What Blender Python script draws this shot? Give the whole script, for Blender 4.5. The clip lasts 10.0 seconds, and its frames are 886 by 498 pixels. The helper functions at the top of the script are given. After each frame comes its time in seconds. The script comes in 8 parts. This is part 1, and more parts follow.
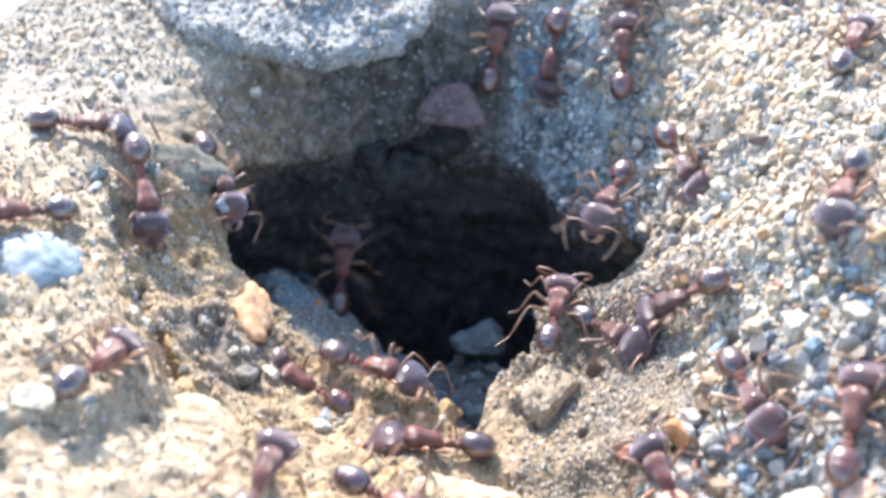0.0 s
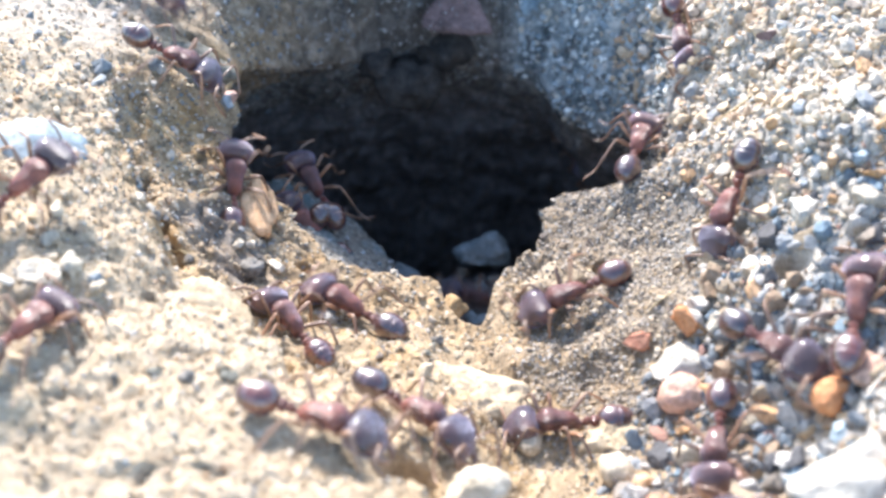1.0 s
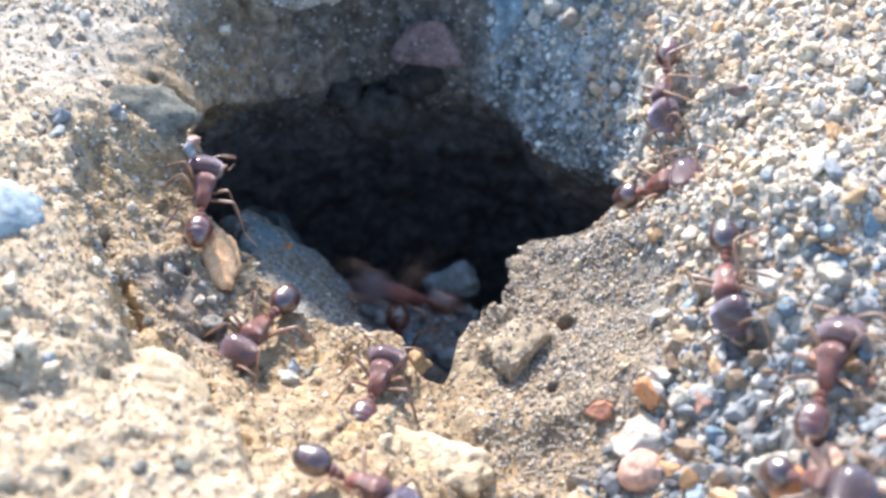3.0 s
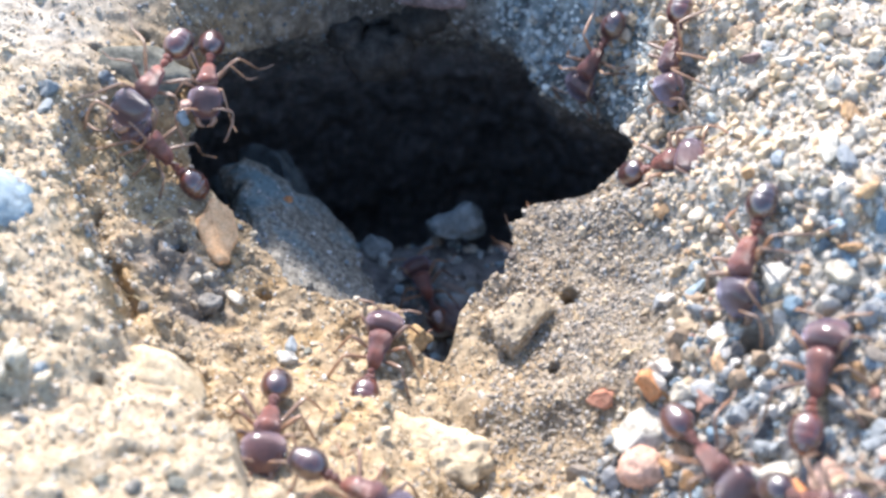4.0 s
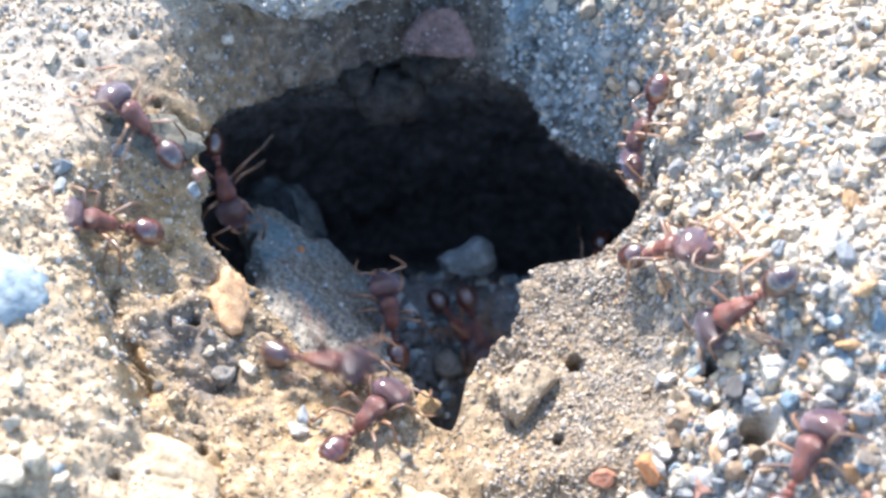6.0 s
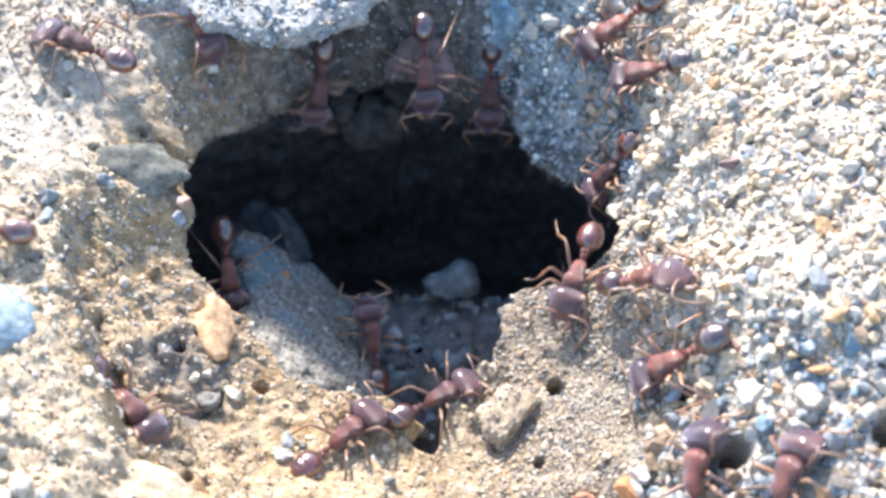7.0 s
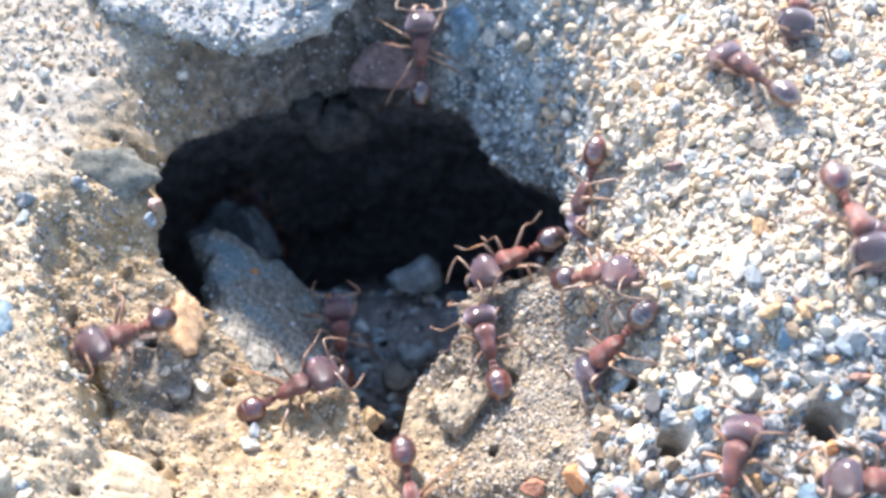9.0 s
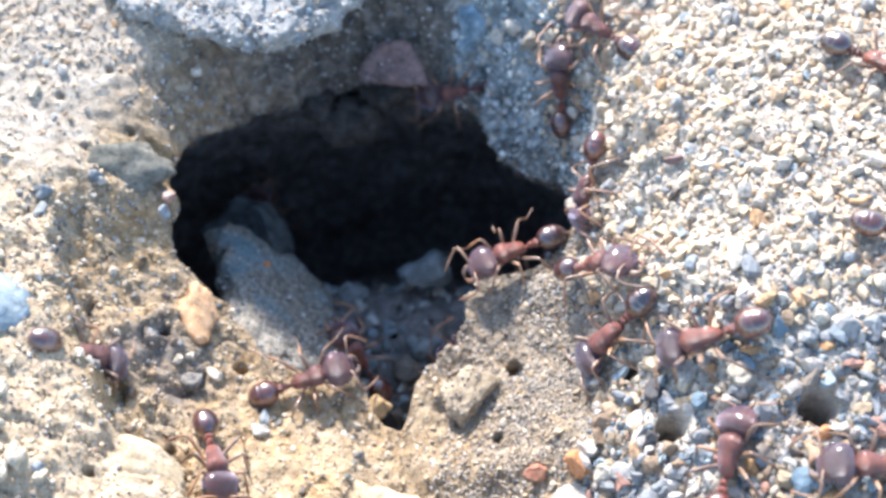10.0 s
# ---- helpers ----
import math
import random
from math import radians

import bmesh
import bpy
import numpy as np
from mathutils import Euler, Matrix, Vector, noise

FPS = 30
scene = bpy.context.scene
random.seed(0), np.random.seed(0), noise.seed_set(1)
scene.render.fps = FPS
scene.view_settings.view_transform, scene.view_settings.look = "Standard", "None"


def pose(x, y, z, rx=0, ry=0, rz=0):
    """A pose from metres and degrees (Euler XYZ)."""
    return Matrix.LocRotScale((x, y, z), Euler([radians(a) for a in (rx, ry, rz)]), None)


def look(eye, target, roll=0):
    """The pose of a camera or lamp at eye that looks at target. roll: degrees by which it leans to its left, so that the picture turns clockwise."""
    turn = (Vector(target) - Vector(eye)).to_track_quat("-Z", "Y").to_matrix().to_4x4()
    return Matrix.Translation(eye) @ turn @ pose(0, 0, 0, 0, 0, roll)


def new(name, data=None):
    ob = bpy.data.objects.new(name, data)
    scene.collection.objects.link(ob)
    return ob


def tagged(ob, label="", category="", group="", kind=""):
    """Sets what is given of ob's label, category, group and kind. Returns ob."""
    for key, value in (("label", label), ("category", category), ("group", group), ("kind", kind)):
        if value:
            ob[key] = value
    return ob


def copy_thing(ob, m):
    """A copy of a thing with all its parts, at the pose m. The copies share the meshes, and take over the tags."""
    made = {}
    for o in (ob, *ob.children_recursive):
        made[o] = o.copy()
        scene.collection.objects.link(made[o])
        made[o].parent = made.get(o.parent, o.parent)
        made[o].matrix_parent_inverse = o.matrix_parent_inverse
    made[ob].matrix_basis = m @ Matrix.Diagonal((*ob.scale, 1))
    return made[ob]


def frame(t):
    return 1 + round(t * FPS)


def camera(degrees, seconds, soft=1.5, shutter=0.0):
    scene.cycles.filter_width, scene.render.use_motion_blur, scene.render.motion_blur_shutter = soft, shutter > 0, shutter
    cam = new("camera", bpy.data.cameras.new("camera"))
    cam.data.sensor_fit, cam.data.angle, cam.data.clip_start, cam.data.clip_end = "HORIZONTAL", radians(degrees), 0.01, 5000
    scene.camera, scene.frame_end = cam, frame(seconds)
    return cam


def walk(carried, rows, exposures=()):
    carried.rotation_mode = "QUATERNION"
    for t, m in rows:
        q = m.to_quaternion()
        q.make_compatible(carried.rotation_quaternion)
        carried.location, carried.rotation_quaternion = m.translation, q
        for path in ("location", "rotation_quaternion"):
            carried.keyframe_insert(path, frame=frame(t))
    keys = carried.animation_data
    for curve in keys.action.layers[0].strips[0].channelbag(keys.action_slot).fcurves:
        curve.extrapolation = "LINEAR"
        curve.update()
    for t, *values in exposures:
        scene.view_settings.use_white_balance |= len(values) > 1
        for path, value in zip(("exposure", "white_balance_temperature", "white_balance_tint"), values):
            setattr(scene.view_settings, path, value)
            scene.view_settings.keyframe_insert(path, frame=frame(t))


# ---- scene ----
# An ant nest entrance in sandy soil, about 60 mm across. Lengths below are in millimetres until they are placed.
MM = 0.001


def mm(x, y, z, rx=0, ry=0, rz=0):
    return pose(x * MM, y * MM, z * MM, rx, ry, rz)


# ---- camera ----
cam = camera(34, 10.0, soft=3.0, shutter=0.4)
cam.data.dof.use_dof = True
cam.data.dof.focus_distance, cam.data.dof.aperture_fstop = 0.105, 42.0
walk(cam, [
    (0, mm(-3.72, -67.94, 77.32, 48.219, -0.913, -0.668)),
    (0.5, mm(-4.40, -71.42, 72.47, 48.967, -1.095, -0.413)),
    (1, mm(-4.38, -71.83, 72.38, 47.506, -1.113, -0.684)),
    (1.5, mm(-4.60, -71.57, 74.62, 47.282, -1.526, -0.654)),
    (2, mm(-3.25, -70.92, 76.19, 47.338, -1.692, -1.039)),
    (3.5, mm(-2.39, -59.53, 80.68, 41.069, -1.617, -0.379)),
    (4, mm(-1.13, -54.02, 84.39, 36.796, -0.996, -0.126)),
    (4.5, mm(1.20, -47.52, 88.98, 33.252, 0.002, 0.033)),
    (5, mm(1.26, -43.99, 91.00, 32.600, 0.311, 0.509)),
    (5.5, mm(0.31, -44.25, 92.04, 32.102, 0.162, 0.504)),
    (7, mm(1.32, -43.85, 95.51, 32.472, 0.055, 0.050)),
    (7.5, mm(1.76, -43.95, 95.23, 32.544, -0.169, -0.247)),
    (8, mm(1.71, -44.20, 94.88, 32.296, -0.369, -0.247)),
    (8.5, mm(4.01, -45.42, 95.71, 32.780, 0.471, 0.304)),
    (9, mm(3.35, -45.88, 100.46, 31.947, -0.330, -0.394)),
    (9.5, mm(4.20, -47.04, 101.76, 32.282, 0.341, 0.130)),
    (10, mm(4.84, -48.50, 101.95, 32.343, 0.473, 0.225)),
], [(0, 1.92), (1.0, 1.90), (1.5, 1.84), (2.0, 1.73), (4.5, 1.70), (5.5, 1.83), (7.5, 1.93), (9.0, 1.87), (10, 1.79)])

# ---- light ----
SUN_AZ, SUN_EL = -18.0, 37.0   # degrees from +y towards +x, and above the level
world = bpy.data.worlds.new("sky")
scene.world = world
world.use_nodes = True
wn = world.node_tree
sky = wn.nodes.new("ShaderNodeTexSky")
sky.sky_type, sky.sun_disc = "NISHITA", False
sky.dust_density = 0.8
sky.sun_elevation, sky.sun_rotation = radians(SUN_EL), radians(SUN_AZ)
wn.links.new(sky.outputs[0], wn.nodes["Background"].inputs[0])
wn.nodes["Background"].inputs[1].default_value = 0.15
sun_data = bpy.data.lights.new("sun", "SUN")
sun_data.energy, sun_data.angle, sun_data.color = 3.3, radians(5.0), (1.0, 0.95, 0.945)
sun = new("sun", sun_data)
_el, _az = radians(SUN_EL), radians(SUN_AZ)
SUN_WAY = Vector((math.sin(_az) * math.cos(_el), math.cos(_az) * math.cos(_el), math.sin(_el)))
sun.matrix_basis = look(SUN_WAY * 2.0, (0, 0, 0))


# ---- materials ----
def node_material(name, rough=0.9, spec=0.3):
    m = bpy.data.materials.new(name)
    m.use_nodes = True
    nt = m.node_tree
    b = nt.nodes["Principled BSDF"]
    b.inputs["Roughness"].default_value = rough
    b.inputs["Specular IOR Level"].default_value = spec
    return m, nt, b


def noise_node(nt, co, scale, detail=4.0, rough=0.6):
    n = nt.nodes.new("ShaderNodeTexNoise")
    n.inputs["Scale"].default_value, n.inputs["Detail"].default_value, n.inputs["Roughness"].default_value = scale, detail, rough
    nt.links.new(co, n.inputs["Vector"])
    return n.outputs["Fac"]


def ramp(nt, fac, stops, step=False):
    r = nt.nodes.new("ShaderNodeValToRGB")
    r.color_ramp.interpolation = "CONSTANT" if step else "LINEAR"
    e = r.color_ramp.elements
    while len(e) < len(stops):
        e.new(0.5)
    for k, (at, col) in enumerate(stops):
        e[k].position = at
        e[k].color = (*col, 1)
    nt.links.new(fac, r.inputs[0])
    return r.outputs[0]


def mixed(nt, fac, a, b, how="MIX"):
    n = nt.nodes.new("ShaderNodeMix")
    n.data_type, n.blend_type = "RGBA", how
    for value, slot in ((fac, 0), (a, 6), (b, 7)):
        if isinstance(value, (int, float)):
            n.inputs[slot].default_value = value
        elif isinstance(value, tuple):
            n.inputs[slot].default_value = (*value, 1)
        else:
            nt.links.new(value, n.inputs[slot])
    return n.outputs[2]


def bump(nt, b, heights, strength=0.6, far=0.00015):
    n = nt.nodes.new("ShaderNodeBump")
    n.inputs["Strength"].default_value, n.inputs["Distance"].default_value = strength, far
    nt.links.new(heights, n.inputs["Height"])
    nt.links.new(n.outputs[0], b.inputs["Normal"])


def place_of(nt):
    return nt.nodes.new("ShaderNodeNewGeometry").outputs["Position"]


def soil_material():
    """Sandy soil: yellow-tan crust at the near left, greyer and bluer grit at the back and the right; shade down the
    hole is put into the colour.
    """
    m, nt, b = node_material("sandy_soil", 0.92, 0.25)
    co = place_of(nt)
    xyz = nt.nodes.new("ShaderNodeSeparateXYZ")
    nt.links.new(co, xyz.inputs[0])
    big = noise_node(nt, co, 160, 3)
    mid = noise_node(nt, co, 900, 4)
    fine = noise_node(nt, co, 5200, 3, 0.7)
    tan = ramp(nt, mid, [(0.28, (0.18, 0.135, 0.085)), (0.44, (0.31, 0.235, 0.15)), (0.58, (0.44, 0.335, 0.215)), (0.74, (0.56, 0.46, 0.335))])
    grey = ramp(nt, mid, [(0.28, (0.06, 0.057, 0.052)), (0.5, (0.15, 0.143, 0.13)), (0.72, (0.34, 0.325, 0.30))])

    def maths(op, a, c):
        n = nt.nodes.new("ShaderNodeMath")
        n.operation = op
        for value, slot in ((a, 0), (c, 1)):
            if isinstance(value, (int, float)):
                n.inputs[slot].default_value = value
            else:
                nt.links.new(value, n.inputs[slot])
        return n.outputs[0]

    ochre = ramp(nt, mid, [(0.28, (0.13, 0.083, 0.042)), (0.44, (0.32, 0.215, 0.11)), (0.58, (0.47, 0.33, 0.18)), (0.74, (0.58, 0.445, 0.285))])
    patch = ramp(nt, noise_node(nt, co, 260, 4, 0.6), [(0.46, (0, 0, 0)), (0.60, (1, 1, 1))])
    tan = mixed(nt, patch, tan, ochre)
    # soil kind by place: crust where x is low and y is near
    f = maths("ADD", maths("MULTIPLY", xyz.outputs[0], 38.0), maths("MULTIPLY", xyz.outputs[1], 38.0))
    f = maths("ADD", f, maths("MULTIPLY", maths("SUBTRACT", big, 0.5), 1.6))
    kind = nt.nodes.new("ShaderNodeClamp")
    under = nt.nodes.new("ShaderNodeClamp")   # greys and darkens the soil below the rim: the hole's shade, in colour
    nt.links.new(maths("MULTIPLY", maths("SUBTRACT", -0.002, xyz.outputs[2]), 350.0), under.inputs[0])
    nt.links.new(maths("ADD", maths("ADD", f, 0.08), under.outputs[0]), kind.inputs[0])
    deep = nt.nodes.new("ShaderNodeClamp")   # deeper down a paler grey: colour lifted to brighten the hole's depths
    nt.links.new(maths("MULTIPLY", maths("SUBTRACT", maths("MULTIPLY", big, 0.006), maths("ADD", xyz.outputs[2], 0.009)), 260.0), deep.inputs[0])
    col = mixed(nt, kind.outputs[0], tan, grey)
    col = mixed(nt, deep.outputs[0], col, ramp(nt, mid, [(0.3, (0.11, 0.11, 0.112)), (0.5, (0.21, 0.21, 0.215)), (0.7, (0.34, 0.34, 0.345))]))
    # paler, drier soil on the crust away from the hole, on its left
    away = nt.nodes.new("ShaderNodeVectorMath")
    away.operation = "DISTANCE"
    away.inputs[1].default_value = (0.002, 0.013, 0.008)
    nt.links.new(co, away.inputs[0])
    far = maths("ADD", maths("MULTIPLY", maths("SUBTRACT", away.outputs["Value"], 0.0262), 420.0), maths("MULTIPLY", maths("SUBTRACT", big, 0.5), 1.6))
    dry = nt.nodes.new("ShaderNodeClamp")
    nt.links.new(far, dry.inputs[0])
    side = nt.nodes.new("ShaderNodeClamp")
    nt.links.new(maths("MULTIPLY", maths("SUBTRACT", 0.003, xyz.outputs[0]), 70.0), side.inputs[0])
    top = nt.nodes.new("ShaderNodeClamp")
    nt.links.new(maths("MULTIPLY", maths("SUBTRACT", xyz.outputs[2], 0.003), 400.0), top.inputs[0])
    dried = maths("MULTIPLY", maths("MULTIPLY", dry.outputs[0], side.outputs[0]), top.outputs[0])
    col = mixed(nt, dried, col, ramp(nt, mid, [(0.3, (0.35, 0.265, 0.175)), (0.5, (0.46, 0.37, 0.26)), (0.7, (0.55, 0.465, 0.35))]))
    upper = nt.nodes.new("ShaderNodeClamp")
    nt.links.new(maths("MULTIPLY", maths("SUBTRACT", xyz.outputs[2], 0.0085), 500.0), upper.inputs[0])
    rear = nt.nodes.new("ShaderNodeClamp")
    nt.links.new(maths("ADD", maths("MULTIPLY", maths("SUBTRACT", xyz.outputs[1], 0.013), 130.0), maths("MULTIPLY", maths("SUBTRACT", big, 0.5), 1.5)), rear.inputs[0])
    col = mixed(nt, maths("MULTIPLY", rear.outputs[0], maths("MULTIPLY", side.outputs[0], upper.outputs[0])), col, ramp(nt, mid, [(0.28, (0.20, 0.175, 0.145)), (0.42, (0.335, 0.30, 0.25)), (0.56, (0.42, 0.38, 0.32)), (0.72, (0.53, 0.485, 0.415))]))
    # pale blue-grey sandstone in the back wall at the right
    wall = nt.nodes.new("ShaderNodeClamp")
    nt.links.new(maths("ADD", maths("MULTIPLY", maths("SUBTRACT", xyz.outputs[0], 0.003), 220.0), maths("MULTIPLY", maths("SUBTRACT", big, 0.5), 2.0)), wall.inputs[0])
    behind = nt.nodes.new("ShaderNodeClamp")
    nt.links.new(maths("MULTIPLY", maths("SUBTRACT", xyz.outputs[1], 0.018), 200.0), behind.inputs[0])
    above = nt.nodes.new("ShaderNodeClamp")
    nt.links.new(maths("MULTIPLY", maths("ADD", xyz.outputs[2], 0.006), 250.0), above.inputs[0])
    pale_wall = maths("MULTIPLY", maths("MULTIPLY", wall.outputs[0], behind.outputs[0]), above.outputs[0])
    blotch = mixed(nt, 0.35, noise_node(nt, co, 380, 3, 0.6), mid)
    col = mixed(nt, pale_wall, col, ramp(nt, blotch, [(0.34, (0.055, 0.07, 0.075)), (0.44, (0.15, 0.185, 0.195)), (0.53, (0.27, 0.31, 0.315)), (0.60, (0.52, 0.55, 0.54))]))
    # dark brown in the back wall's recess: shade put into the soil's colour
    recess_reach = nt.nodes.new("ShaderNodeVectorMath")
    recess_reach.operation = "DISTANCE"
    recess_reach.inputs[1].default_value = (-0.0036, 0.0335, 0.0035)
    nt.links.new(co, recess_reach.inputs[0])
    recess_shade = nt.nodes.new("ShaderNodeClamp")
    nt.links.new(maths("ADD", maths("SUBTRACT", 1.7, maths("MULTIPLY", recess_reach.outputs["Value"], 190.0)), maths("MULTIPLY", maths("SUBTRACT", noise_node(nt, co, 260, 4), 0.5), 3.0)), recess_shade.inputs[0])
    col = mixed(nt, maths("MULTIPLY", recess_shade.outputs[0], 0.7), col, ramp(nt, mid, [(0.3, (0.040, 0.034, 0.029)), (0.5, (0.080, 0.070, 0.060)), (0.7, (0.17, 0.155, 0.14))]))
    # cream sand between the gravel on the slope at the right
    slope = nt.nodes.new("ShaderNodeClamp")
    nt.links.new(maths("ADD", maths("MULTIPLY", maths("SUBTRACT", xyz.outputs[0], 0.0135), 260.0), maths("MULTIPLY", maths("SUBTRACT", big, 0.5), 2.0)), slope.inputs[0])
    open_ground = nt.nodes.new("ShaderNodeClamp")
    nt.links.new(maths("MULTIPLY", maths("SUBTRACT", xyz.outputs[2], 0.004), 300.0), open_ground.inputs[0])
    col = mixed(nt, maths("MULTIPLY", slope.outputs[0], open_ground.outputs[0]), col, ramp(nt, mid, [(0.3, (0.26, 0.235, 0.20)), (0.5, (0.46, 0.42, 0.36)), (0.7, (0.60, 0.55, 0.48))]))
    # a dark grey stain in the tan soil near the rim
    reach = None
    for middle in ((-0.0188, 0.0048, 0.0048), (-0.0156, 0.0022, 0.0030)):
        spot = nt.nodes.new("ShaderNodeVectorMath")
        spot.operation = "DISTANCE"
        spot.inputs[1].default_value = middle
        nt.links.new(co, spot.inputs[0])
        reach = spot.outputs["Value"] if reach is None else maths("MINIMUM", reach, spot.outputs["Value"])
    stain = nt.nodes.new("ShaderNodeClamp")
    nt.links.new(maths("ADD", maths("SUBTRACT", 2.0, maths("MULTIPLY", reach, 560.0)), maths("MULTIPLY", maths("SUBTRACT", noise_node(nt, co, 420, 4), 0.5), 5.0)), stain.inputs[0])
    col = mixed(nt, maths("MULTIPLY", stain.outputs[0], 0.72), col, ramp(nt, mid, [(0.3, (0.075, 0.066, 0.062)), (0.5, (0.16, 0.145, 0.135)), (0.7, (0.30, 0.28, 0.26))]))
    specks = ramp(nt, fine, [(0.30, (0.48, 0.46, 0.43)), (0.42, (0.9, 0.88, 0.85)), (0.62, (1.03, 1.02, 1.0)), (0.74, (1.2, 1.2, 1.2))])
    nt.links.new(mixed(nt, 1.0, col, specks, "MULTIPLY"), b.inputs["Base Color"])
    both = mixed(nt, 0.45, mid, fine)
    bump(nt, b, both, 0.9, 0.00035)
    return m


def grain_material(name, stops, rough=0.55):
    """Grains whose colour changes from one to the next, with fine mottling on each."""
    m, nt, b = node_material(name, rough, 0.4)
    co = place_of(nt)
    rnd = nt.nodes.new("ShaderNodeNewGeometry").outputs["Random Per Island"]
    col = ramp(nt, rnd, stops, True)
    fine = noise_node(nt, co, 3000, 3, 0.65)
    spot = ramp(nt, fine, [(0.3, (0.62, 0.6, 0.58)), (0.5, (0.96, 0.96, 0.95)), (0.7, (1.1, 1.1, 1.1))])
    nt.links.new(mixed(nt, 1.0, col, spot, "MULTIPLY"), b.inputs["Base Color"])
    bump(nt, b, fine, 0.6, 0.00012)
    return m


def stone_material(name, dark, light, rough=0.75, scale=1200, vary=0.0):
    """One stone: two tones in blotches, fine grit over them. vary: how much it changes from object to object."""
    m, nt, b = node_material(name, rough, 0.35)
    co = place_of(nt)
    n1, n2 = noise_node(nt, co, scale, 5, 0.65), noise_node(nt, co, scale * 5, 3, 0.7)
    col = ramp(nt, n1, [(0.32, dark), (0.62, light)])
    grit = ramp(nt, n2, [(0.32, (0.6, 0.59, 0.57)), (0.5, (0.98, 0.98, 0.97)), (0.7, (1.15, 1.15, 1.15))])
    col = mixed(nt, 1.0, col, grit, "MULTIPLY")
    if vary:
        rnd = nt.nodes.new("ShaderNodeObjectInfo").outputs["Random"]
        tone = ramp(nt, rnd, [(0.0, (0.62, 0.6, 0.57)), (0.3, (1.0, 0.93, 0.8)), (0.6, (0.92, 0.97, 1.05)), (1.0, (1.15, 1.12, 1.05))])
        col = mixed(nt, vary, col, mixed(nt, 1.0, col, tone, "MULTIPLY"))
    nt.links.new(col, b.inputs["Base Color"])
    bump(nt, b, mixed(nt, 0.5, n1, n2), 0.8, 0.0002)
    return m


def chitin_material(name, dark, light, rough, coat=0.0, ridges=0.0, vary=0.5, sheen=0.0):
    """Ant cuticle: reddish brown, clouded, glossy or finely ridged."""
    m, nt, b = node_material(name, rough, 0.7)
    tc = nt.nodes.new("ShaderNodeTexCoord").outputs["Object"]
    n1 = noise_node(nt, tc, 900, 3)
    col = ramp(nt, n1, [(0.3, dark), (0.7, light)])
    rnd = nt.nodes.new("ShaderNodeObjectInfo").outputs["Random"]
    tone = ramp(nt, rnd, [(0.0, (0.55, 0.55, 0.62)), (0.5, (1.0, 1.0, 1.0)), (1.0, (1.55, 1.3, 1.05))])
    nt.links.new(mixed(nt, vary, col, mixed(nt, 1.0, col, tone, "MULTIPLY")), b.inputs["Base Color"])
    b.inputs["Coat Weight"].default_value, b.inputs["Coat Roughness"].default_value = coat, 0.10
    b.inputs["Coat IOR"].default_value = 1.75
    # lilac sheen tint stands in for blue sky reflected on the cuticle
    b.inputs["Sheen Weight"].default_value, b.inputs["Sheen Roughness"].default_value = sheen, 0.4
    b.inputs["Sheen Tint"].default_value = (0.72, 0.74, 1.0, 1.0)
    w = nt.nodes.new("ShaderNodeTexWave")
    w.bands_direction = "Y"
    w.inputs["Scale"].default_value, w.inputs["Distortion"].default_value, w.inputs["Detail"].default_value = 4200, 1.2, 1.0
    nt.links.new(tc, w.inputs["Vector"])
    fine = noise_node(nt, tc, 9000, 2)
    bump(nt, b, mixed(nt, ridges, fine, w.outputs["Fac"]), 0.35 + 0.65 * ridges, 0.00008)
    return m


def dusted_material():
    """Blue-grey rock, blotched paler, with tan soil lying on its upper end."""
    m, nt, b = node_material("blue_grey_dusted_rock", 0.8, 0.3)
    co = place_of(nt)
    n1, n2 = noise_node(nt, co, 260, 4, 0.6), noise_node(nt, co, 2600, 4, 0.7)
    rock = ramp(nt, n1, [(0.34, (0.13, 0.19, 0.21)), (0.50, (0.22, 0.30, 0.32)), (0.60, (0.36, 0.43, 0.44)), (0.72, (0.52, 0.55, 0.54))])
    soil = ramp(nt, n2, [(0.3, (0.10, 0.092, 0.078)), (0.5, (0.20, 0.185, 0.155)), (0.7, (0.34, 0.315, 0.27))])
    xyz = nt.nodes.new("ShaderNodeSeparateXYZ")
    nt.links.new(co, xyz.inputs[0])
    far = nt.nodes.new("ShaderNodeMath")
    far.operation = "MULTIPLY_ADD"
    far.inputs[1].default_value, far.inputs[2].default_value = 14.0, 0.30
    nt.links.new(xyz.outputs[1], far.inputs[0])
    edge = nt.nodes.new("ShaderNodeMath")
    edge.operation = "SUBTRACT"
    nt.links.new(far.outputs[0], edge.inputs[0])
    nt.links.new(n1, edge.inputs[1])
    dust = ramp(nt, edge.outputs[0], [(0.0, (1, 1, 1)), (0.16, (0, 0, 0))])
    col = mixed(nt, dust, rock, soil)
    grit = ramp(nt, n2, [(0.3, (0.62, 0.62, 0.62)), (0.5, (1.0, 1.0, 1.0)), (0.72, (1.3, 1.3, 1.3))])
    nt.links.new(mixed(nt, 1.0, col, grit, "MULTIPLY"), b.inputs["Base Color"])
    bump(nt, b, mixed(nt, 0.5, n1, n2), 0.8, 0.0003)
    return m


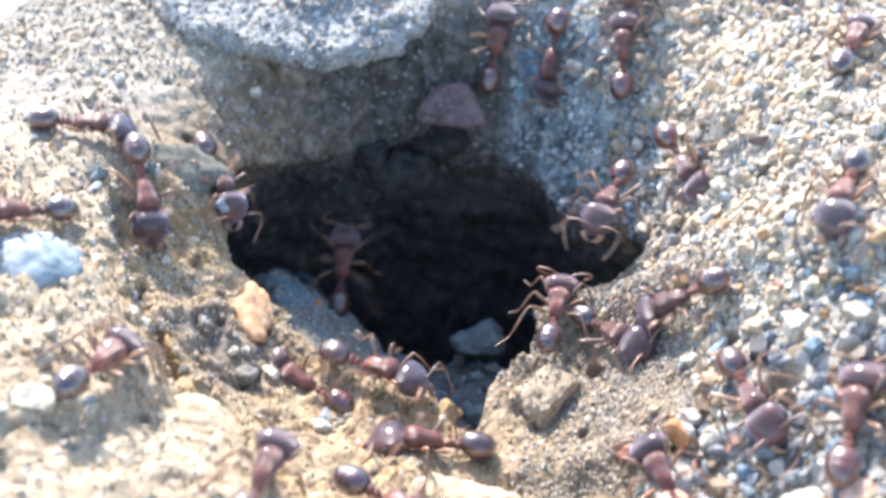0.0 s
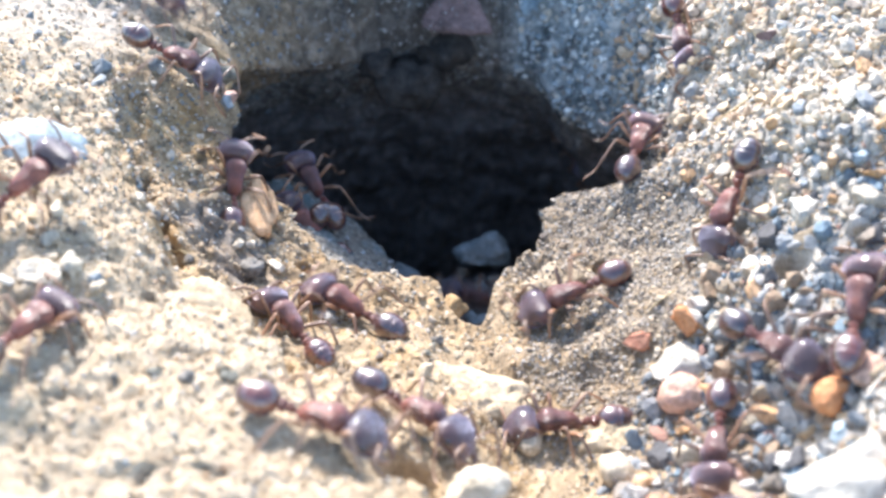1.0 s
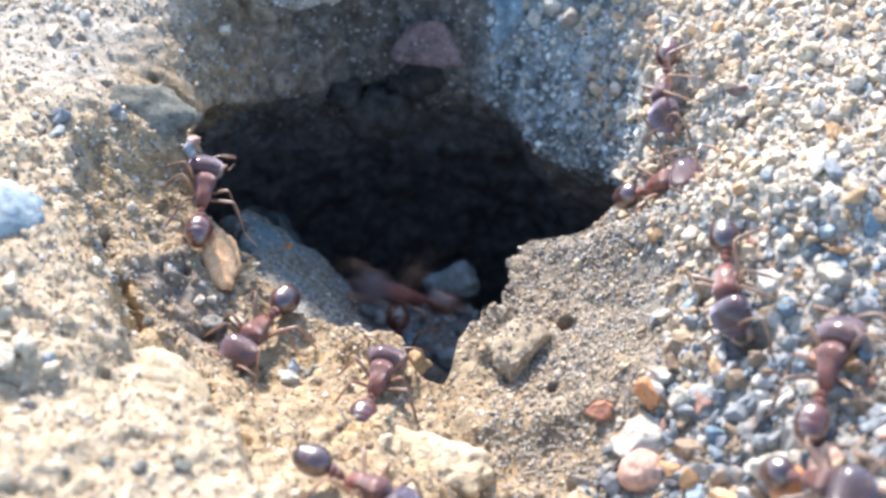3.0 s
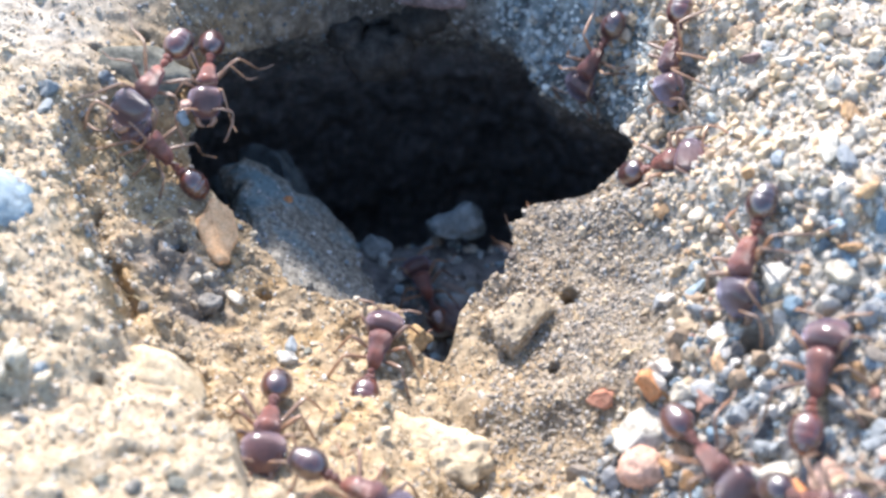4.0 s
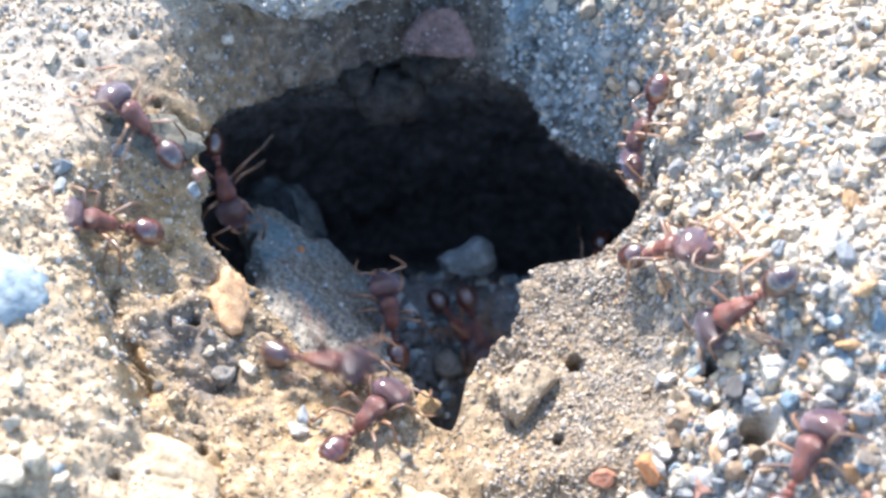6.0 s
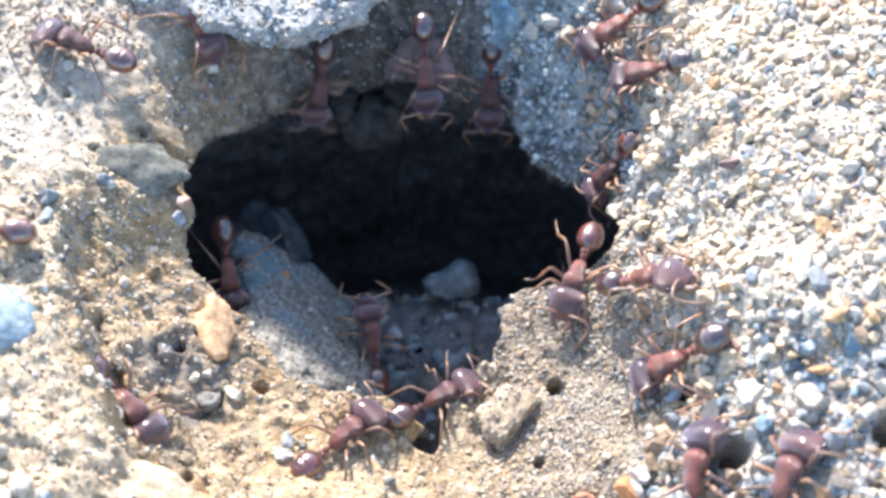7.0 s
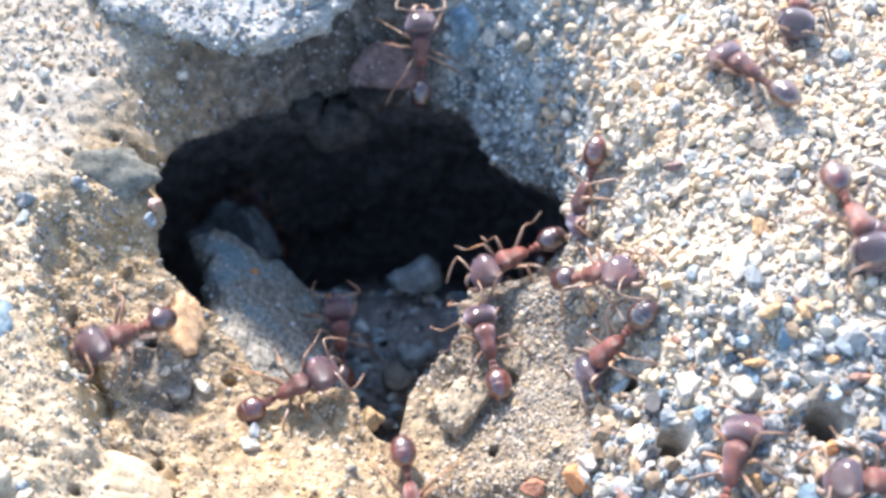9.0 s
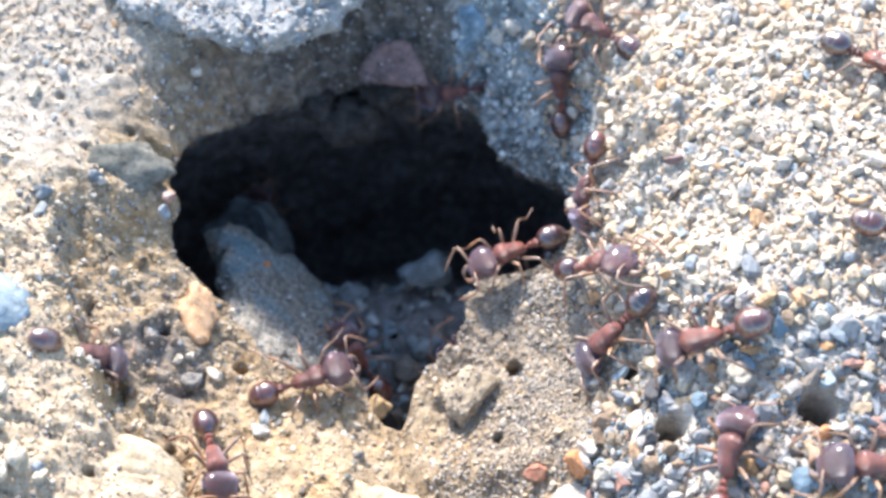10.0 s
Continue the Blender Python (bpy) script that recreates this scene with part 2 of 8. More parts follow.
SOIL = soil_material()
WHITE_GRAIN = grain_material("gravel_grains", [(0.0, (0.53, 0.457, 0.356)), (0.12, (0.548, 0.49, 0.412)), (0.22, (0.477, 0.372, 0.253)), (0.36, (0.503, 0.406, 0.285)), (0.48, (0.353, 0.321, 0.269)), (0.56, (0.265, 0.271, 0.269)),
                             (0.62, (0.485, 0.44, 0.372)), (0.71, (0.53, 0.423, 0.293)), (0.81, (0.468, 0.33, 0.218)), (0.89, (0.177, 0.148, 0.119)), (0.93, (0.442, 0.279, 0.15)), (0.97, (0.256, 0.297, 0.309))], 0.75)
BLUE_GRAIN = grain_material("mixed_blue_gravel", [(0.0, (0.37, 0.34, 0.30)), (0.13, (0.21, 0.225, 0.235)), (0.25, (0.35, 0.27, 0.18)), (0.36, (0.265, 0.265, 0.26)), (0.45, (0.27, 0.195, 0.13)), (0.54, (0.165, 0.20, 0.225)),
                            (0.62, (0.46, 0.43, 0.39)), (0.71, (0.215, 0.18, 0.145)), (0.78, (0.08, 0.078, 0.08)), (0.84, (0.40, 0.235, 0.115)), (0.88, (0.14, 0.20, 0.245)), (0.93, (0.36, 0.20, 0.15)), (0.96, (0.27, 0.33, 0.36))], 0.8)
TAN_GRAIN = grain_material("tan_sand", [(0.0, (0.47, 0.37, 0.24)), (0.22, (0.547, 0.456, 0.326)), (0.40, (0.413, 0.312, 0.192)), (0.55, (0.586, 0.518, 0.413)),
                           (0.68, (0.346, 0.259, 0.168)), (0.80, (0.48, 0.451, 0.403)), (0.88, (0.182, 0.144, 0.106)), (0.94, (0.518, 0.36, 0.192))], 0.75)
GREY_GRAIN = grain_material("grey_grit", [(0.0, (0.313, 0.326, 0.326)), (0.25, (0.414, 0.428, 0.428)), (0.45, (0.239, 0.251, 0.26)), (0.62, (0.488, 0.493, 0.484)),
                            (0.76, (0.221, 0.279, 0.316)), (0.86, (0.534, 0.558, 0.558)), (0.93, (0.101, 0.102, 0.102))], 0.75)
BENCH_GRAIN = grain_material("bench_grit", [(0.0, (0.357, 0.297, 0.228)), (0.2, (0.399, 0.344, 0.28)), (0.38, (0.289, 0.242, 0.189)), (0.54, (0.323, 0.302, 0.275)), (0.66, (0.442, 0.395, 0.335)), (0.78, (0.23, 0.2, 0.168)), (0.86, (0.391, 0.306, 0.211)), (0.95, (0.153, 0.136, 0.12))], 0.8)
# the grey grit again, darker: the back wall's shade is in its colours
WALL_GRAIN = grain_material("shaded_grit", [(0.0, (0.23, 0.23, 0.225)), (0.25, (0.30, 0.30, 0.295)), (0.45, (0.17, 0.172, 0.172)), (0.62, (0.36, 0.355, 0.345)), (0.76, (0.165, 0.20, 0.22)), (0.86, (0.42, 0.42, 0.41)), (0.92, (0.08, 0.08, 0.08))], 0.8)
PALE_GRIT = grain_material("pale_blue_grit", [(0.0, (0.384, 0.45, 0.475)), (0.2, (0.552, 0.6, 0.6)), (0.36, (0.264, 0.338, 0.375)), (0.50, (0.768, 0.8, 0.762)), (0.58, (0.312, 0.288, 0.25)), (0.70, (0.48, 0.525, 0.525)), (0.80, (0.576, 0.525, 0.425)), (0.87, (0.108, 0.112, 0.112))], 0.8)
CRUMB = grain_material("soil_crumb", [(0.0, (0.36, 0.28, 0.19)), (0.3, (0.46, 0.38, 0.27)), (0.55, (0.27, 0.21, 0.15)), (0.75, (0.54, 0.47, 0.37)), (0.9, (0.17, 0.14, 0.115))], 0.95)
BLUE_STONE = stone_material("blue_grey_stone", (0.12, 0.145, 0.165), (0.29, 0.315, 0.33), 0.7, 300, 0.4)
BIG_BLUE = stone_material("mottled_blue_stone", (0.123, 0.184, 0.229), (0.361, 0.405, 0.418), 0.7, 260)
CREAM_STONE = stone_material("cream_stone", (0.28, 0.25, 0.205), (0.47, 0.435, 0.375), 0.9, 700)
TAN_CRUST = stone_material("tan_crust", (0.37, 0.28, 0.17), (0.55, 0.44, 0.30), 0.95, 500)
PALE_STONE = stone_material("pale_quartz", (0.384, 0.352, 0.297), (0.516, 0.474, 0.4), 0.55, 900, 0.8)
TAN_STONE = stone_material("tan_sandstone", (0.44, 0.36, 0.25), (0.62, 0.54, 0.42), 0.85, 800, 0.4)
OCHRE_STONE = stone_material("ochre_sandstone", (0.60, 0.33, 0.16), (0.74, 0.48, 0.28), 0.9, 1300)
ORANGE_STONE = stone_material("orange_grit", (0.48, 0.18, 0.07), (0.64, 0.31, 0.14), 0.7, 1400)
RED_STONE = stone_material("red_brick_grit", (0.38, 0.15, 0.09), (0.54, 0.26, 0.16), 0.75, 1400)
LEAN_ROCK = dusted_material()
WALL_BLUE = stone_material("blue_wall_rock", (0.125, 0.202, 0.26), (0.4, 0.52, 0.585), 0.8, 420)
# dimness deep in the hole is put into this dark colour
DEEP_BANK = stone_material("shaded_soil", (0.055, 0.07, 0.078), (0.21, 0.245, 0.255), 0.95, 520)
DEEP_STONE = stone_material("deep_blue_stone", (0.10, 0.14, 0.16), (0.30, 0.34, 0.355), 0.75, 300)
# shade under the overhang is put into this near-black
DEEP_CLOD = stone_material("shaded_clod", (0.022, 0.020, 0.018), (0.062, 0.057, 0.052), 0.95, 900)
DARK_CLOD = stone_material("dark_soil_clod", (0.11, 0.10, 0.085), (0.27, 0.25, 0.22), 0.95, 900)
GREEN_CLOD = stone_material("grey_green_clod", (0.075, 0.075, 0.063), (0.21, 0.205, 0.17), 0.95, 500)
CLOD = stone_material("tan_soil_clod", (0.17, 0.13, 0.085), (0.46, 0.37, 0.255), 0.95, 900)
PEACH_STONE = stone_material("peach_stone", (0.50, 0.27, 0.19), (0.62, 0.42, 0.32), 0.8, 500)
OCHRE_CRUMB = stone_material("ochre_soil_crumb", (0.26, 0.165, 0.08), (0.48, 0.33, 0.17), 0.95, 900)
PINK_STONE = stone_material("pink_stone", (0.36, 0.22, 0.18), (0.55, 0.38, 0.32), 0.8, 900)
FLAKE = stone_material("pinkish_brown_flake", (0.06, 0.044, 0.043), (0.22, 0.15, 0.142), 0.7, 420)
SLAB = stone_material("grey_crust", (0.17, 0.18, 0.18), (0.36, 0.36, 0.345), 0.9, 1100)
STRAW = stone_material("dry_straw", (0.42, 0.32, 0.17), (0.62, 0.50, 0.30), 0.8, 1500)
HEAD = chitin_material("ant_head", (0.040, 0.020, 0.021), (0.135, 0.058, 0.055), 0.38, 0.4, 0.9, 0.9, sheen=0.65)
BODY = chitin_material("ant_thorax", (0.052, 0.018, 0.015), (0.30, 0.098, 0.064), 0.46, 0.15, 0.8, 0.8, sheen=0.2)
GASTER = chitin_material("ant_gaster", (0.020, 0.008, 0.008), (0.13, 0.032, 0.015), 0.34, 1.0, 0.0, 1.0, sheen=0.12)
LIMB = chitin_material("ant_leg", (0.14, 0.076, 0.048), (0.34, 0.21, 0.135), 0.42, 0.2, 0.0, 0.8)
EYE = chitin_material("ant_eye", (0.006, 0.005, 0.005), (0.012, 0.010, 0.010), 0.15, 0.5)


# ---- noise and the ground's form ----
def lattice(ix, iy, iz):
    h = (ix * 374761393 + iy * 668265263 + iz * 2147483647) & 0xFFFFFFFF
    h = ((h ^ (h >> 13)) * 1274126177) & 0xFFFFFFFF
    return ((h ^ (h >> 16)) & 0xFFFF) / 65535.0


def vnoise(p):
    """Smooth noise from -1 to 1 at points p (n, 3)."""
    i = np.floor(p).astype(np.int64)
    f = p - i
    f = f * f * (3 - 2 * f)
    out = 0
    for dx in (0, 1):
        for dy in (0, 1):
            for dz in (0, 1):
                w = (f[:, 0] if dx else 1 - f[:, 0]) * (f[:, 1] if dy else 1 - f[:, 1]) * (f[:, 2] if dz else 1 - f[:, 2])
                out = out + w * lattice(i[:, 0] + dx, i[:, 1] + dy, i[:, 2] + dz)
    return out * 2 - 1


def fbm(p, size, octaves=3, gain=0.5):
    p = np.asarray(p, float) / size
    out, a = 0, 1.0
    for k in range(octaves):
        out = out + a * vnoise(p + 17.3 * k)
        p, a = p * 2.03, a * gain
    return out


CX, CY, FLOOR = -1.0, 17.0, -17.0   # the hole's axis and the depth of its floor
# the rim: direction in degrees, radius, height
RIM = [(0, 15.3, 2.5), (24, 16.4, -2.0), (37, 15.2, -3.0), (50, 14.7, -3.0), (69, 17.6, -2.0), (90, 16.5, 0.0), (114, 16.3, 0.0), (134, 17.4, 0.3), (163, 17.2, 5.0), (188, 17.0, 4.5), (214, 14.4, 1.2), (240, 14.3, 0.3), (262, 12.9, 0.0), (274, 17.2, -0.4), (281, 14.2, 0.0), (290, 12.4, 0.0), (305, 11.0, 0.0), (320, 8.6, 0.0), (332, 9.2, 0.4), (344, 13.2, 1.2)]
# the ground beyond it, in the same directions: rise, length of that rise, its power
BEYOND = [(14.0, 4.8, 1.3), (16.5, 3.2, 1.1), (17.0, 6.5, 1.2), (17.0, 6.5, 1.2), (16.0, 5.0, 1.2), (14.0, 5.0, 1.2), (12.0, 2.2, 1.2), (11.0, 2.4, 1.2), (6.0, 4.0, 1.0), (8.5, 8.0, 1.2), (12.0, 11.0, 1.4), (12.5, 17.0, 1.6), (12.5, 19.0, 1.4), (12.0, 18.0, 1.3), (12.5, 20.0, 1.5), (13.0, 22.0, 1.8), (14.0, 19.0, 2.1), (14.5, 17.0, 2.3), (16.0, 12.0, 1.9), (15.0, 8.5, 1.6)]
AROUND = [r + s for r, s in zip(RIM, BEYOND)]
_ang = np.array([r[0] for r in RIM], float)


def rim_at(theta):
    """Rim radius, rim height, rise, length and power in directions theta (degrees), smoothly between the ones named."""
    a = np.concatenate([_ang - 360, _ang, _ang + 360])
    th = np.mod(theta, 360.0)
    k = np.clip(np.searchsorted(a, th, side="right") - 1, 1, len(a) - 3)
    u = (th - a[k]) / (a[k + 1] - a[k])
    out = []
    for c in range(1, 6):
        v = np.tile([r[c] for r in AROUND], 3)
        m0 = (v[k + 1] - v[k - 1]) / (a[k + 1] - a[k - 1]) * (a[k + 1] - a[k])
        m1 = (v[k + 2] - v[k]) / (a[k + 2] - a[k]) * (a[k + 1] - a[k])
        h = (2 * u**3 - 3 * u**2 + 1) * v[k] + (u**3 - 2 * u**2 + u) * m0 + (3 * u**2 - 2 * u**3) * v[k + 1] + (u**3 - u**2) * m1
        out.append(h)
    return out


def rim_wobble(theta):
    t = np.radians(theta)
    q = np.stack([np.cos(t) * 9, np.sin(t) * 9, 0 * t], -1)
    return 0.6 * fbm(q, 2.2, 3, 0.6) + 0.28 * fbm(q + 40, 0.5, 2)


PITS = [(-5.2, -20.6, 2.5, 1.5), (-21.5, 22.0, 0.3, 0.7), (-24.5, 19.5, 0.3, 0.7), (-27.0, 24.0, 0.35, 0.8), (-23.5, 27.0, 0.3, 0.7), (19.8, -5.0, 0.9, 6.0), (29.0, -5.5, 1.1, 7.5), (9.4, 4.5, 0.6, 2.4), (17.6, 0.7, 0.65, 4.5), (-16.2, -3.9, 0.35, 0.7), (-20.4, -8.3, 0.35, 0.7),
        (-17.8, 6.0, 0.5, 0.9), (17.8, -2.6, 0.5, 1.2), (23.0, -6.6, 0.5, 1.2), (-12.2, 4.6, 0.5, 0.8), (8.0, -1.6, 0.4, 0.8)]


def relief(x, y):
    """Lumps, crumbs and pits of the open ground."""
    q = np.stack([x, y, 0 * x], -1)
    lumps = 0.50 * fbm(q, 6.0, 2) + 0.32 * fbm(q + 50, 1.9, 2)
    crumbs = 0.20 * (1 - 2 * np.abs(vnoise(q / 1.5 + 71))) * smoothed(-(x - 9) / 6) + 0.12 * (1 - 2 * np.abs(vnoise(q / 0.6 + 11)))
    crust = smoothed(-(x + 1.0) / 8) * smoothed((24 - y) / 8)
    crust = crust * (1 - 0.7 * smoothed((y - 11) / 6))
    lumps = lumps * (1 - 0.55 * smoothed((y - 13) / 6) * smoothed((-14 - x) / 4))
    crumbs = crumbs * (1 - 0.5 * smoothed((y - 13) / 6) * smoothed((-12 - x) / 4))
    crumbs = crumbs - 0.55 * crust * np.exp(-((vnoise(q / 4.2 + 91) + 0.25 * vnoise(q / 1.1 + 13)) / 0.055) ** 2) + 0.35 * crust * vnoise(q / 3.1 + 57)
    for px, py, r, deep in PITS:
        crumbs = crumbs - 1.7 * deep * np.exp(-(((x - px) ** 2 + (y - py) ** 2) / r**2) ** 3)
    return lumps + crumbs


def smoothed(x):
    x = np.clip(x, 0, 1)
    return x * x * (3 - 2 * x)


def ground(x, y):
    """Height of the open ground outside the rim."""
    x, y = np.atleast_1d(np.asarray(x, float)), np.atleast_1d(np.asarray(y, float))
    th, r = np.degrees(np.arctan2(y - CY, x - CX)), np.hypot(x - CX, y - CY)
    R, Z, G, L, P = rim_at(th)
    d = np.maximum(r - R - rim_wobble(th), 0)
    z = Z + G * (1 - np.exp(-(d / L) ** P))
    # a crust breaks off in a step above the lower bench round the near side
    az = np.mod(th, 360)
    bench = smoothed((az - 180) / 18) * smoothed((318 - az) / 30)
    edge = np.interp(az, [185, 204, 218, 225, 233, 239, 247, 253, 258, 266, 300], [7.0, 10.0, 11.8, 13.0, 13.9, 13.7, 15.5, 21.0, 22.5, 26.0, 30.0]) + 0.7 * fbm(np.stack([x, y, 0 * x + 9], -1), 3.4, 3)
    up = smoothed((d - edge) / 0.7 + 0.5)
    gap = np.exp(-(((d - edge + 0.75) / 0.42) ** 2)) * smoothed(0.5 + 1.4 * fbm(np.stack([x, y, 0 * x + 23], -1), 2.6, 2))
    z = z + bench * (-1.5 * gap + 1.1 * up - 1.9 * np.clip(d / 7.0, 0, 1) * (1 - up))
    # blocky lumps in the steep back wall
    blocks = smoothed((az + 15) / 20) * smoothed((132 - az) / 20) + smoothed((az - 345) / 10)
    q = np.stack([x, y, 0.6 * z], -1)
    z = z + blocks * np.exp(-((d / 9.0) ** 2)) * np.clip(d / 1.5, 0, 1) * (1.1 * fbm(q + 5, 2.6, 3, 0.6) + 0.6 * (1 - 2 * np.abs(vnoise(q / 1.7 + 33))))
    # the near slope falls away below the bench
    fall = smoothed((x + 2.0) / 5.0) * smoothed((26.0 - x) / 10.0)
    z = z - fall * (4.0 * (1 - np.exp(-np.maximum(-4.5 - y, 0) * 0.17)) + 1.3 * np.exp(-(((x - 6.0) / 4.0) ** 2)) * smoothed((-3.5 - y) / 3.0))
    return z + relief(x, y) * np.clip(d / 2.0, 0.15, 1)


def surface(theta, v):
    """Points of the soil: v < 0 outwards in mm from the rim, 0..1 down the wall of the hole, 1..2 over its floor to the axis."""
    R, Z, G, L, P = rim_at(theta)
    Rw = R + rim_wobble(theta)
    t = np.radians(theta)
    c, s = np.cos(t), np.sin(t)
    d = np.maximum(-v, 0)
    w, q = np.clip(v, 0, 1), np.clip(v - 1, 0, 1)
    back = np.clip((np.sin(t) + 0.35) / 0.9, 0, 1)
    back = back * back * (3 - 2 * back)
    lean = -(1 - back) * 5.0 * np.sin(np.pi * w) ** 1.2 * (w > 0)
    shelf = smoothed((np.mod(theta, 360) - 112) / 16) * smoothed((172 - np.mod(theta, 360)) / 16)   # cut back further under the crust slab
    under = back * 14.0 * np.sin(np.pi / 2 * np.minimum(w * 1.5, 1)) ** (1.1 - 0.45 * shelf) * (w > 0)
    rr = np.where(v < 0, Rw + d, (Rw - lean + under) * (1 - q))
    x, y = CX + rr * c, CY + rr * s
    deep = FLOOR - 26.0 * smoothed(np.sin(t) * 1.2) - 10.0 * smoothed(-np.sin(t) * 1.2)
    low = deep + (FLOOR - deep) * smoothed(q * 1.6)
    low = low - q * np.clip((1 - q) * 1.6, 0, 1) * 14.0 * smoothed((y - 20.0) / 9.0) - 6.0 * smoothed((y - 21.5) / 7.0) * (q > 0)
    z = np.where(v < 0, 0.0, Z + (low - Z) * w ** (1.0 - 0.15 * back))
    z = np.where(v < 0, ground(x, y), z)
    p = np.stack([x, y, z], -1)
    # rough walls: push in and out
    rough = (0.95 * fbm(p, 3.2, 3) + 0.40 * fbm(p + 31, 0.9, 2)) * np.clip(w * 8, 0, 1) * (1 - q)
    p[:, 0] -= rough * c
    p[:, 1] -= rough * s
    p[:, 2] += (0.6 * fbm(p, 3.0, 3)) * np.clip(w * 3, 0, 1) * (v > 0)
    grit = (0.12 * fbm(p + 7, 0.55, 2)) * (d < 60)
    p[:, 2] += grit
    return p


# ---- the ground, one sheet from the hole's floor to the far distance ----
N_TH = 760
V_ROWS = np.concatenate([-np.geomspace(2500, 46, 22)[:-1], -np.linspace(46, 0, 190)[:-1], np.linspace(0, 1, 76)[:-1], np.linspace(1, 1.985, 36)])


def soil_sheet():
    th = np.arange(N_TH) * 360.0 / N_TH
    T, V = np.meshgrid(th, V_ROWS)
    p = surface(T.ravel(), V.ravel())
    nr = len(V_ROWS)
    a = np.arange(nr * N_TH).reshape(nr, N_TH)
    b = np.roll(a, -1, axis=1)
    quads = np.stack([a[:-1], b[:-1], b[1:], a[1:]], -1).reshape(-1, 4)
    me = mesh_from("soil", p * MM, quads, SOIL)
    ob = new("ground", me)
    tagged(ob, "sandy tan and grey soil sloping into a nest hole", "ground", kind="structure")
    return ob, p, quads


def mesh_from(name, verts, faces, material, smooth=True):
    me = bpy.data.meshes.new(name)
    faces = np.asarray(faces, np.int32)
    n, k = faces.shape
    me.vertices.add(len(verts))
    me.vertices.foreach_set("co", np.ascontiguousarray(verts, np.float32).ravel())
    me.loops.add(n * k)
    me.loops.foreach_set("vertex_index", faces.ravel())
    me.polygons.add(n)
    me.polygons.foreach_set("loop_start", np.arange(0, n * k, k, dtype=np.int32))
    me.update(calc_edges=True)
    me.materials.append(material)
    me.polygons.foreach_set("use_smooth", np.full(n, smooth))
    me.validate()
    return me


SOIL_OB, SOIL_P, SOIL_Q = soil_sheet()


# ---- loose stones ----
def ball(level):
    bm = bmesh.new()
    bmesh.ops.create_icosphere(bm, subdivisions=level, radius=1.0)
    v = np.array([p.co[:] for p in bm.verts])
    f = np.array([[q.index for q in face.verts] for face in bm.faces])
    bm.free()
    return v, f


def lumpy(v, seed, amount=0.28, size=1.0, facets=5):
    """A unit ball turned into a stone: a few flat breaks, then lumps."""
    rng = np.random.default_rng(seed)
    v = v.copy()
    for _ in range(facets):
        n = rng.normal(size=3)
        n /= np.linalg.norm(n)
        cut = rng.uniform(0.42, 0.8)
        over = np.maximum(v @ n - cut, 0)
        v -= 0.95 * over[:, None] * n
    return v * (1 + amount * fbm(v + seed * 3.1, size, 3))[:, None]


def scatter(name, count, sizes, weight, material, label, level, seed, sink=0.25, flat=0.75, on=None):
    """Many grains lying on the soil, as one object: spread by area times weight(x, y, z, normal)."""
    rng = np.random.default_rng(seed)
    P, Q = on or (SOIL_P, SOIL_Q)
    a, b, c, d = (P[Q[:, k]] for k in range(4))
    cr = np.cross(c - a, d - b)
    area = np.linalg.norm(cr, axis=1) / 2 + 1e-9
    nrm = cr / (2 * area[:, None])
    mid = (a + c) / 2
    nrm = np.where(((mid - (CX, CY, 60)) * nrm).sum(1, keepdims=True) > 0, -nrm, nrm)
    w = area * weight(mid[:, 0], mid[:, 1], mid[:, 2], nrm)
    pick = rng.choice(len(w), count, p=w / w.sum())
    u, t = rng.random((count, 1)), rng.random((count, 1))
    p = (a[pick] * (1 - u) + b[pick] * u) * (1 - t) + (d[pick] * (1 - u) + c[pick] * u) * t
    lo, hi, power = sizes
    s = lo + (hi - lo) * rng.random(count) ** power
    base, faces = ball(level)
    kinds = [lumpy(base, seed * 10 + k, 0.34, 0.8, 8) for k in range(16)]
    q = rng.normal(size=(count, 4))
    q /= np.linalg.norm(q, axis=1, keepdims=True)
    ww, x, y, z = q.T
    rot = np.stack([np.stack([1 - 2 * (y * y + z * z), 2 * (x * y - z * ww), 2 * (x * z + y * ww)], -1),
                    np.stack([2 * (x * y + z * ww), 1 - 2 * (x * x + z * z), 2 * (y * z - x * ww)], -1),
                    np.stack([2 * (x * z - y * ww), 2 * (y * z + x * ww), 1 - 2 * (x * x + y * y)], -1)], 1)
    axes = np.stack([np.ones(count), rng.uniform(0.55, 1, count), rng.uniform(flat * 0.55, 1, count)], -1) * (s / 2)[:, None]
    kind = rng.integers(0, len(kinds), count)
    shape = np.stack(kinds)[kind]
    v = np.einsum("nij,nkj->nki", rot, shape * axes[:, None])
    v += (p + nrm[pick] * (s * (0.5 - sink) * 0.7)[:, None])[:, None]
    f = faces[None] + (np.arange(count) * len(base))[:, None, None]
    ob = new(name, mesh_from(name, v.reshape(-1, 3) * MM, f.reshape(-1, 3), material, False))
    return tagged(ob, label, "gravel", kind="stuff")


def right_side(x, y):
    """1 on the gravelly ground at the right, 0 on the crust."""
    q = np.stack([x, y, 0 * x + 3], -1)
    return smoothed((x - np.interp(y, [-14, -8, -3, 3, 12, 25], [6.0, 9.5, 11.5, 12.5, 12.0, 10.0]) + 2.0 * fbm(q, 5, 2)) / 6.5)


def near(x, y):
    return (np.hypot(x - 0, y - 12) < 44) * 1.0


def clear_of_pits(x, y):
    out = 1.0
    for px, py, r, deep in PITS:
        out = out * (((x - px) ** 2 + (y - py) ** 2) > (r * 1.05) ** 2)
    return out


def w_gravel(x, y, z, n):
    return right_side(x, y) * near(x, y) * (n[:, 2] > 0.3) * (z > 1) * clear_of_pits(x, y)


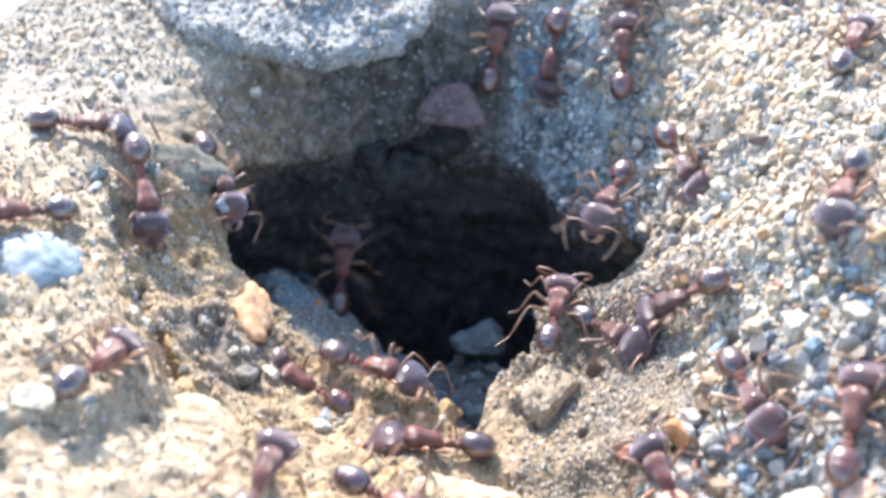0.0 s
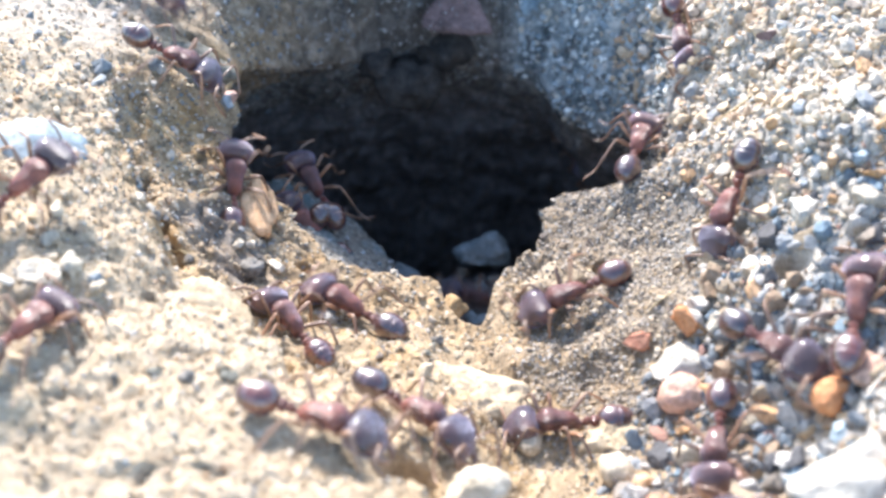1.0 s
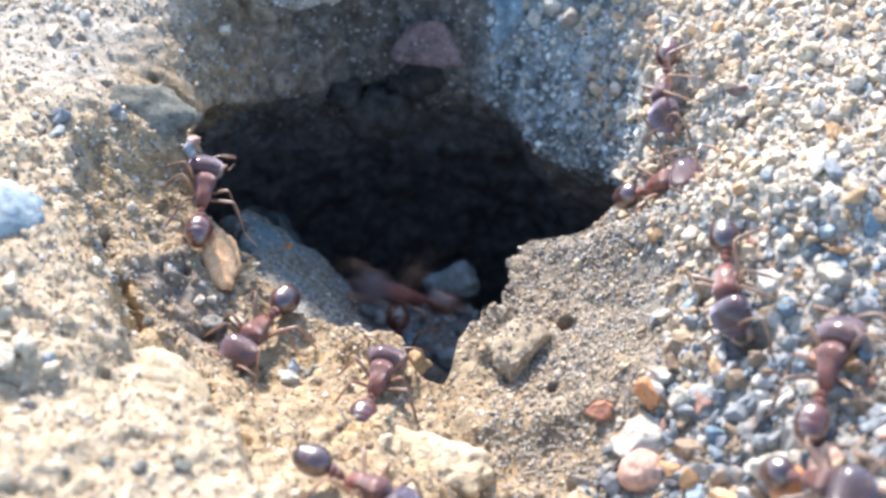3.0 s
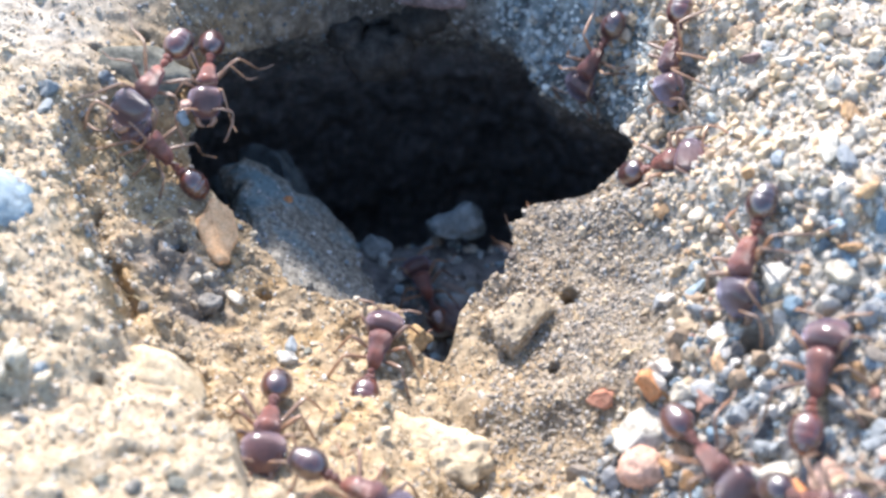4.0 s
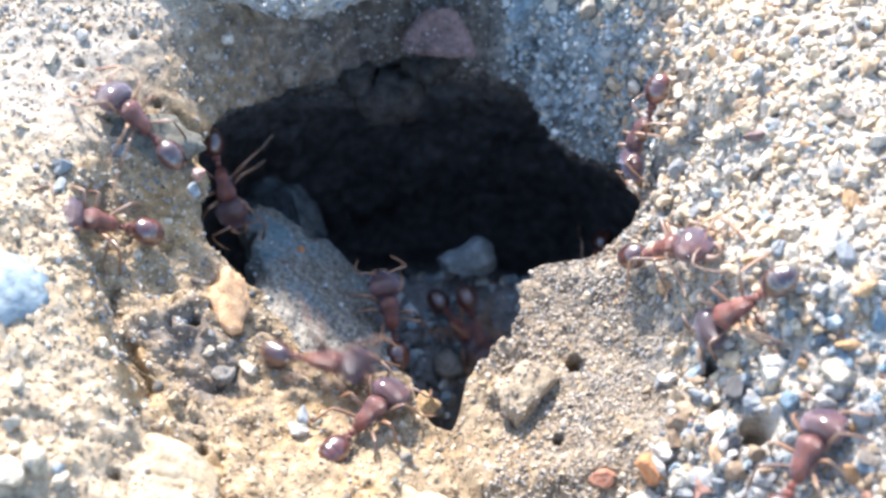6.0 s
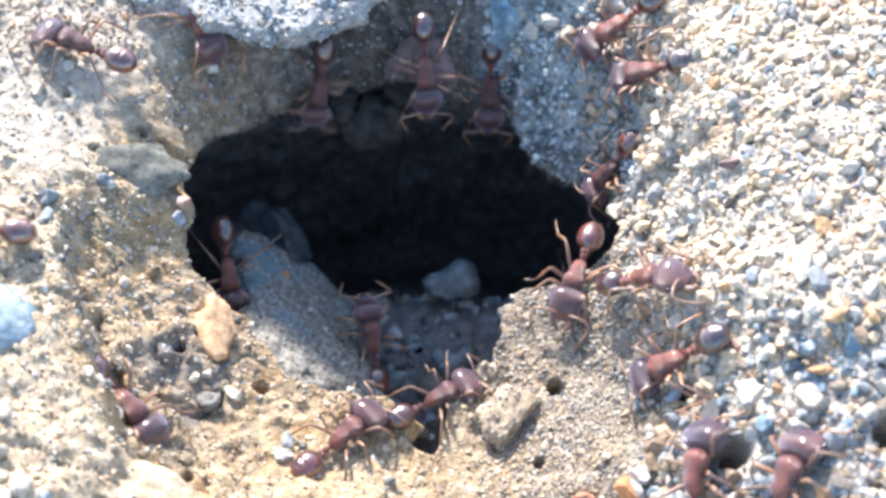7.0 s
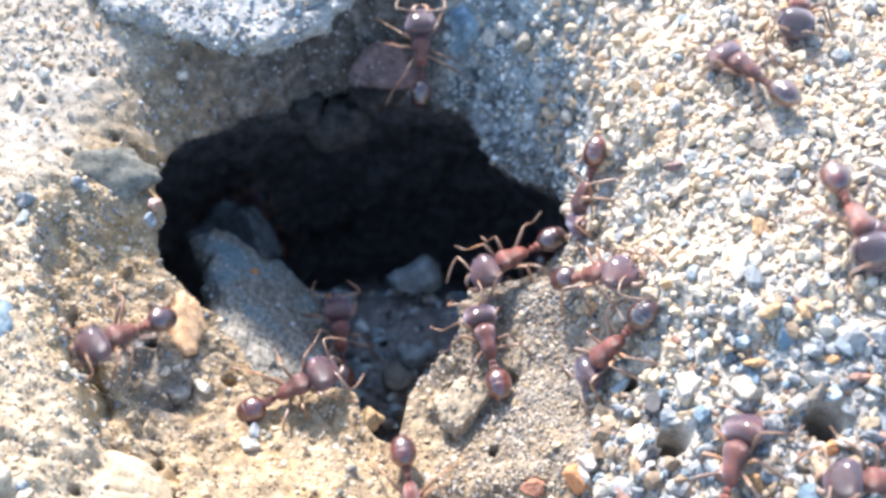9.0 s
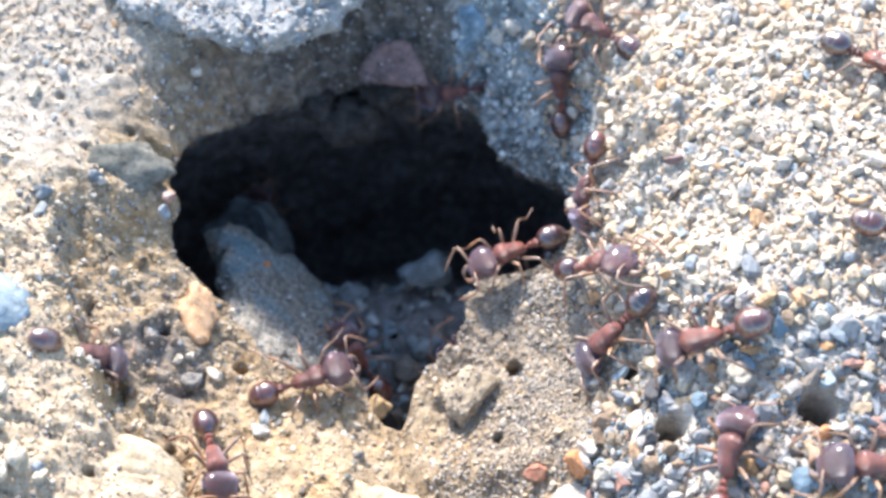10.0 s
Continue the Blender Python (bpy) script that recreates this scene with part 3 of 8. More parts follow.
def w_back(x, y, z, n):
    return near(x, y) * (y > 27) * (z > 9) * (x < 14) + 0.22 * near(x, y) * (x < -18.5 - 0.25 * y) * (z > 5)


def w_tan(x, y, z, n):
    return (1 - (y > 27) * (z < 9.5) * (x > -20)) * (1 - 0.65 * smoothed((y - 13) / 6) * (x < -15)) * (1 - 0.85 * (np.minimum(np.hypot(x + 18.8, y - 4.8), np.hypot(x + 15.6, y - 2.2)) < 2.3)) * (1 - 0.75 * right_side(x, y)) * near(x, y) * (z > -1.5) * (n[:, 2] > 0.25) * clear_of_pits(x, y)


def w_hole(x, y, z, n):
    return near(x, y) * (((n[:, 2] < 0.75) & (z > -6)) * 1.0 + 0.5 * (z < -1) * (z > -12)) * (y > 3) * (1 - 0.6 * (x > 4.5) * (y > 20)) 


def w_deep(x, y, z, n):
    return near(x, y) * (z < -11) * (z > -24) * (n[:, 2] > 0.2) * (y < 29)


def low_down(x, y):
    """1 on the lower, darker part of the gravel slope, 0 higher up."""
    q = np.stack([x, y, 0 * x + 5], -1)
    return smoothed((5.0 - y + 3.0 * fbm(q, 5, 2)) / 7.0)


def w_gravel_high(x, y, z, n):
    return w_gravel(x, y, z, n) * (1 - low_down(x, y))


def w_gravel_low(x, y, z, n):
    return w_gravel(x, y, z, n) * low_down(x, y)


def w_crumbs(x, y, z, n):
    d = np.hypot(x - CX, y - CY)
    return near(x, y) * (d < 29) * (z > -1) * (n[:, 2] > 0.3) * (y < 14) * (1 - 0.6 * right_side(x, y)) * clear_of_pits(x, y)


def w_bench(x, y, z, n):
    q = np.stack([x, y, 0 * x + 3], -1)
    return near(x, y) * smoothed((x - 2.0 + 2.0 * fbm(q, 5, 2)) / 3.0) * smoothed((17.0 - x) / 5.0) * (y > -14) * (y < 16) * (z > -1.5) * (n[:, 2] > 0.2) * clear_of_pits(x, y)


def w_pale_wall(x, y, z, n):
    return near(x, y) * (n[:, 2] < 0.8) * (z > -4) * (y > 20) * (x > 4.5) * (x < 16)


scatter("coarse_gravel", 3600, (0.45, 1.65, 2.3), w_gravel_high, WHITE_GRAIN, "white, cream and tan angular gravel over the slope", 2, 11, 0.4)
scatter("blue_gravel", 1500, (0.6, 2.3, 2.4), w_gravel_low, BLUE_GRAIN, "white, tan and blue-grey gravel low on the slope", 2, 19, 0.4)
scatter("fine_gravel", 9000, (0.22, 0.66, 1.3), w_gravel_high, WHITE_GRAIN, "small cream and grey grains between the gravel", 1, 12, 0.45)
scatter("fine_blue_gravel", 7000, (0.22, 0.62, 1.3), w_gravel_low, BLUE_GRAIN, "small grey and tan grains between the gravel", 1, 20, 0.45)
scatter("back_gravel", 7500, (0.2, 0.8, 2.4), w_back, WHITE_GRAIN, "pale gravel on the ground behind the hole", 1, 13, 0.3)
scatter("crust_sand", 44000, (0.10, 0.42, 2.0), w_tan, TAN_GRAIN, "tan sand grains stuck on the soil crust", 1, 14, 0.4)
scatter("crust_grit", 1300, (0.35, 0.85, 2.4), w_tan, TAN_GRAIN, "larger tan grit stuck on the soil crust", 2, 15, 0.6)
scatter("soil_crumbs", 380, (0.4, 1.0, 2.6), w_crumbs, CRUMB, "tan soil crumbs round the rim", 2, 21, 0.5)
scatter("bench_grit", 8500, (0.10, 0.55, 2.1), w_bench, BENCH_GRAIN, "grey and tan angular grit on the bench beside the hole", 1, 23, 0.4)
scatter("hole_grit", 7500, (0.16, 0.7, 2.2), w_hole, WALL_GRAIN, "grey grit set in the sides of the hole, darkened for shade", 1, 16, 0.45)
scatter("wall_grit", 2600, (0.15, 0.95, 2.6), w_pale_wall, PALE_GRIT, "pale blue-grey grit set in the shaded back wall", 1, 22, 0.45)
scatter("deep_gravel", 950, (0.35, 2.1, 1.9), w_deep, PALE_GRIT, "grey gravel at the bottom of the hole", 2, 17, 0.25)


def stone(name, at, size, turn, material, label, seed, category="stone", lumps=0.16, facets=7, level=4, sink=0.3, block=0.0):
    """A single stone on the ground: at (x, y) or (x, y, z) of its middle; size and turn along x, y, z."""
    v, f = ball(level)
    if block:
        v = v * (1 - block) + block * v / (np.abs(v) ** 8).sum(1, keepdims=True) ** 0.125
    v = lumpy(v, seed, lumps, 0.8, facets) * (np.array(size) / 2)
    v += 0.05 * min(size) * (fbm(v + seed, 0.35, 2)[:, None]) * (v / (np.linalg.norm(v, axis=1, keepdims=True) + 1e-6))
    z = at[2] if len(at) > 2 else float(ground(at[0], at[1])[0]) + size[2] * (0.5 - sink)
    ob = new(name, mesh_from(name, v * MM, f, material))
    ob.matrix_basis = mm(at[0], at[1], z, *turn)
    return tagged(ob, label, category)


def slab_mesh(name, outline, thick, material, seed, res=64, rough=0.25):
    """A flat broken piece: an outline radius by angle, domed top, ragged edge and an undercut side."""
    rows = [(0.02, 1.0), (0.15, 1.0), (0.3, 1.0), (0.45, 1.0), (0.6, 0.98), (0.72, 0.96), (0.82, 0.92), (0.94, 0.8), (0.99, 0.66), (1.0, 0.5), (0.985, 0.35), (0.96, 0.2), (0.88, 0.0), (0.5, -0.05), (0.02, -0.05)]
    th = np.arange(res) * 2 * np.pi / res
    rad = outline(th)
    pts = []
    knots = np.linspace(0, 1, len(rows))
    fine = np.linspace(0, 1, 44)
    rows = list(zip(np.interp(fine, knots, [r for r, h in rows]), np.interp(fine, knots, [h for r, h in rows])))
    for r, h in rows:
        p = np.stack([np.cos(th) * rad * r, np.sin(th) * rad * r, 0 * th + h * thick], -1)
        p += rough * np.stack([fbm(p + seed, 1.6, 3), fbm(p + seed + 20, 1.6, 3), 0.6 * fbm(p + seed + 40, 1.4, 3)], -1) * (0.3 + 0.7 * r)
        p[:, 2] += 0.25 * rough * fbm(p + seed + 60, 0.5, 2)
        pts.append(p)
    v = np.concatenate(pts)
    a = np.arange(len(rows) * res).reshape(len(rows), res)
    b = np.roll(a, -1, axis=1)
    f = np.stack([a[:-1], a[1:], b[1:], b[:-1]], -1).reshape(-1, 4)
    return mesh_from(name, v * MM, f, material)


def polygon(corners, wob, seed):
    """An outline through corners (x, y) round the origin, a little ragged."""
    c = np.array(corners, float)
    e = np.roll(c, -1, axis=0) - c

    def radius(th):
        way = np.stack([np.cos(th), np.sin(th)], -1)[:, None]
        det = e[None, :, 0] * way[..., 1] - e[None, :, 1] * way[..., 0]
        r = (e[None, :, 0] * c[None, :, 1] - e[None, :, 1] * c[None, :, 0]) / np.where(np.abs(det) < 1e-9, 1e-9, det)
        u = (way[..., 0] * c[None, :, 1] - way[..., 1] * c[None, :, 0]) / np.where(np.abs(det) < 1e-9, 1e-9, det)
        r = np.where((u >= -1e-6) & (u <= 1 + 1e-6) & (r > 0), r, 0).max(1)
        r = (np.roll(r, 1) + 2 * r + np.roll(r, -1)) / 4
        return r * (1 + wob * fbm(np.stack([np.cos(th), np.sin(th), 0 * th + seed], -1), 0.3, 3))

    return radius


# crust that overhangs the back of the hole, with gravel lying on it
slab = new("crust_slab", slab_mesh("crust_slab", polygon([(-14.5, 2.5), (-10.6, -3.6), (-6.2, -5.6), (-3.6, -6.8), (0.9, -7.7), (3.5, -7.4), (6.0, -6.2), (8.0, -5.2), (9.8, -2.6), (10.4, 1.5), (7, 7), (-2, 9), (-11, 7)], 0.05, 3), 2.7, SLAB, 3, res=160, rough=0.8))
SLAB_POSE = mm(-13.0, 36.0, 9.7, -2, 0, 0)
slab.matrix_basis = SLAB_POSE
tagged(slab, "pale grey soil crust overhanging the back of the hole", "soil crust")
_sv = np.array([(SLAB_POSE @ v.co)[:] for v in slab.data.vertices]) / MM
_sq = np.array([p.vertices[:] for p in slab.data.polygons])
scatter("slab_gravel", 1700, (0.2, 0.8, 2.2), lambda x, y, z, n: (z > 10.2) * (n[:, 2] > -0.3) * 1.0, GREY_GRAIN, "pale grey grains lying on the overhanging crust", 1, 18, 0.35, on=(_sv, _sq))
scatter("slab_sand", 900, (0.2, 0.6, 1.8), lambda x, y, z, n: (z > 11.4) * (n[:, 2] > 0.2) * 1.0, WHITE_GRAIN, "cream grains lying on the overhanging crust", 1, 28, 0.35, on=(_sv, _sq))
# thin pinkish flake in the back wall
flake = new("bark_flake", slab_mesh("bark_flake", polygon([(-3.4, -2.0), (-0.6, -2.5), (3.2, -2.1), (2.9, -1.0), (1.3, 1.4), (-1.2, 1.6), (-3.3, -1.2)], 0.04, 8), 0.8, FLAKE, 8, rough=0.4))
flake.matrix_basis = mm(-0.4, 33.4, 3.6, 34, 2, -3)
_fv = np.array([(flake.matrix_basis @ v.co)[:] for v in flake.data.vertices]) / MM
_fq = np.array([p.vertices[:] for p in flake.data.polygons])
scatter("flake_grit", 90, (0.12, 0.5, 2.2), lambda x, y, z, n: (z > 3.0) * 1.0, WALL_GRAIN, "grit stuck on the flake", 1, 31, 0.45, on=(_fv, _fq))
tagged(flake, "thin pinkish brown flake stuck in the back wall", "flake")
# big leaning stone inside the hole: its face falls away from the near rim
LEAN_UP = Vector((0.68, 0.45, 1.0)).normalized()
LEAN_X = Vector((1.0, 0.0, -0.68)).normalized()
LEAN_Y = LEAN_UP.cross(LEAN_X)
LEAN_AT = Vector((-9.6, 14.6, -5.7)) - LEAN_UP * 3.2
lean = new("leaning_stone", slab_mesh("leaning_stone", polygon([((Vector(p) - LEAN_AT).dot(LEAN_X), (Vector(p) - LEAN_AT).dot(LEAN_Y)) for p in
           ((-15.8, 22.2, -5.0), (-14.8, 18.1, -3.8), (-14.1, 14.0, -2.5), (-12.6, 9.2, -1.3), (-9.1, 5.6, -2.1), (-5.7, 5.8, -4.4), (-2.8, 6.3, -6.6), (-3.5, 9.6, -7.7), (-4.7, 13.2, -8.4), (-6.3, 17.9, -9.5), (-9.3, 21.6, -9.1), (-12.0, 22.4, -7.6), (-14.1, 23.5, -6.7))], 0.05, 12), 3.2, LEAN_ROCK, 12, res=150, rough=0.6))
lean.matrix_basis = Matrix.Translation(LEAN_AT * MM) @ Matrix((LEAN_X, LEAN_Y, LEAN_UP)).transposed().to_4x4()
tagged(lean, "blue-grey stone dusted with tan soil, leaning inside the hole", "stone")
_lv = np.array([(lean.matrix_basis @ v.co)[:] for v in lean.data.vertices]) / MM
_lq = np.array([p.vertices[:] for p in lean.data.polygons])
scatter("lean_grit", 520, (0.16, 0.7, 2.6), lambda x, y, z, n: (n[:, 2] > 0.3) * np.clip((24 - y) / 14, 0.12, 1), GREY_GRAIN, "grey and tan grit stuck on the leaning stone", 1, 29, 0.45, on=(_lv, _lq))
# square tabular clod
clod = new("square_clod", slab_mesh("square_clod", polygon([(-2.1, 0.7), (0.3, 2.8), (2.5, 2.0), (2.2, 0.6), (-0.3, -2.3), (-1.4, -1.2)], 0.05, 25), 2.3, CLOD, 25, res=90, rough=0.3))
clod.matrix_basis = mm(5.7, 2.0, -0.9, 6, -3, 0)
_cv = np.array([(clod.matrix_basis @ v.co)[:] for v in clod.data.vertices]) / MM
_cq = np.array([p.vertices[:] for p in clod.data.polygons])
scatter("clod_sand", 420, (0.12, 0.5, 2.0), lambda x, y, z, n: (n[:, 2] > -0.2) * 1.0, BENCH_GRAIN, "tan sand stuck on the square clod", 1, 30, 0.45, on=(_cv, _cq))
tagged(clod, "square tan soil clod at the hole's rim", "soil clod")

# flat tan plate of crust on the near soil
for corners, px, py, thick, turn, seed in (([(-4.4, 0.2), (-1.8, -2.3), (2.2, -2.2), (4.4, -0.6), (3.0, 1.2), (-0.6, 2.0), (-3.2, 1.8)], 0.2, -7.6, 2.0, -14, 33),
                                           ([(-3.6, -1.4), (-0.4, -2.2), (3.0, -1.2), (3.4, 0.8), (0.2, 1.1), (-2.2, 0.1)], 9.0, -11.2, 1.8, 8, 34)):
    plate = new("crust_plate", slab_mesh("crust_plate", polygon(corners, 0.07, seed), thick, TAN_CRUST, seed, res=90, rough=0.5))
    plate.matrix_basis = mm(px, py, float(ground(px, py)[0]) - 0.45 * thick, 4, 0, turn)
    tagged(plate, "flat tan plate of crust broken loose on the soil", "soil crust")

stone("buried_stone", (2.0, 23.0, -15.0), (5.2, 4.4, 4.2), (10, 20, 30), DEEP_STONE, "pale grey stone on the hole's dark floor", 21)
stone("inner_bank", (-14.5, 27.4, -15.6), (11.0, 8.5, 7.0), (10, 12, -8), DEEP_BANK, "rough bank of soil inside the hole, darkened for shade", 73, "soil bank", 0.34, 9)


def rubble():
    """Dull stones lying on the hole's floor."""
    rng = np.random.default_rng(79)
    base, f = ball(3)
    forms = [mesh_from("rubble_stone", lumpy(base, 500 + k, 0.24, 0.8, 8) * MM / 2, f, (DEEP_STONE, WALL_BLUE, DARK_CLOD)[k % 3], True) for k in range(9)]
    r = np.hypot(SOIL_P[:, 0] - CX, SOIL_P[:, 1] - CY)
    spots = SOIL_P[(SOIL_P[:, 2] < -12) & (SOIL_P[:, 2] > -26) & (r < 15.5) & (SOIL_P[:, 1] < 28)]
    for k in range(70):
        p = spots[rng.integers(0, len(spots))]
        size = 0.8 + 2.6 * rng.random() ** 2.0
        ob = new("rubble_stone", forms[rng.integers(0, 9)])
        ob.matrix_basis = mm(p[0], p[1], p[2] + 0.25 * size, *rng.uniform(-30, 30, 2), rng.uniform(0, 360)) @ Matrix.Diagonal((size, size * rng.uniform(0.6, 0.95), size * rng.uniform(0.5, 0.85), 1))
        tagged(ob, "dull blue-grey stone on the hole's floor", "stone", group="stones on the hole's floor")


rubble()
stone("orange_pebble", (-11.8, 18.0, -5.6), (0.9, 0.8, 0.8), (0, 0, 30), ORANGE_STONE, "tiny orange pebble on the leaning stone", 42, "pebble")
# three clods, two of them added, carry the lip's shade in their colour
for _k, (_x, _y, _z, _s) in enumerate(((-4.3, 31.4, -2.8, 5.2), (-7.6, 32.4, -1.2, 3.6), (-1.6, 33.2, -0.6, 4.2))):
    stone("hanging_clod", (_x, _y, _z), (_s, _s * 0.9, _s * 0.85), (0, 10, 20 + 60 * _k), DEEP_CLOD, "soil clod hanging under the hole's edge, with shade in its colour", 22 + 90 * _k, "soil clod", 0.36, 0)
stone("blue_stone", (-29.6, 3.4, 10.9), (8.2, 6.8, 5.2), (0, 8, 14), BIG_BLUE, "large smooth mottled blue-white stone on the crust", 23, "stone", 0.04, 0)
stone("orange_clod", (-15.4, 8.4), (2.9, 5.2, 2.8), (10, 20, 24), OCHRE_STONE, "yellow-orange sandstone lump at the hole's rim", 24, "stone", 0.2, 5, sink=0.4)
stone("dark_clod", (-21.6, 18.6), (7.4, 4.6, 3.0), (22, 16, 6), GREEN_CLOD, "dark grey soil clod on the rim", 26, "soil clod", 0.3, 0, block=0.15, sink=0.7)
stone("pale_slab", (-16.6, -7.5), (8.6, 3.6, 2.6), (8, 10, -30), TAN_CRUST, "tan tongue of crust broken from the soil", 27, "soil crust", 0.2, 4, block=0.2, sink=0.56)
stone("peach_pebble", (20.4, -15.9), (3.0, 2.4, 2.2), (0, 0, 10), ORANGE_STONE, "rounded reddish orange pebble in the gravel", 70, "pebble", 0.12, 3)
stone("peach_pebble", (22.4, -15.4), (3.2, 2.3, 2.2), (0, 0, -15), PEACH_STONE, "rounded peach-pink pebble in the gravel", 71, "pebble", 0.12, 3)
stone("white_stone", (19.6, -14.1), (3.4, 2.0, 1.8), (0, 0, 20), PALE_STONE, "white quartz stone among the gravel", 74)
stone("pale_pebble", (15.4, -7.0), (1.9, 1.6, 1.5), (0, 0, 20), PALE_STONE, "cream-white pebble in the gravel", 75, "pebble")
stone("white_stone", (20.9, -1.7), (3.1, 2.2, 2.2), (0, 12, 20), PALE_STONE, "white quartz stone among the gravel", 28)
stone("white_stone", (24.3, -3.2), (2.1, 2.5, 2.0), (9, 0, 50), PALE_STONE, "white quartz stone among the gravel", 29)
stone("white_pebble", (-10.1, -1.1), (1.4, 1.1, 1.0), (0, 14, 20), PALE_STONE, "small white pebble on the tan soil", 30, "pebble")
stone("grey_pebble", (-10.0, 0.3), (1.1, 1.6, 0.9), (0, 0, 10), BLUE_STONE, "small blue-grey pebble on the tan soil", 31, "pebble")
stone("red_pebble", (10.8, -5.6), (2.3, 1.3, 1.3), (0, 0, 16), RED_STONE, "red brick-coloured pebble in the gravel", 32, "pebble", sink=0.15)
stone("orange_pebble", (13.5, -5.8), (2.2, 2.0, 2.0), (0, 0, 70), ORANGE_STONE, "orange pebble in the gravel", 33, "pebble", sink=0.05)
stone("yellow_pebble", (17.5, -6.0), (1.2, 1.9, 1.5), (0, 0, 10), OCHRE_STONE, "small yellow-orange pebble in the gravel", 34, "pebble", sink=0.05)
stone("orange_pebble", (28.9, -7.6), (1.6, 1.0, 1.0), (0, 0, 10), ORANGE_STONE, "orange pebble below a dark pit", 35, "pebble")
stone("pale_pebble", (24.4, 5.7), (1.7, 2.4, 1.5), (0, 0, -20), PALE_STONE, "cream-white pebble on the gravel", 36, "pebble")
stone("pale_pebble", (23.4, 14.1), (1.8, 1.2, 1.0), (0, 0, 8), PALE_STONE, "cream-white pebble on the gravel", 37, "pebble")
stone("pink_pebble", (21.4, 15.4), (2.2, 0.9, 0.8), (0, 0, 14), FLAKE, "pinkish elongated pebble on the gravel", 38, "pebble")
stone("white_chip", (-16.7, 28.0, 8.6), (1.2, 1.0, 0.9), (20, 0, 20), PALE_STONE, "white chip stuck in the back wall", 39, "pebble")
for _k, (_x, _y, _z, _s) in enumerate(((8.6, 34.9, 4.8, 2.0), (11.0, 33.0, 6.5, 2.6), (12.0, 32.1, 6.3, 1.9), (9.8, 34.7, 6.4, 2.2), (7.4, 36.1, 5.6, 1.8), (13.0, 32.4, 7.8, 1.5))):
    stone("wedged_pebble", (_x, _y, _z), (_s, _s * 0.8, _s * 0.75), (20 * _k, 30, 50 * _k), PALE_STONE, "pale pebble wedged in the shaded back wall", 50 + _k, "pebble")
stone("wall_stone", (5.4, 36.8, 3.7), (5.4, 4.4, 6.4), (12, 0, 14), WALL_BLUE, "rough blue-grey stone set in the shaded back wall", 72, "stone", 0.2, 6, block=0.3)
stone("cream_stone", (19.5, -22.5), (8.5, 5.5, 3.4), (0, 0, 24), CREAM_STONE, "large cream-white stone bedded in the soil", 60)
stone("cream_stone", (-0.8, -21.0), (4.6, 3.0, 2.6), (0, 0, 30), TAN_STONE, "cream stone bedded in the soil", 61, "stone", 0.08, 3)
stone("peach_pebble", (12.9, -10.8), (3.6, 2.8, 2.6), (0, 8, 20), PEACH_STONE, "rounded peach-pink pebble in the gravel", 68, "pebble", 0.1, 2)
stone("pale_stone", (13.5, -8.5), (5.2, 3.2, 2.4), (6, 0, 25), CREAM_STONE, "pale cream stone bedded in the gravel", 69, "stone", 0.14, 5)
stone("tan_pebble", (-26.5, -9.6), (3.0, 1.9, 1.7), (0, 0, 12), TAN_STONE, "smooth tan pebble on the crust", 62, "pebble")
stone("white_pebble", (-24.6, -8.4), (1.6, 2.4, 1.5), (0, 0, -14), PALE_STONE, "small white pebble on the crust", 63, "pebble")
stone("blue_pebble", (-26.9, 14.4), (1.7, 1.4, 1.3), (0, 0, 0), BLUE_STONE, "blue-grey pebble on the crust", 64, "pebble")
stone("dark_patch_clod", (-15.6, 2.6), (2.0, 1.6, 1.1), (0, 6, 60), DARK_CLOD, "small dark clod pressed into the tan soil", 66, "soil clod", 0.2, 4, sink=0.4)
stone("ochre_crumb", (-1.2, 1.9, -0.8), (2.6, 2.0, 2.0), (0, 0, 20), OCHRE_CRUMB, "ochre soil crumb at the tip of the hole", 67, "pebble", 0.2)
stone("rim_pebble", (-18.0, 14.6, 7.6), (1.3, 1.4, 1.3), (0, 0, 0), BLUE_STONE, "round blue-grey pebble in the rim", 40, "pebble")
stone("rim_pebble", (-18.1, 16.9, 6.5), (1.2, 1.1, 1.1), (0, 0, 0), PINK_STONE, "reddish tan pebble in the rim", 41, "pebble")


for _k, (_x, _y, _s, _m, _w) in enumerate(((6.6, -20.6, 2.6, "FLAKE", "pinkish brown"), (10.3, -19.4, 2.4, "RED", "dull red"), (8.4, -15.2, 3.0, "TAN", "cream tan"), (12.6, -15.9, 2.3, "TAN", "cream tan"),
                                          (9.9, -16.9, 1.8, "OCHRE", "yellow-orange"), (3.4, -12.0, 2.2, "TAN", "cream tan"), (14.6, -18.4, 2.6, "FLAKE", "pinkish brown"), (17.0, -14.8, 2.0, "OCHRE", "yellow-orange"))):
    stone("pebble", (_x, _y), (_s, _s * 0.75, _s * 0.7), (8 * _k, 10, 47 * _k), {"FLAKE": PINK_STONE, "RED": RED_STONE, "TAN": TAN_STONE, "OCHRE": OCHRE_STONE}[_m], _w + " rounded pebble bedded in the near soil", 80 + _k, "pebble", 0.1, 4, 3)


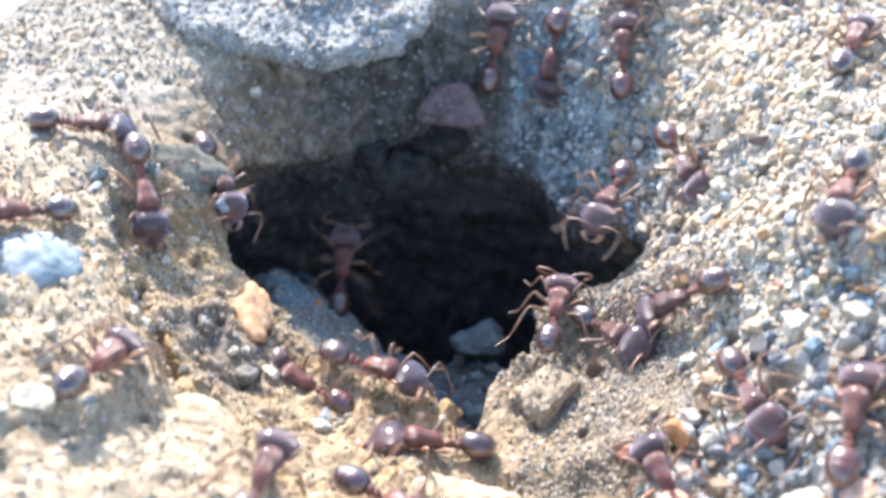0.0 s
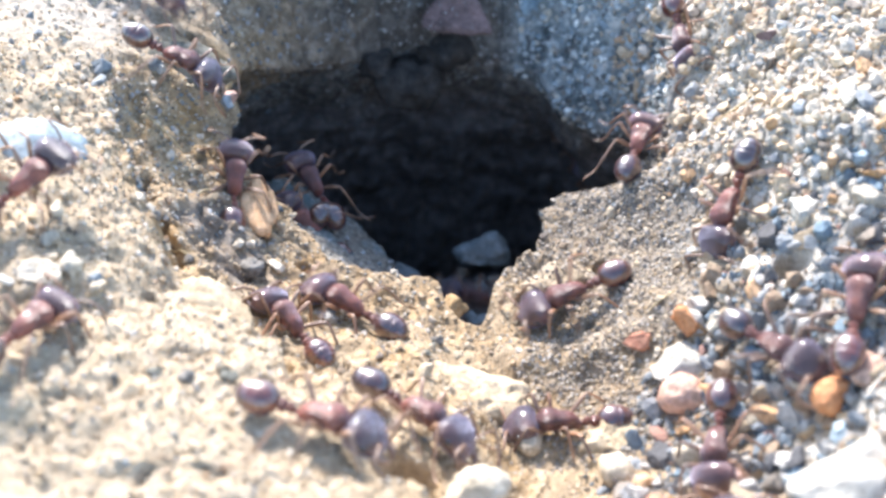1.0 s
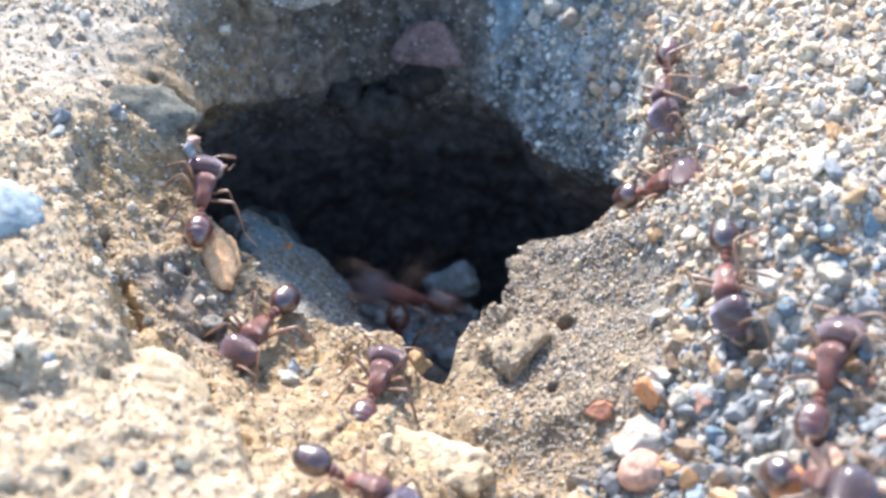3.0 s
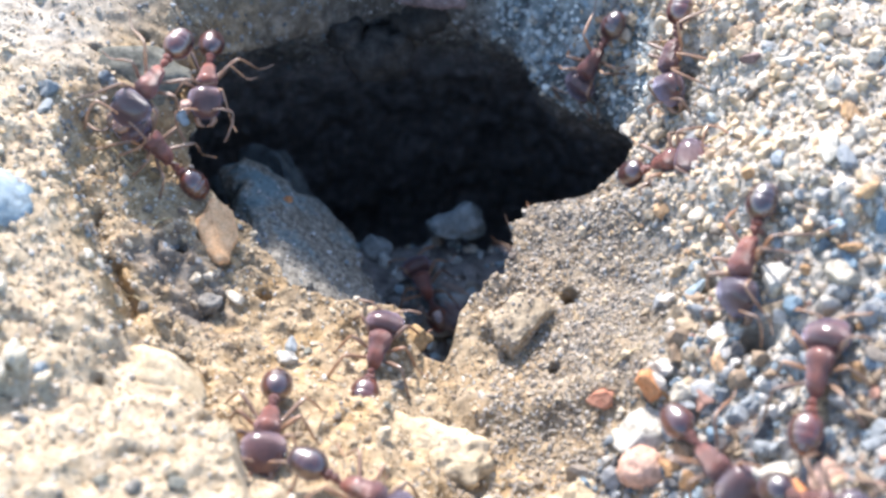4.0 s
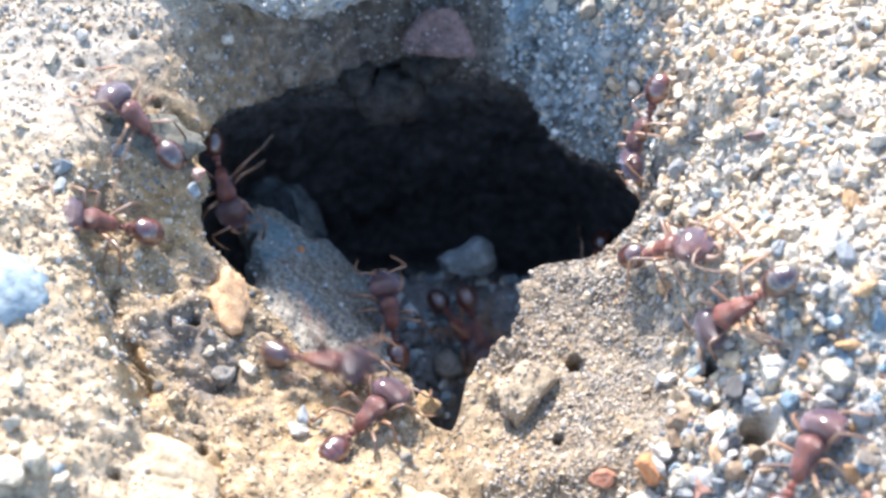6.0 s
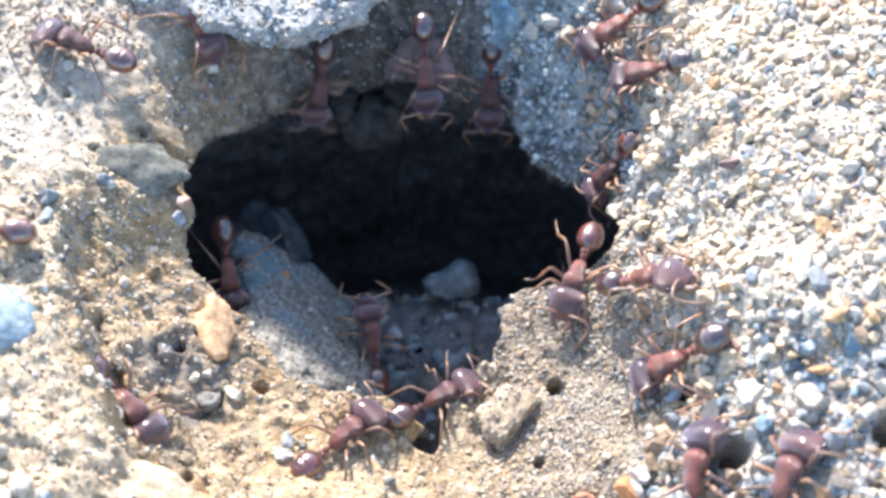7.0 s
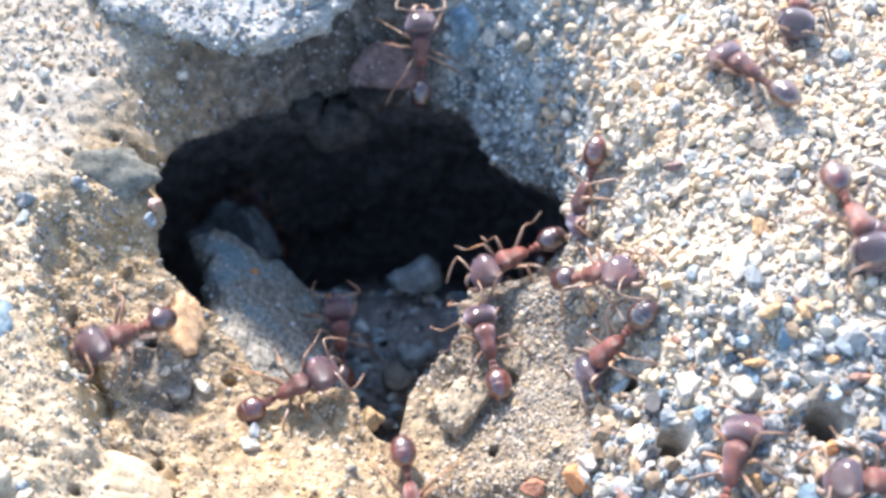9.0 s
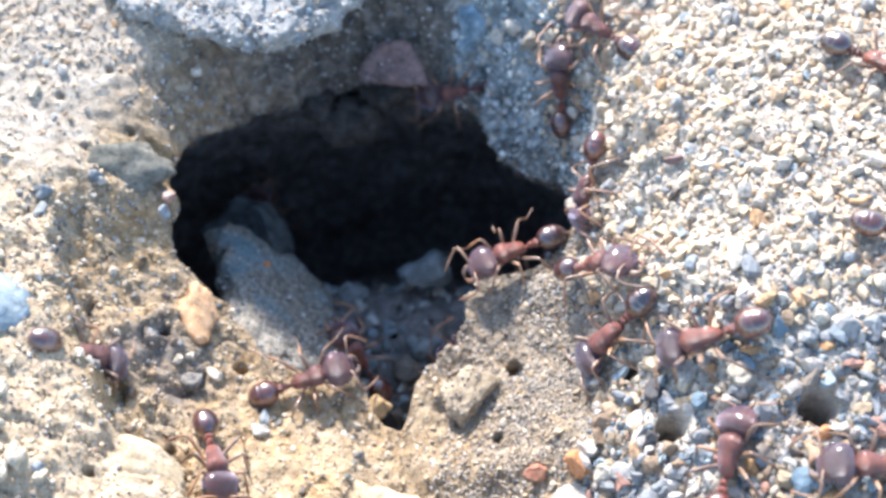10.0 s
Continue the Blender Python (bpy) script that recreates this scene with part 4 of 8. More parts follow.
def tube(points, radii, seg=7):
    """A jointed limb through points."""
    v, f = [], []
    pts = [Vector(p) for p in points]
    for k, p in enumerate(pts):
        way = (pts[min(k + 1, len(pts) - 1)] - pts[max(k - 1, 0)]).normalized()
        side = way.cross(Vector((0.2, 0.1, 1))).normalized()
        up = side.cross(way)
        for j in range(seg):
            a = 2 * math.pi * j / seg
            v.append((p + (side * math.cos(a) + up * math.sin(a)) * radii[k])[:])
    for k in range(len(pts) - 1):
        for j in range(seg):
            f.append((k * seg + j, k * seg + (j + 1) % seg, (k + 1) * seg + (j + 1) % seg, (k + 1) * seg + j))
    return np.array(v), np.array(f)


def loose_pebbles():
    """Larger pebbles that lie singly on the gravel slope and round about."""
    rng = np.random.default_rng(77)
    base, f = ball(3)
    forms = {}
    for mat in (PALE_STONE, BLUE_STONE, TAN_STONE):
        forms[mat.name] = [mesh_from("pebble", lumpy(base, 300 + k, 0.2, 0.8, 12) * MM / 2, f, mat, False) for k in range(5)]
    made = 0
    while made < 150:
        x, y = rng.uniform(-34, 36), rng.uniform(-18, 36)
        if float(right_side(np.array([x]), np.array([y]))[0]) < rng.random() and not (x < -19 and rng.random() < 0.4):
            continue
        if not np.all(clear_of_pits(x, y)) or np.hypot(x - CX, y - CY) < 21 and x < 14:
            continue
        s = 0.8 + 1.0 * rng.random() ** 2.0
        mat = (PALE_STONE, TAN_STONE, BLUE_STONE, TAN_STONE)[rng.integers(0, 4)]
        ob = new("pebble", forms[mat.name][rng.integers(0, 5)])
        ob.matrix_basis = mm(x, y, float(ground(x, y)[0]) + 0.22 * s, *rng.uniform(-25, 25, 2), rng.uniform(0, 360)) @ Matrix.Diagonal((s, s * rng.uniform(0.65, 0.95), s * rng.uniform(0.5, 0.8), 1))
        word = {"pale_quartz": "off-white angular pebble lying on the gravel", "blue_grey_stone": "blue-grey pebble lying on the gravel", "tan_sandstone": "tan pebble lying on the gravel"}[mat.name]
        tagged(ob, word, "pebble", group="loose pebbles round the hole")
        made += 1


loose_pebbles()


def crust_stones():
    """Small single stones stuck on the soil crust round the near side."""
    rng = np.random.default_rng(78)
    base, f = ball(3)
    forms = [mesh_from("grit_stone", lumpy(base, 400 + k, 0.22, 0.8, 10) * MM / 2, f, (CLOD, TAN_STONE, DARK_CLOD, CLOD, TAN_STONE, GREEN_CLOD)[k], False) for k in range(6)]
    made = 0
    while made < 64:
        x, y = rng.uniform(-30, 14), rng.uniform(-20, 12)
        r = np.hypot(x - CX, y - CY)
        if r < 17.5 or not np.all(clear_of_pits(x, y)) or float(right_side(np.array([x]), np.array([y]))[0]) > 0.5:
            continue
        s = 0.6 + 0.9 * rng.random() ** 2.5
        k = int(rng.integers(0, 6))
        ob = new("grit_stone", forms[k])
        ob.matrix_basis = mm(x, y, float(ground(x, y)[0]) + 0.12 * s, *rng.uniform(-25, 25, 2), rng.uniform(0, 360)) @ Matrix.Diagonal((s, s * rng.uniform(0.65, 0.95), s * rng.uniform(0.5, 0.8), 1))
        tagged(ob, ("tan soil crumb", "cream tan grit stone", "dark soil crumb", "tan soil crumb", "cream tan grit stone", "grey-green soil crumb")[k] + " stuck on the crust", "grit", group="grit stones on the crust")
        made += 1


crust_stones()


def straw(points, label):
    v, f = tube(points, [0.05] + [0.07] * (len(points) - 2) + [0.04], 6)
    ob = new("straw", mesh_from("straw", v * MM, f, STRAW))
    return tagged(ob, label, "straw")


for _x, _y, _l, _a in ((-20.5, 1.2, 2.4, -35), (-22.5, 12.0, 3.0, -28), (-19.0, 7.4, 1.8, 60), (18.5, 11.0, 3.2, 10), (12.4, -3.0, 1.8, 20)):
    _c, _s = math.cos(radians(_a)) * _l / 2, math.sin(radians(_a)) * _l / 2
    straw([(_x + _c * u, _y + _s * u, float(ground(_x + _c * u, _y + _s * u)[0]) + 0.28 + 0.1 * (1 - u * u)) for u in (-1, -0.5, 0, 0.5, 1)], "thin dry straw fibre lying on the soil")


# ---- the ants ----
def loft(rings, seg=18, square=2.0):
    """A closed body along x from rings (x, z of the middle, half width, half height)."""
    th = np.arange(seg) * 2 * np.pi / seg
    c, s = (np.sign(w) * np.abs(w) ** (2 / square) for w in (np.cos(th), np.sin(th)))
    v = [np.stack([0 * th + x, c * ry, z + s * rz], -1) for x, z, ry, rz in rings]
    v = np.concatenate(v)
    n = len(rings)
    a = np.arange(n * seg).reshape(n, seg)
    b = np.roll(a, -1, axis=1)
    f = np.stack([a[:-1], b[:-1], b[1:], a[1:]], -1).reshape(-1, 4)
    return v, f


def egg(x0, x1, z, ry, rz, n=14, blunt=2.0, tilt=0.0):
    out = []
    for k in range(n):
        u = -math.cos(math.pi * (0.02 + 0.96 * k / (n - 1)))
        r = max(1 - abs(u) ** blunt, 0.0) ** 0.5
        out.append((x0 + (x1 - x0) * (u + 1) / 2, z + tilt * u, ry * r, rz * r))
    return out


def joined(*pieces):
    vs, fs, n = [], [], 0
    for v, f in pieces:
        vs.append(v)
        fs.append(f + n)
        n += len(v)
    return np.concatenate(vs), np.concatenate(fs)


def part(name, vf, material, parent, at=(0, 0, 0), turn=(0, 0, 0), label=""):
    v, f = vf
    ob = new(name, mesh_from(name, v * MM, f, material))
    ob.parent = parent
    ob.matrix_basis = mm(*at, *turn)
    return tagged(ob, label)


def thigh_points(side, reach, fore):
    """From the hip at the origin up to the knee."""
    return [(0, 0, 0.06), (fore * 0.03, side * 0.14, -0.12), (fore * 0.08, side * 0.30, -0.10), (fore * 0.16, side * reach * 0.22, 0.22), (fore * 0.28, side * reach * 0.36, 0.62), (fore * 0.36, side * reach * 0.46, 0.86), (fore * 0.39, side * reach * 0.49, 0.88)]


def shin_points(side, reach, fore):
    """From the knee down to the ankle."""
    return [(fore * 0.375, side * reach * 0.48, 0.90), (fore * 0.41, side * reach * 0.51, 0.80), (fore * 0.52, side * reach * 0.60, 0.34), (fore * 0.64, side * reach * 0.70, -0.28), (fore * 0.71, side * reach * 0.76, -0.66), (fore * 0.72, side * reach * 0.77, -0.70)]


def foot_points(side, reach, fore):
    """From the ankle to the claws on the ground, 1.15 below the hip."""
    return [(fore * 0.715, side * reach * 0.765, -0.66), (fore * 0.78, side * reach * 0.82, -0.95), (fore * 0.88, side * reach * 0.90, -1.08), (fore * 1.02, side * reach * 1.02, -1.13), (fore * 1.10, side * reach * 1.08, -1.15)]


HIPS = [("front", 0.72, 2.25, 2.2), ("middle", 0.12, 2.75, -0.35), ("hind", -0.40, 2.95, -2.9)]


def build_ant():
    root = new("ant")
    root.empty_display_size = 0.002
    part("thorax", loft([(-1.36, 1.06, 0.03, 0.03), (-1.34, 1.06, 0.16, 0.16), (-1.22, 1.12, 0.34, 0.33), (-1.00, 1.26, 0.43, 0.45), (-0.70, 1.36, 0.48, 0.51), (-0.40, 1.40, 0.52, 0.53), (-0.18, 1.41, 0.55, 0.53), (-0.02, 1.43, 0.58, 0.55),
                         (0.22, 1.47, 0.66, 0.60), (0.50, 1.49, 0.72, 0.63), (0.76, 1.47, 0.70, 0.60), (0.97, 1.42, 0.58, 0.50), (1.13, 1.36, 0.38, 0.34), (1.34, 1.34, 0.24, 0.22), (1.38, 1.34, 0.03, 0.03)], 24, 2.2), BODY, root)
    part("petiole", joined(loft([(-1.92, 1.14, 0.02, 0.02), (-1.90, 1.14, 0.13, 0.13), (-1.80, 1.20, 0.22, 0.27), (-1.66, 1.22, 0.24, 0.34), (-1.52, 1.16, 0.17, 0.22), (-1.36, 1.08, 0.11, 0.12), (-1.20, 1.06, 0.12, 0.13)], 14),
                           loft(egg(-2.34, -1.84, 1.17, 0.34, 0.36, 9))), BODY, root)
    rings = []
    for x, z, ry, rz in egg(-4.42, -2.20, 1.22, 0.87, 0.80, 44, 2.05, 0.06):
        crease = sum(math.exp(-((x - c) / 0.035) ** 2) for c in (-3.42, -3.86, -4.16))
        bulge = 0.03 * (x > -3.42) * math.sin(math.pi * min(1, max(0, (x + 3.42) / 1.2)))
        rings.append((x, z, ry * (1 - 0.06 * crease + bulge), rz * (1 - 0.06 * crease + bulge)))
    part("gaster", loft(rings, 28), GASTER, root, label="glossy orange-brown to black gaster")
    head = part("head", loft([(-0.14, 0.07, 0.03, 0.02), (-0.13, 0.07, 0.52, 0.26), (-0.06, 0.07, 0.80, 0.48), (0.10, 0.08, 1.02, 0.66), (0.38, 0.09, 1.17, 0.77), (0.72, 0.07, 1.20, 0.79), (1.08, 0.02, 1.14, 0.72), (1.40, -0.05, 1.00, 0.62),
                              (1.66, -0.12, 0.83, 0.50), (1.84, -0.18, 0.62, 0.36), (1.98, -0.21, 0.38, 0.20), (2.00, -0.21, 0.03, 0.02)], 32, 2.3), HEAD, root, (1.22, 0, 1.38), (0, 20, 0), "broad satin purple-brown head")
    for side in (1, -1):
        part("mandible", tube([(1.70, side * 0.46, -0.26), (2.02, side * 0.56, -0.34), (2.30, side * 0.40, -0.40), (2.44, side * 0.06, -0.42)], [0.22, 0.24, 0.18, 0.05], 8), LIMB, head)
        part("eye", loft(egg(0.84, 1.24, 0.20, 0.11, 0.18, 7)), EYE, head, (0, side * 1.11, 0))
        part("antenna", tube([(1.58, side * 0.40, 0.32), (1.62, side * 0.68, 0.56), (1.68, side * 1.20, 0.72), (1.78, side * 1.74, 0.66), (1.90, side * 1.88, 0.55), (2.40, side * 1.84, 0.22), (3.05, side * 1.54, -0.24), (3.45, side * 1.30, -0.46), (3.52, side * 1.26, -0.49)],
                             [0.085, 0.07, 0.07, 0.085, 0.07, 0.08, 0.095, 0.10, 0.03]), LIMB, head)
        for name, x, reach, fore in HIPS:
            leg = part("leg", tube(thigh_points(side, reach, fore), [0.20, 0.16, 0.10, 0.12, 0.13, 0.095, 0.05], 9), LIMB, root, (x, side * 0.30, 1.10))
            part("shin", tube(shin_points(side, reach, fore), [0.05, 0.075, 0.09, 0.095, 0.07, 0.04], 8), LIMB, leg)
            part("foot", tube(foot_points(side, reach, fore), [0.04, 0.052, 0.046, 0.042, 0.03], 7), LIMB, leg)
    return tagged(root, "red-brown harvester ant with a shiny dark gaster", "ant", group="ants round the nest hole")


ANT = build_ant()
ANTS = [ANT] + [copy_thing(ANT, mm(0, 34, -12)) for _ in range(53 - 1)]


# ---- how the ants go ----
def spare_ant(k, size):
    """The k-th ant, of the given size."""
    ANTS[k].scale = (size, size, size)
    return ANTS[k]


def stride(ant, spans):
    """Swing the legs in two sets of three while the ant goes, and let them rest between."""
    legs = [c for c in ant.children if c.name.split(".")[0] == "leg"]
    for k, leg in enumerate(legs):
        base = leg.matrix_basis.copy()
        rows, sign = [(0.0, base)], (1 if k in (0, 2, 4) else -1)
        side = 1 if k < 3 else -1
        for a, b in spans:
            t, up = max(a, 0.04), 1
            while t < min(b, 9.9):
                if t > rows[-1][0] + 0.03:
                    turn = 15 * up * sign * side
                    rows.append((t, base @ pose(0, 0, 0, 7 * side * max(up * sign, 0), 0, turn)))
                t, up = t + 0.1, -up
            if min(b, 9.95) > rows[-1][0] + 0.03:
                rows.append((min(b, 9.95), base))
        rows.append((10.0, base))
        walk(leg, rows)


def motions():
    ant = spare_ant(0, 1.15)
    walk(ant, [
        (0.000, mm(-12.82, -12.86, 9.28, 13.9, 6.7, 75.3)),
        (0.100, mm(-12.25, -10.12, 6.40, 0.4, 49.2, 59.3)),
        (0.200, mm(-11.96, -7.48, 3.49, -2.5, 18.8, 42.1)),
        (0.333, mm(-12.24, -4.87, 2.64, 2.5, 29.1, 62.9)),
        (0.500, mm(-12.69, -2.69, 1.51, 16.1, 12.4, 81.9)),
        (0.700, mm(-12.69, -2.50, 1.53, 17.8, 9.3, 91.3)),
        (1.000, mm(-13.06, -4.10, 2.34, 23.0, -3.2, 127.9)),
        (1.200, mm(-12.04, -2.14, 1.35, 13.5, 10.9, 85.6)),
        (1.333, mm(-8.78, -1.81, 0.77, -3.0, 20.7, 62.8)),
        (1.500, mm(-5.52, -1.54, -0.02, -0.2, 6.1, 41.7)),
        (1.700, mm(-2.93, -0.04, -0.23, 1.9, -5.7, 53.3)),
        (2.000, mm(-3.62, 0.10, -0.19, 1.6, -3.0, 60.3)),
        (3.300, mm(-4.11, -1.77, 0.08, 4.9, 8.3, 76.6)),
        (3.500, mm(-4.10, -0.25, -0.22, 3.4, 1.7, 70.8)),
        (4.000, mm(-4.10, -0.40, -0.18, 3.4, 2.4, 77.9)),
        (4.500, mm(-4.14, -0.66, -0.02, 3.3, 4.5, 75.7)),
        (5.000, mm(-4.15, -0.82, 0.04, 2.7, 6.3, 69.9)),
        (5.500, mm(-4.41, -0.71, -0.08, 0.8, 5.6, 62.1)),
        (6.800, mm(-6.29, 1.36, -0.16, 6.1, 0.0, 38.5)),
        (7.000, mm(-5.78, 0.68, -0.36, 2.5, 1.6, 43.9)),
        (7.500, mm(-5.27, 0.84, -0.27, 2.9, 0.3, 40.5)),
        (8.000, mm(-5.49, 1.76, -0.14, 9.3, -5.3, 38.6)),
        (8.500, mm(-5.69, 3.92, 0.02, 22.4, -9.3, 20.4)),
        (9.000, mm(-6.89, 4.12, 0.19, 21.4, -15.7, 23.7)),
        (9.500, mm(-6.66, 3.88, 0.16, 21.5, -10.1, 15.1)),
        (10.000, mm(-6.48, 3.81, 0.12, 20.7, -9.9, 16.6)),
    ])
    stride(ant, [(0.00, 0.50), (0.70, 1.70), (3.30, 3.50)])
    ant = spare_ant(1, 1.12)
    walk(ant, [
        (0.000, mm(17.89, 18.13, 8.41, 57.0, 6.5, -70.2)),
        (0.200, mm(17.90, 19.71, 8.91, 65.1, -11.9, -83.2)),
        (0.500, mm(17.26, 23.83, 7.88, 62.2, 17.5, -86.7)),
        (0.700, mm(17.40, 23.76, 8.11, 59.7, 15.8, -84.1)),
        (1.000, mm(17.87, 22.57, 7.86, 61.0, 13.6, -82.8)),
        (1.500, mm(18.30, 21.75, 9.05, 61.8, 18.1, -91.0)),
        (2.000, mm(18.28, 20.18, 10.18, 63.8, 13.0, -95.6)),
        (3.500, mm(17.94, 18.62, 10.05, 65.6, 13.3, -101.4)),
        (4.000, mm(17.92, 18.93, 9.37, 58.6, 26.2, -100.6)),
        (4.500, mm(17.78, 18.69, 9.03, 52.0, 33.2, -101.3)),
        (5.000, mm(17.19, 18.31, 8.25, 51.6, 48.8, -109.4)),
        (5.500, mm(17.65, 18.53, 8.58, 51.9, 33.0, -95.8)),
        (5.933, mm(16.12, 20.67, 5.93, 61.4, 42.6, -113.9)),
        (6.367, mm(15.57, 22.43, 3.11, 59.1, 60.3, -114.0)),
        (6.800, mm(14.80, 24.53, 0.28, -1.5, 63.7, -150.1)),
        (7.000, mm(15.35, 23.49, 0.87, 0.1, 64.1, -159.3)),
        (7.267, mm(15.70, 21.62, 2.83, 34.6, 73.2, -144.7)),
        (7.500, mm(16.26, 19.79, 4.75, 31.6, 71.9, -145.5)),
        (8.000, mm(16.71, 17.53, 6.68, 59.0, 56.5, -109.2)),
        (8.500, mm(16.74, 17.37, 6.56, 60.6, 52.6, -107.5)),
        (9.000, mm(16.66, 17.28, 6.23, 63.7, 41.1, -105.3)),
        (9.500, mm(16.40, 17.33, 5.45, 62.1, 18.2, -104.4)),
        (10.000, mm(16.50, 17.32, 6.09, 65.7, 30.8, -103.1)),
    ])
    stride(ant, [(0.00, 0.50), (5.50, 8.00)])
    ant = spare_ant(2, 1.12)
    walk(ant, [
        (0.000, mm(6.95, 10.04, 0.80, 0.0, -0.0, 76.8)),
        (0.200, mm(7.42, 9.41, 0.80, 0.0, -0.0, 73.8)),
        (0.500, mm(8.84, 12.17, 0.80, 0.0, -0.0, 81.2)),
        (0.700, mm(10.68, 10.65, 3.00, 0.0, -0.0, 72.4)),
        (1.000, mm(12.92, 14.87, 3.00, 0.0, -0.0, 70.2)),
        (1.100, mm(14.71, 17.13, 2.50, -21.2, -12.4, 42.0)),
        (1.200, mm(15.85, 19.60, 1.66, 22.8, -76.2, -10.5)),
        (1.500, mm(16.46, 17.20, 3.70, 2.0, -59.4, 12.3)),
        (1.700, mm(16.66, 13.56, 6.36, -0.3, -44.8, 11.9)),
        (2.000, mm(17.45, 12.25, 7.55, 32.9, -43.5, -39.2)),
        (3.500, mm(17.06, 11.18, 7.07, 25.9, -47.2, -33.4)),
        (4.000, mm(16.99, 10.76, 7.02, 22.7, -48.1, -33.3)),
        (4.500, mm(16.26, 7.92, 9.21, 2.8, -49.6, -31.3)),
        (5.000, mm(16.12, 7.77, 9.22, 1.4, -49.7, -32.3)),
        (5.500, mm(16.28, 7.75, 9.39, -1.7, -48.0, -24.2)),
        (6.800, mm(15.89, 8.04, 9.03, 4.6, -50.8, -38.0)),
        (7.000, mm(16.21, 7.76, 9.14, 5.3, -46.9, -29.1)),
        (7.500, mm(16.11, 7.77, 9.17, 0.3, -47.8, -24.6)),
        (8.000, mm(16.19, 7.80, 9.31, 2.1, -48.4, -30.0)),
        (8.500, mm(16.33, 7.67, 9.37, 3.7, -47.2, -28.3)),
        (9.000, mm(16.35, 7.74, 9.34, 5.4, -47.0, -29.9)),
        (9.500, mm(16.12, 7.76, 9.13, 5.6, -47.5, -30.4)),
        (10.000, mm(16.30, 7.71, 9.44, 2.6, -48.3, -30.2)),
    ])
    stride(ant, [(0.20, 2.00), (4.00, 4.50)])
    ant = spare_ant(3, 1.15)
    walk(ant, [
        (0.000, mm(11.24, 18.36, 4.00, 0.0, -0.0, -114.3)),
        (0.200, mm(13.12, 13.80, 4.00, 0.0, -0.0, -100.7)),
        (0.500, mm(11.67, 10.71, 2.00, 0.0, -0.0, -123.9)),
        (0.700, mm(10.38, 7.24, 2.00, 0.0, -0.0, -134.4)),
        (0.867, mm(8.66, 3.80, 0.62, 14.6, 12.2, -147.4)),
        (1.000, mm(6.70, 0.64, 0.60, -6.1, 17.0, -162.9)),
        (1.100, mm(4.12, 2.19, -0.21, -1.5, -5.1, -171.9)),
        (1.200, mm(1.72, 3.59, 0.10, -15.1, -31.0, 178.2)),
        (1.300, mm(2.52, 4.07, -2.07, -15.2, -57.4, 163.0)),
        (1.400, mm(-3.67, 11.45, -8.60, 9.5, -35.1, 129.1)),
        (1.500, mm(-4.51, 12.16, -8.04, 9.8, -30.2, 107.1)),
        (1.567, mm(-5.88, 21.14, -16.28, 0.2, -10.3, 127.6)),
        (1.600, mm(-5.18, 23.99, -18.82, -54.1, -31.0, 165.0)),
        (1.633, mm(-4.47, 26.84, -21.36, 70.1, -167.1, 24.3)),
        (1.700, mm(-6.31, 37.10, -26.01, -37.8, -16.7, 166.5)),
        (1.733, mm(-5.45, 32.14, -24.26, -76.1, -15.9, -174.1)),
        (1.767, mm(-4.59, 27.19, -22.52, 68.5, -175.9, 20.5)),
        (1.800, mm(-4.80, 25.39, -20.16, -52.1, -2.0, -159.3)),
        (1.867, mm(-5.01, 23.60, -17.81, 7.3, -1.2, -157.4)),
        (1.933, mm(-5.65, 16.37, -9.55, -27.4, 14.0, -141.4)),
        (2.000, mm(-5.80, 12.03, -7.81, -27.5, 13.5, -122.1)),
        (2.433, mm(-3.42, 12.79, -10.92, 9.9, 23.5, -105.2)),
        (2.867, mm(-2.96, 11.70, -12.10, 27.3, 19.9, -85.2)),
        (3.300, mm(0.93, 14.82, -16.65, 9.3, 1.8, -78.2)),
        (3.367, mm(-2.03, 9.71, -10.44, 5.3, 23.8, -55.6)),
        (3.433, mm(4.10, 4.32, -4.46, 36.3, 37.7, -7.2)),
        (3.500, mm(5.30, 0.84, -0.04, 11.8, -7.4, -13.5)),
        (3.600, mm(8.94, -1.45, 1.34, 9.4, -35.5, -30.8)),
        (3.700, mm(11.56, -3.03, 3.92, 20.3, -31.8, -45.3)),
        (3.800, mm(13.62, -6.06, 4.80, 41.4, -11.0, -58.4)),
        (3.900, mm(15.39, -9.02, 5.76, 40.9, -12.9, -63.9)),
        (4.000, mm(17.28, -12.48, 7.21, 38.8, -12.5, -61.1)),
        (4.200, mm(19.77, -15.05, 8.71, 44.8, -15.6, -60.8)),
        (4.333, mm(20.99, -18.93, 11.03, 45.6, -31.2, -80.1)),
        (4.500, mm(22.40, -23.23, 12.12, 30.8, -15.2, -65.2)),
        (10.000, mm(22.40, -23.23, 12.12, 30.8, -15.2, -65.2)),
    ])
    stride(ant, [(0.00, 2.43), (2.87, 4.50)])
    ant = spare_ant(4, 1.12)
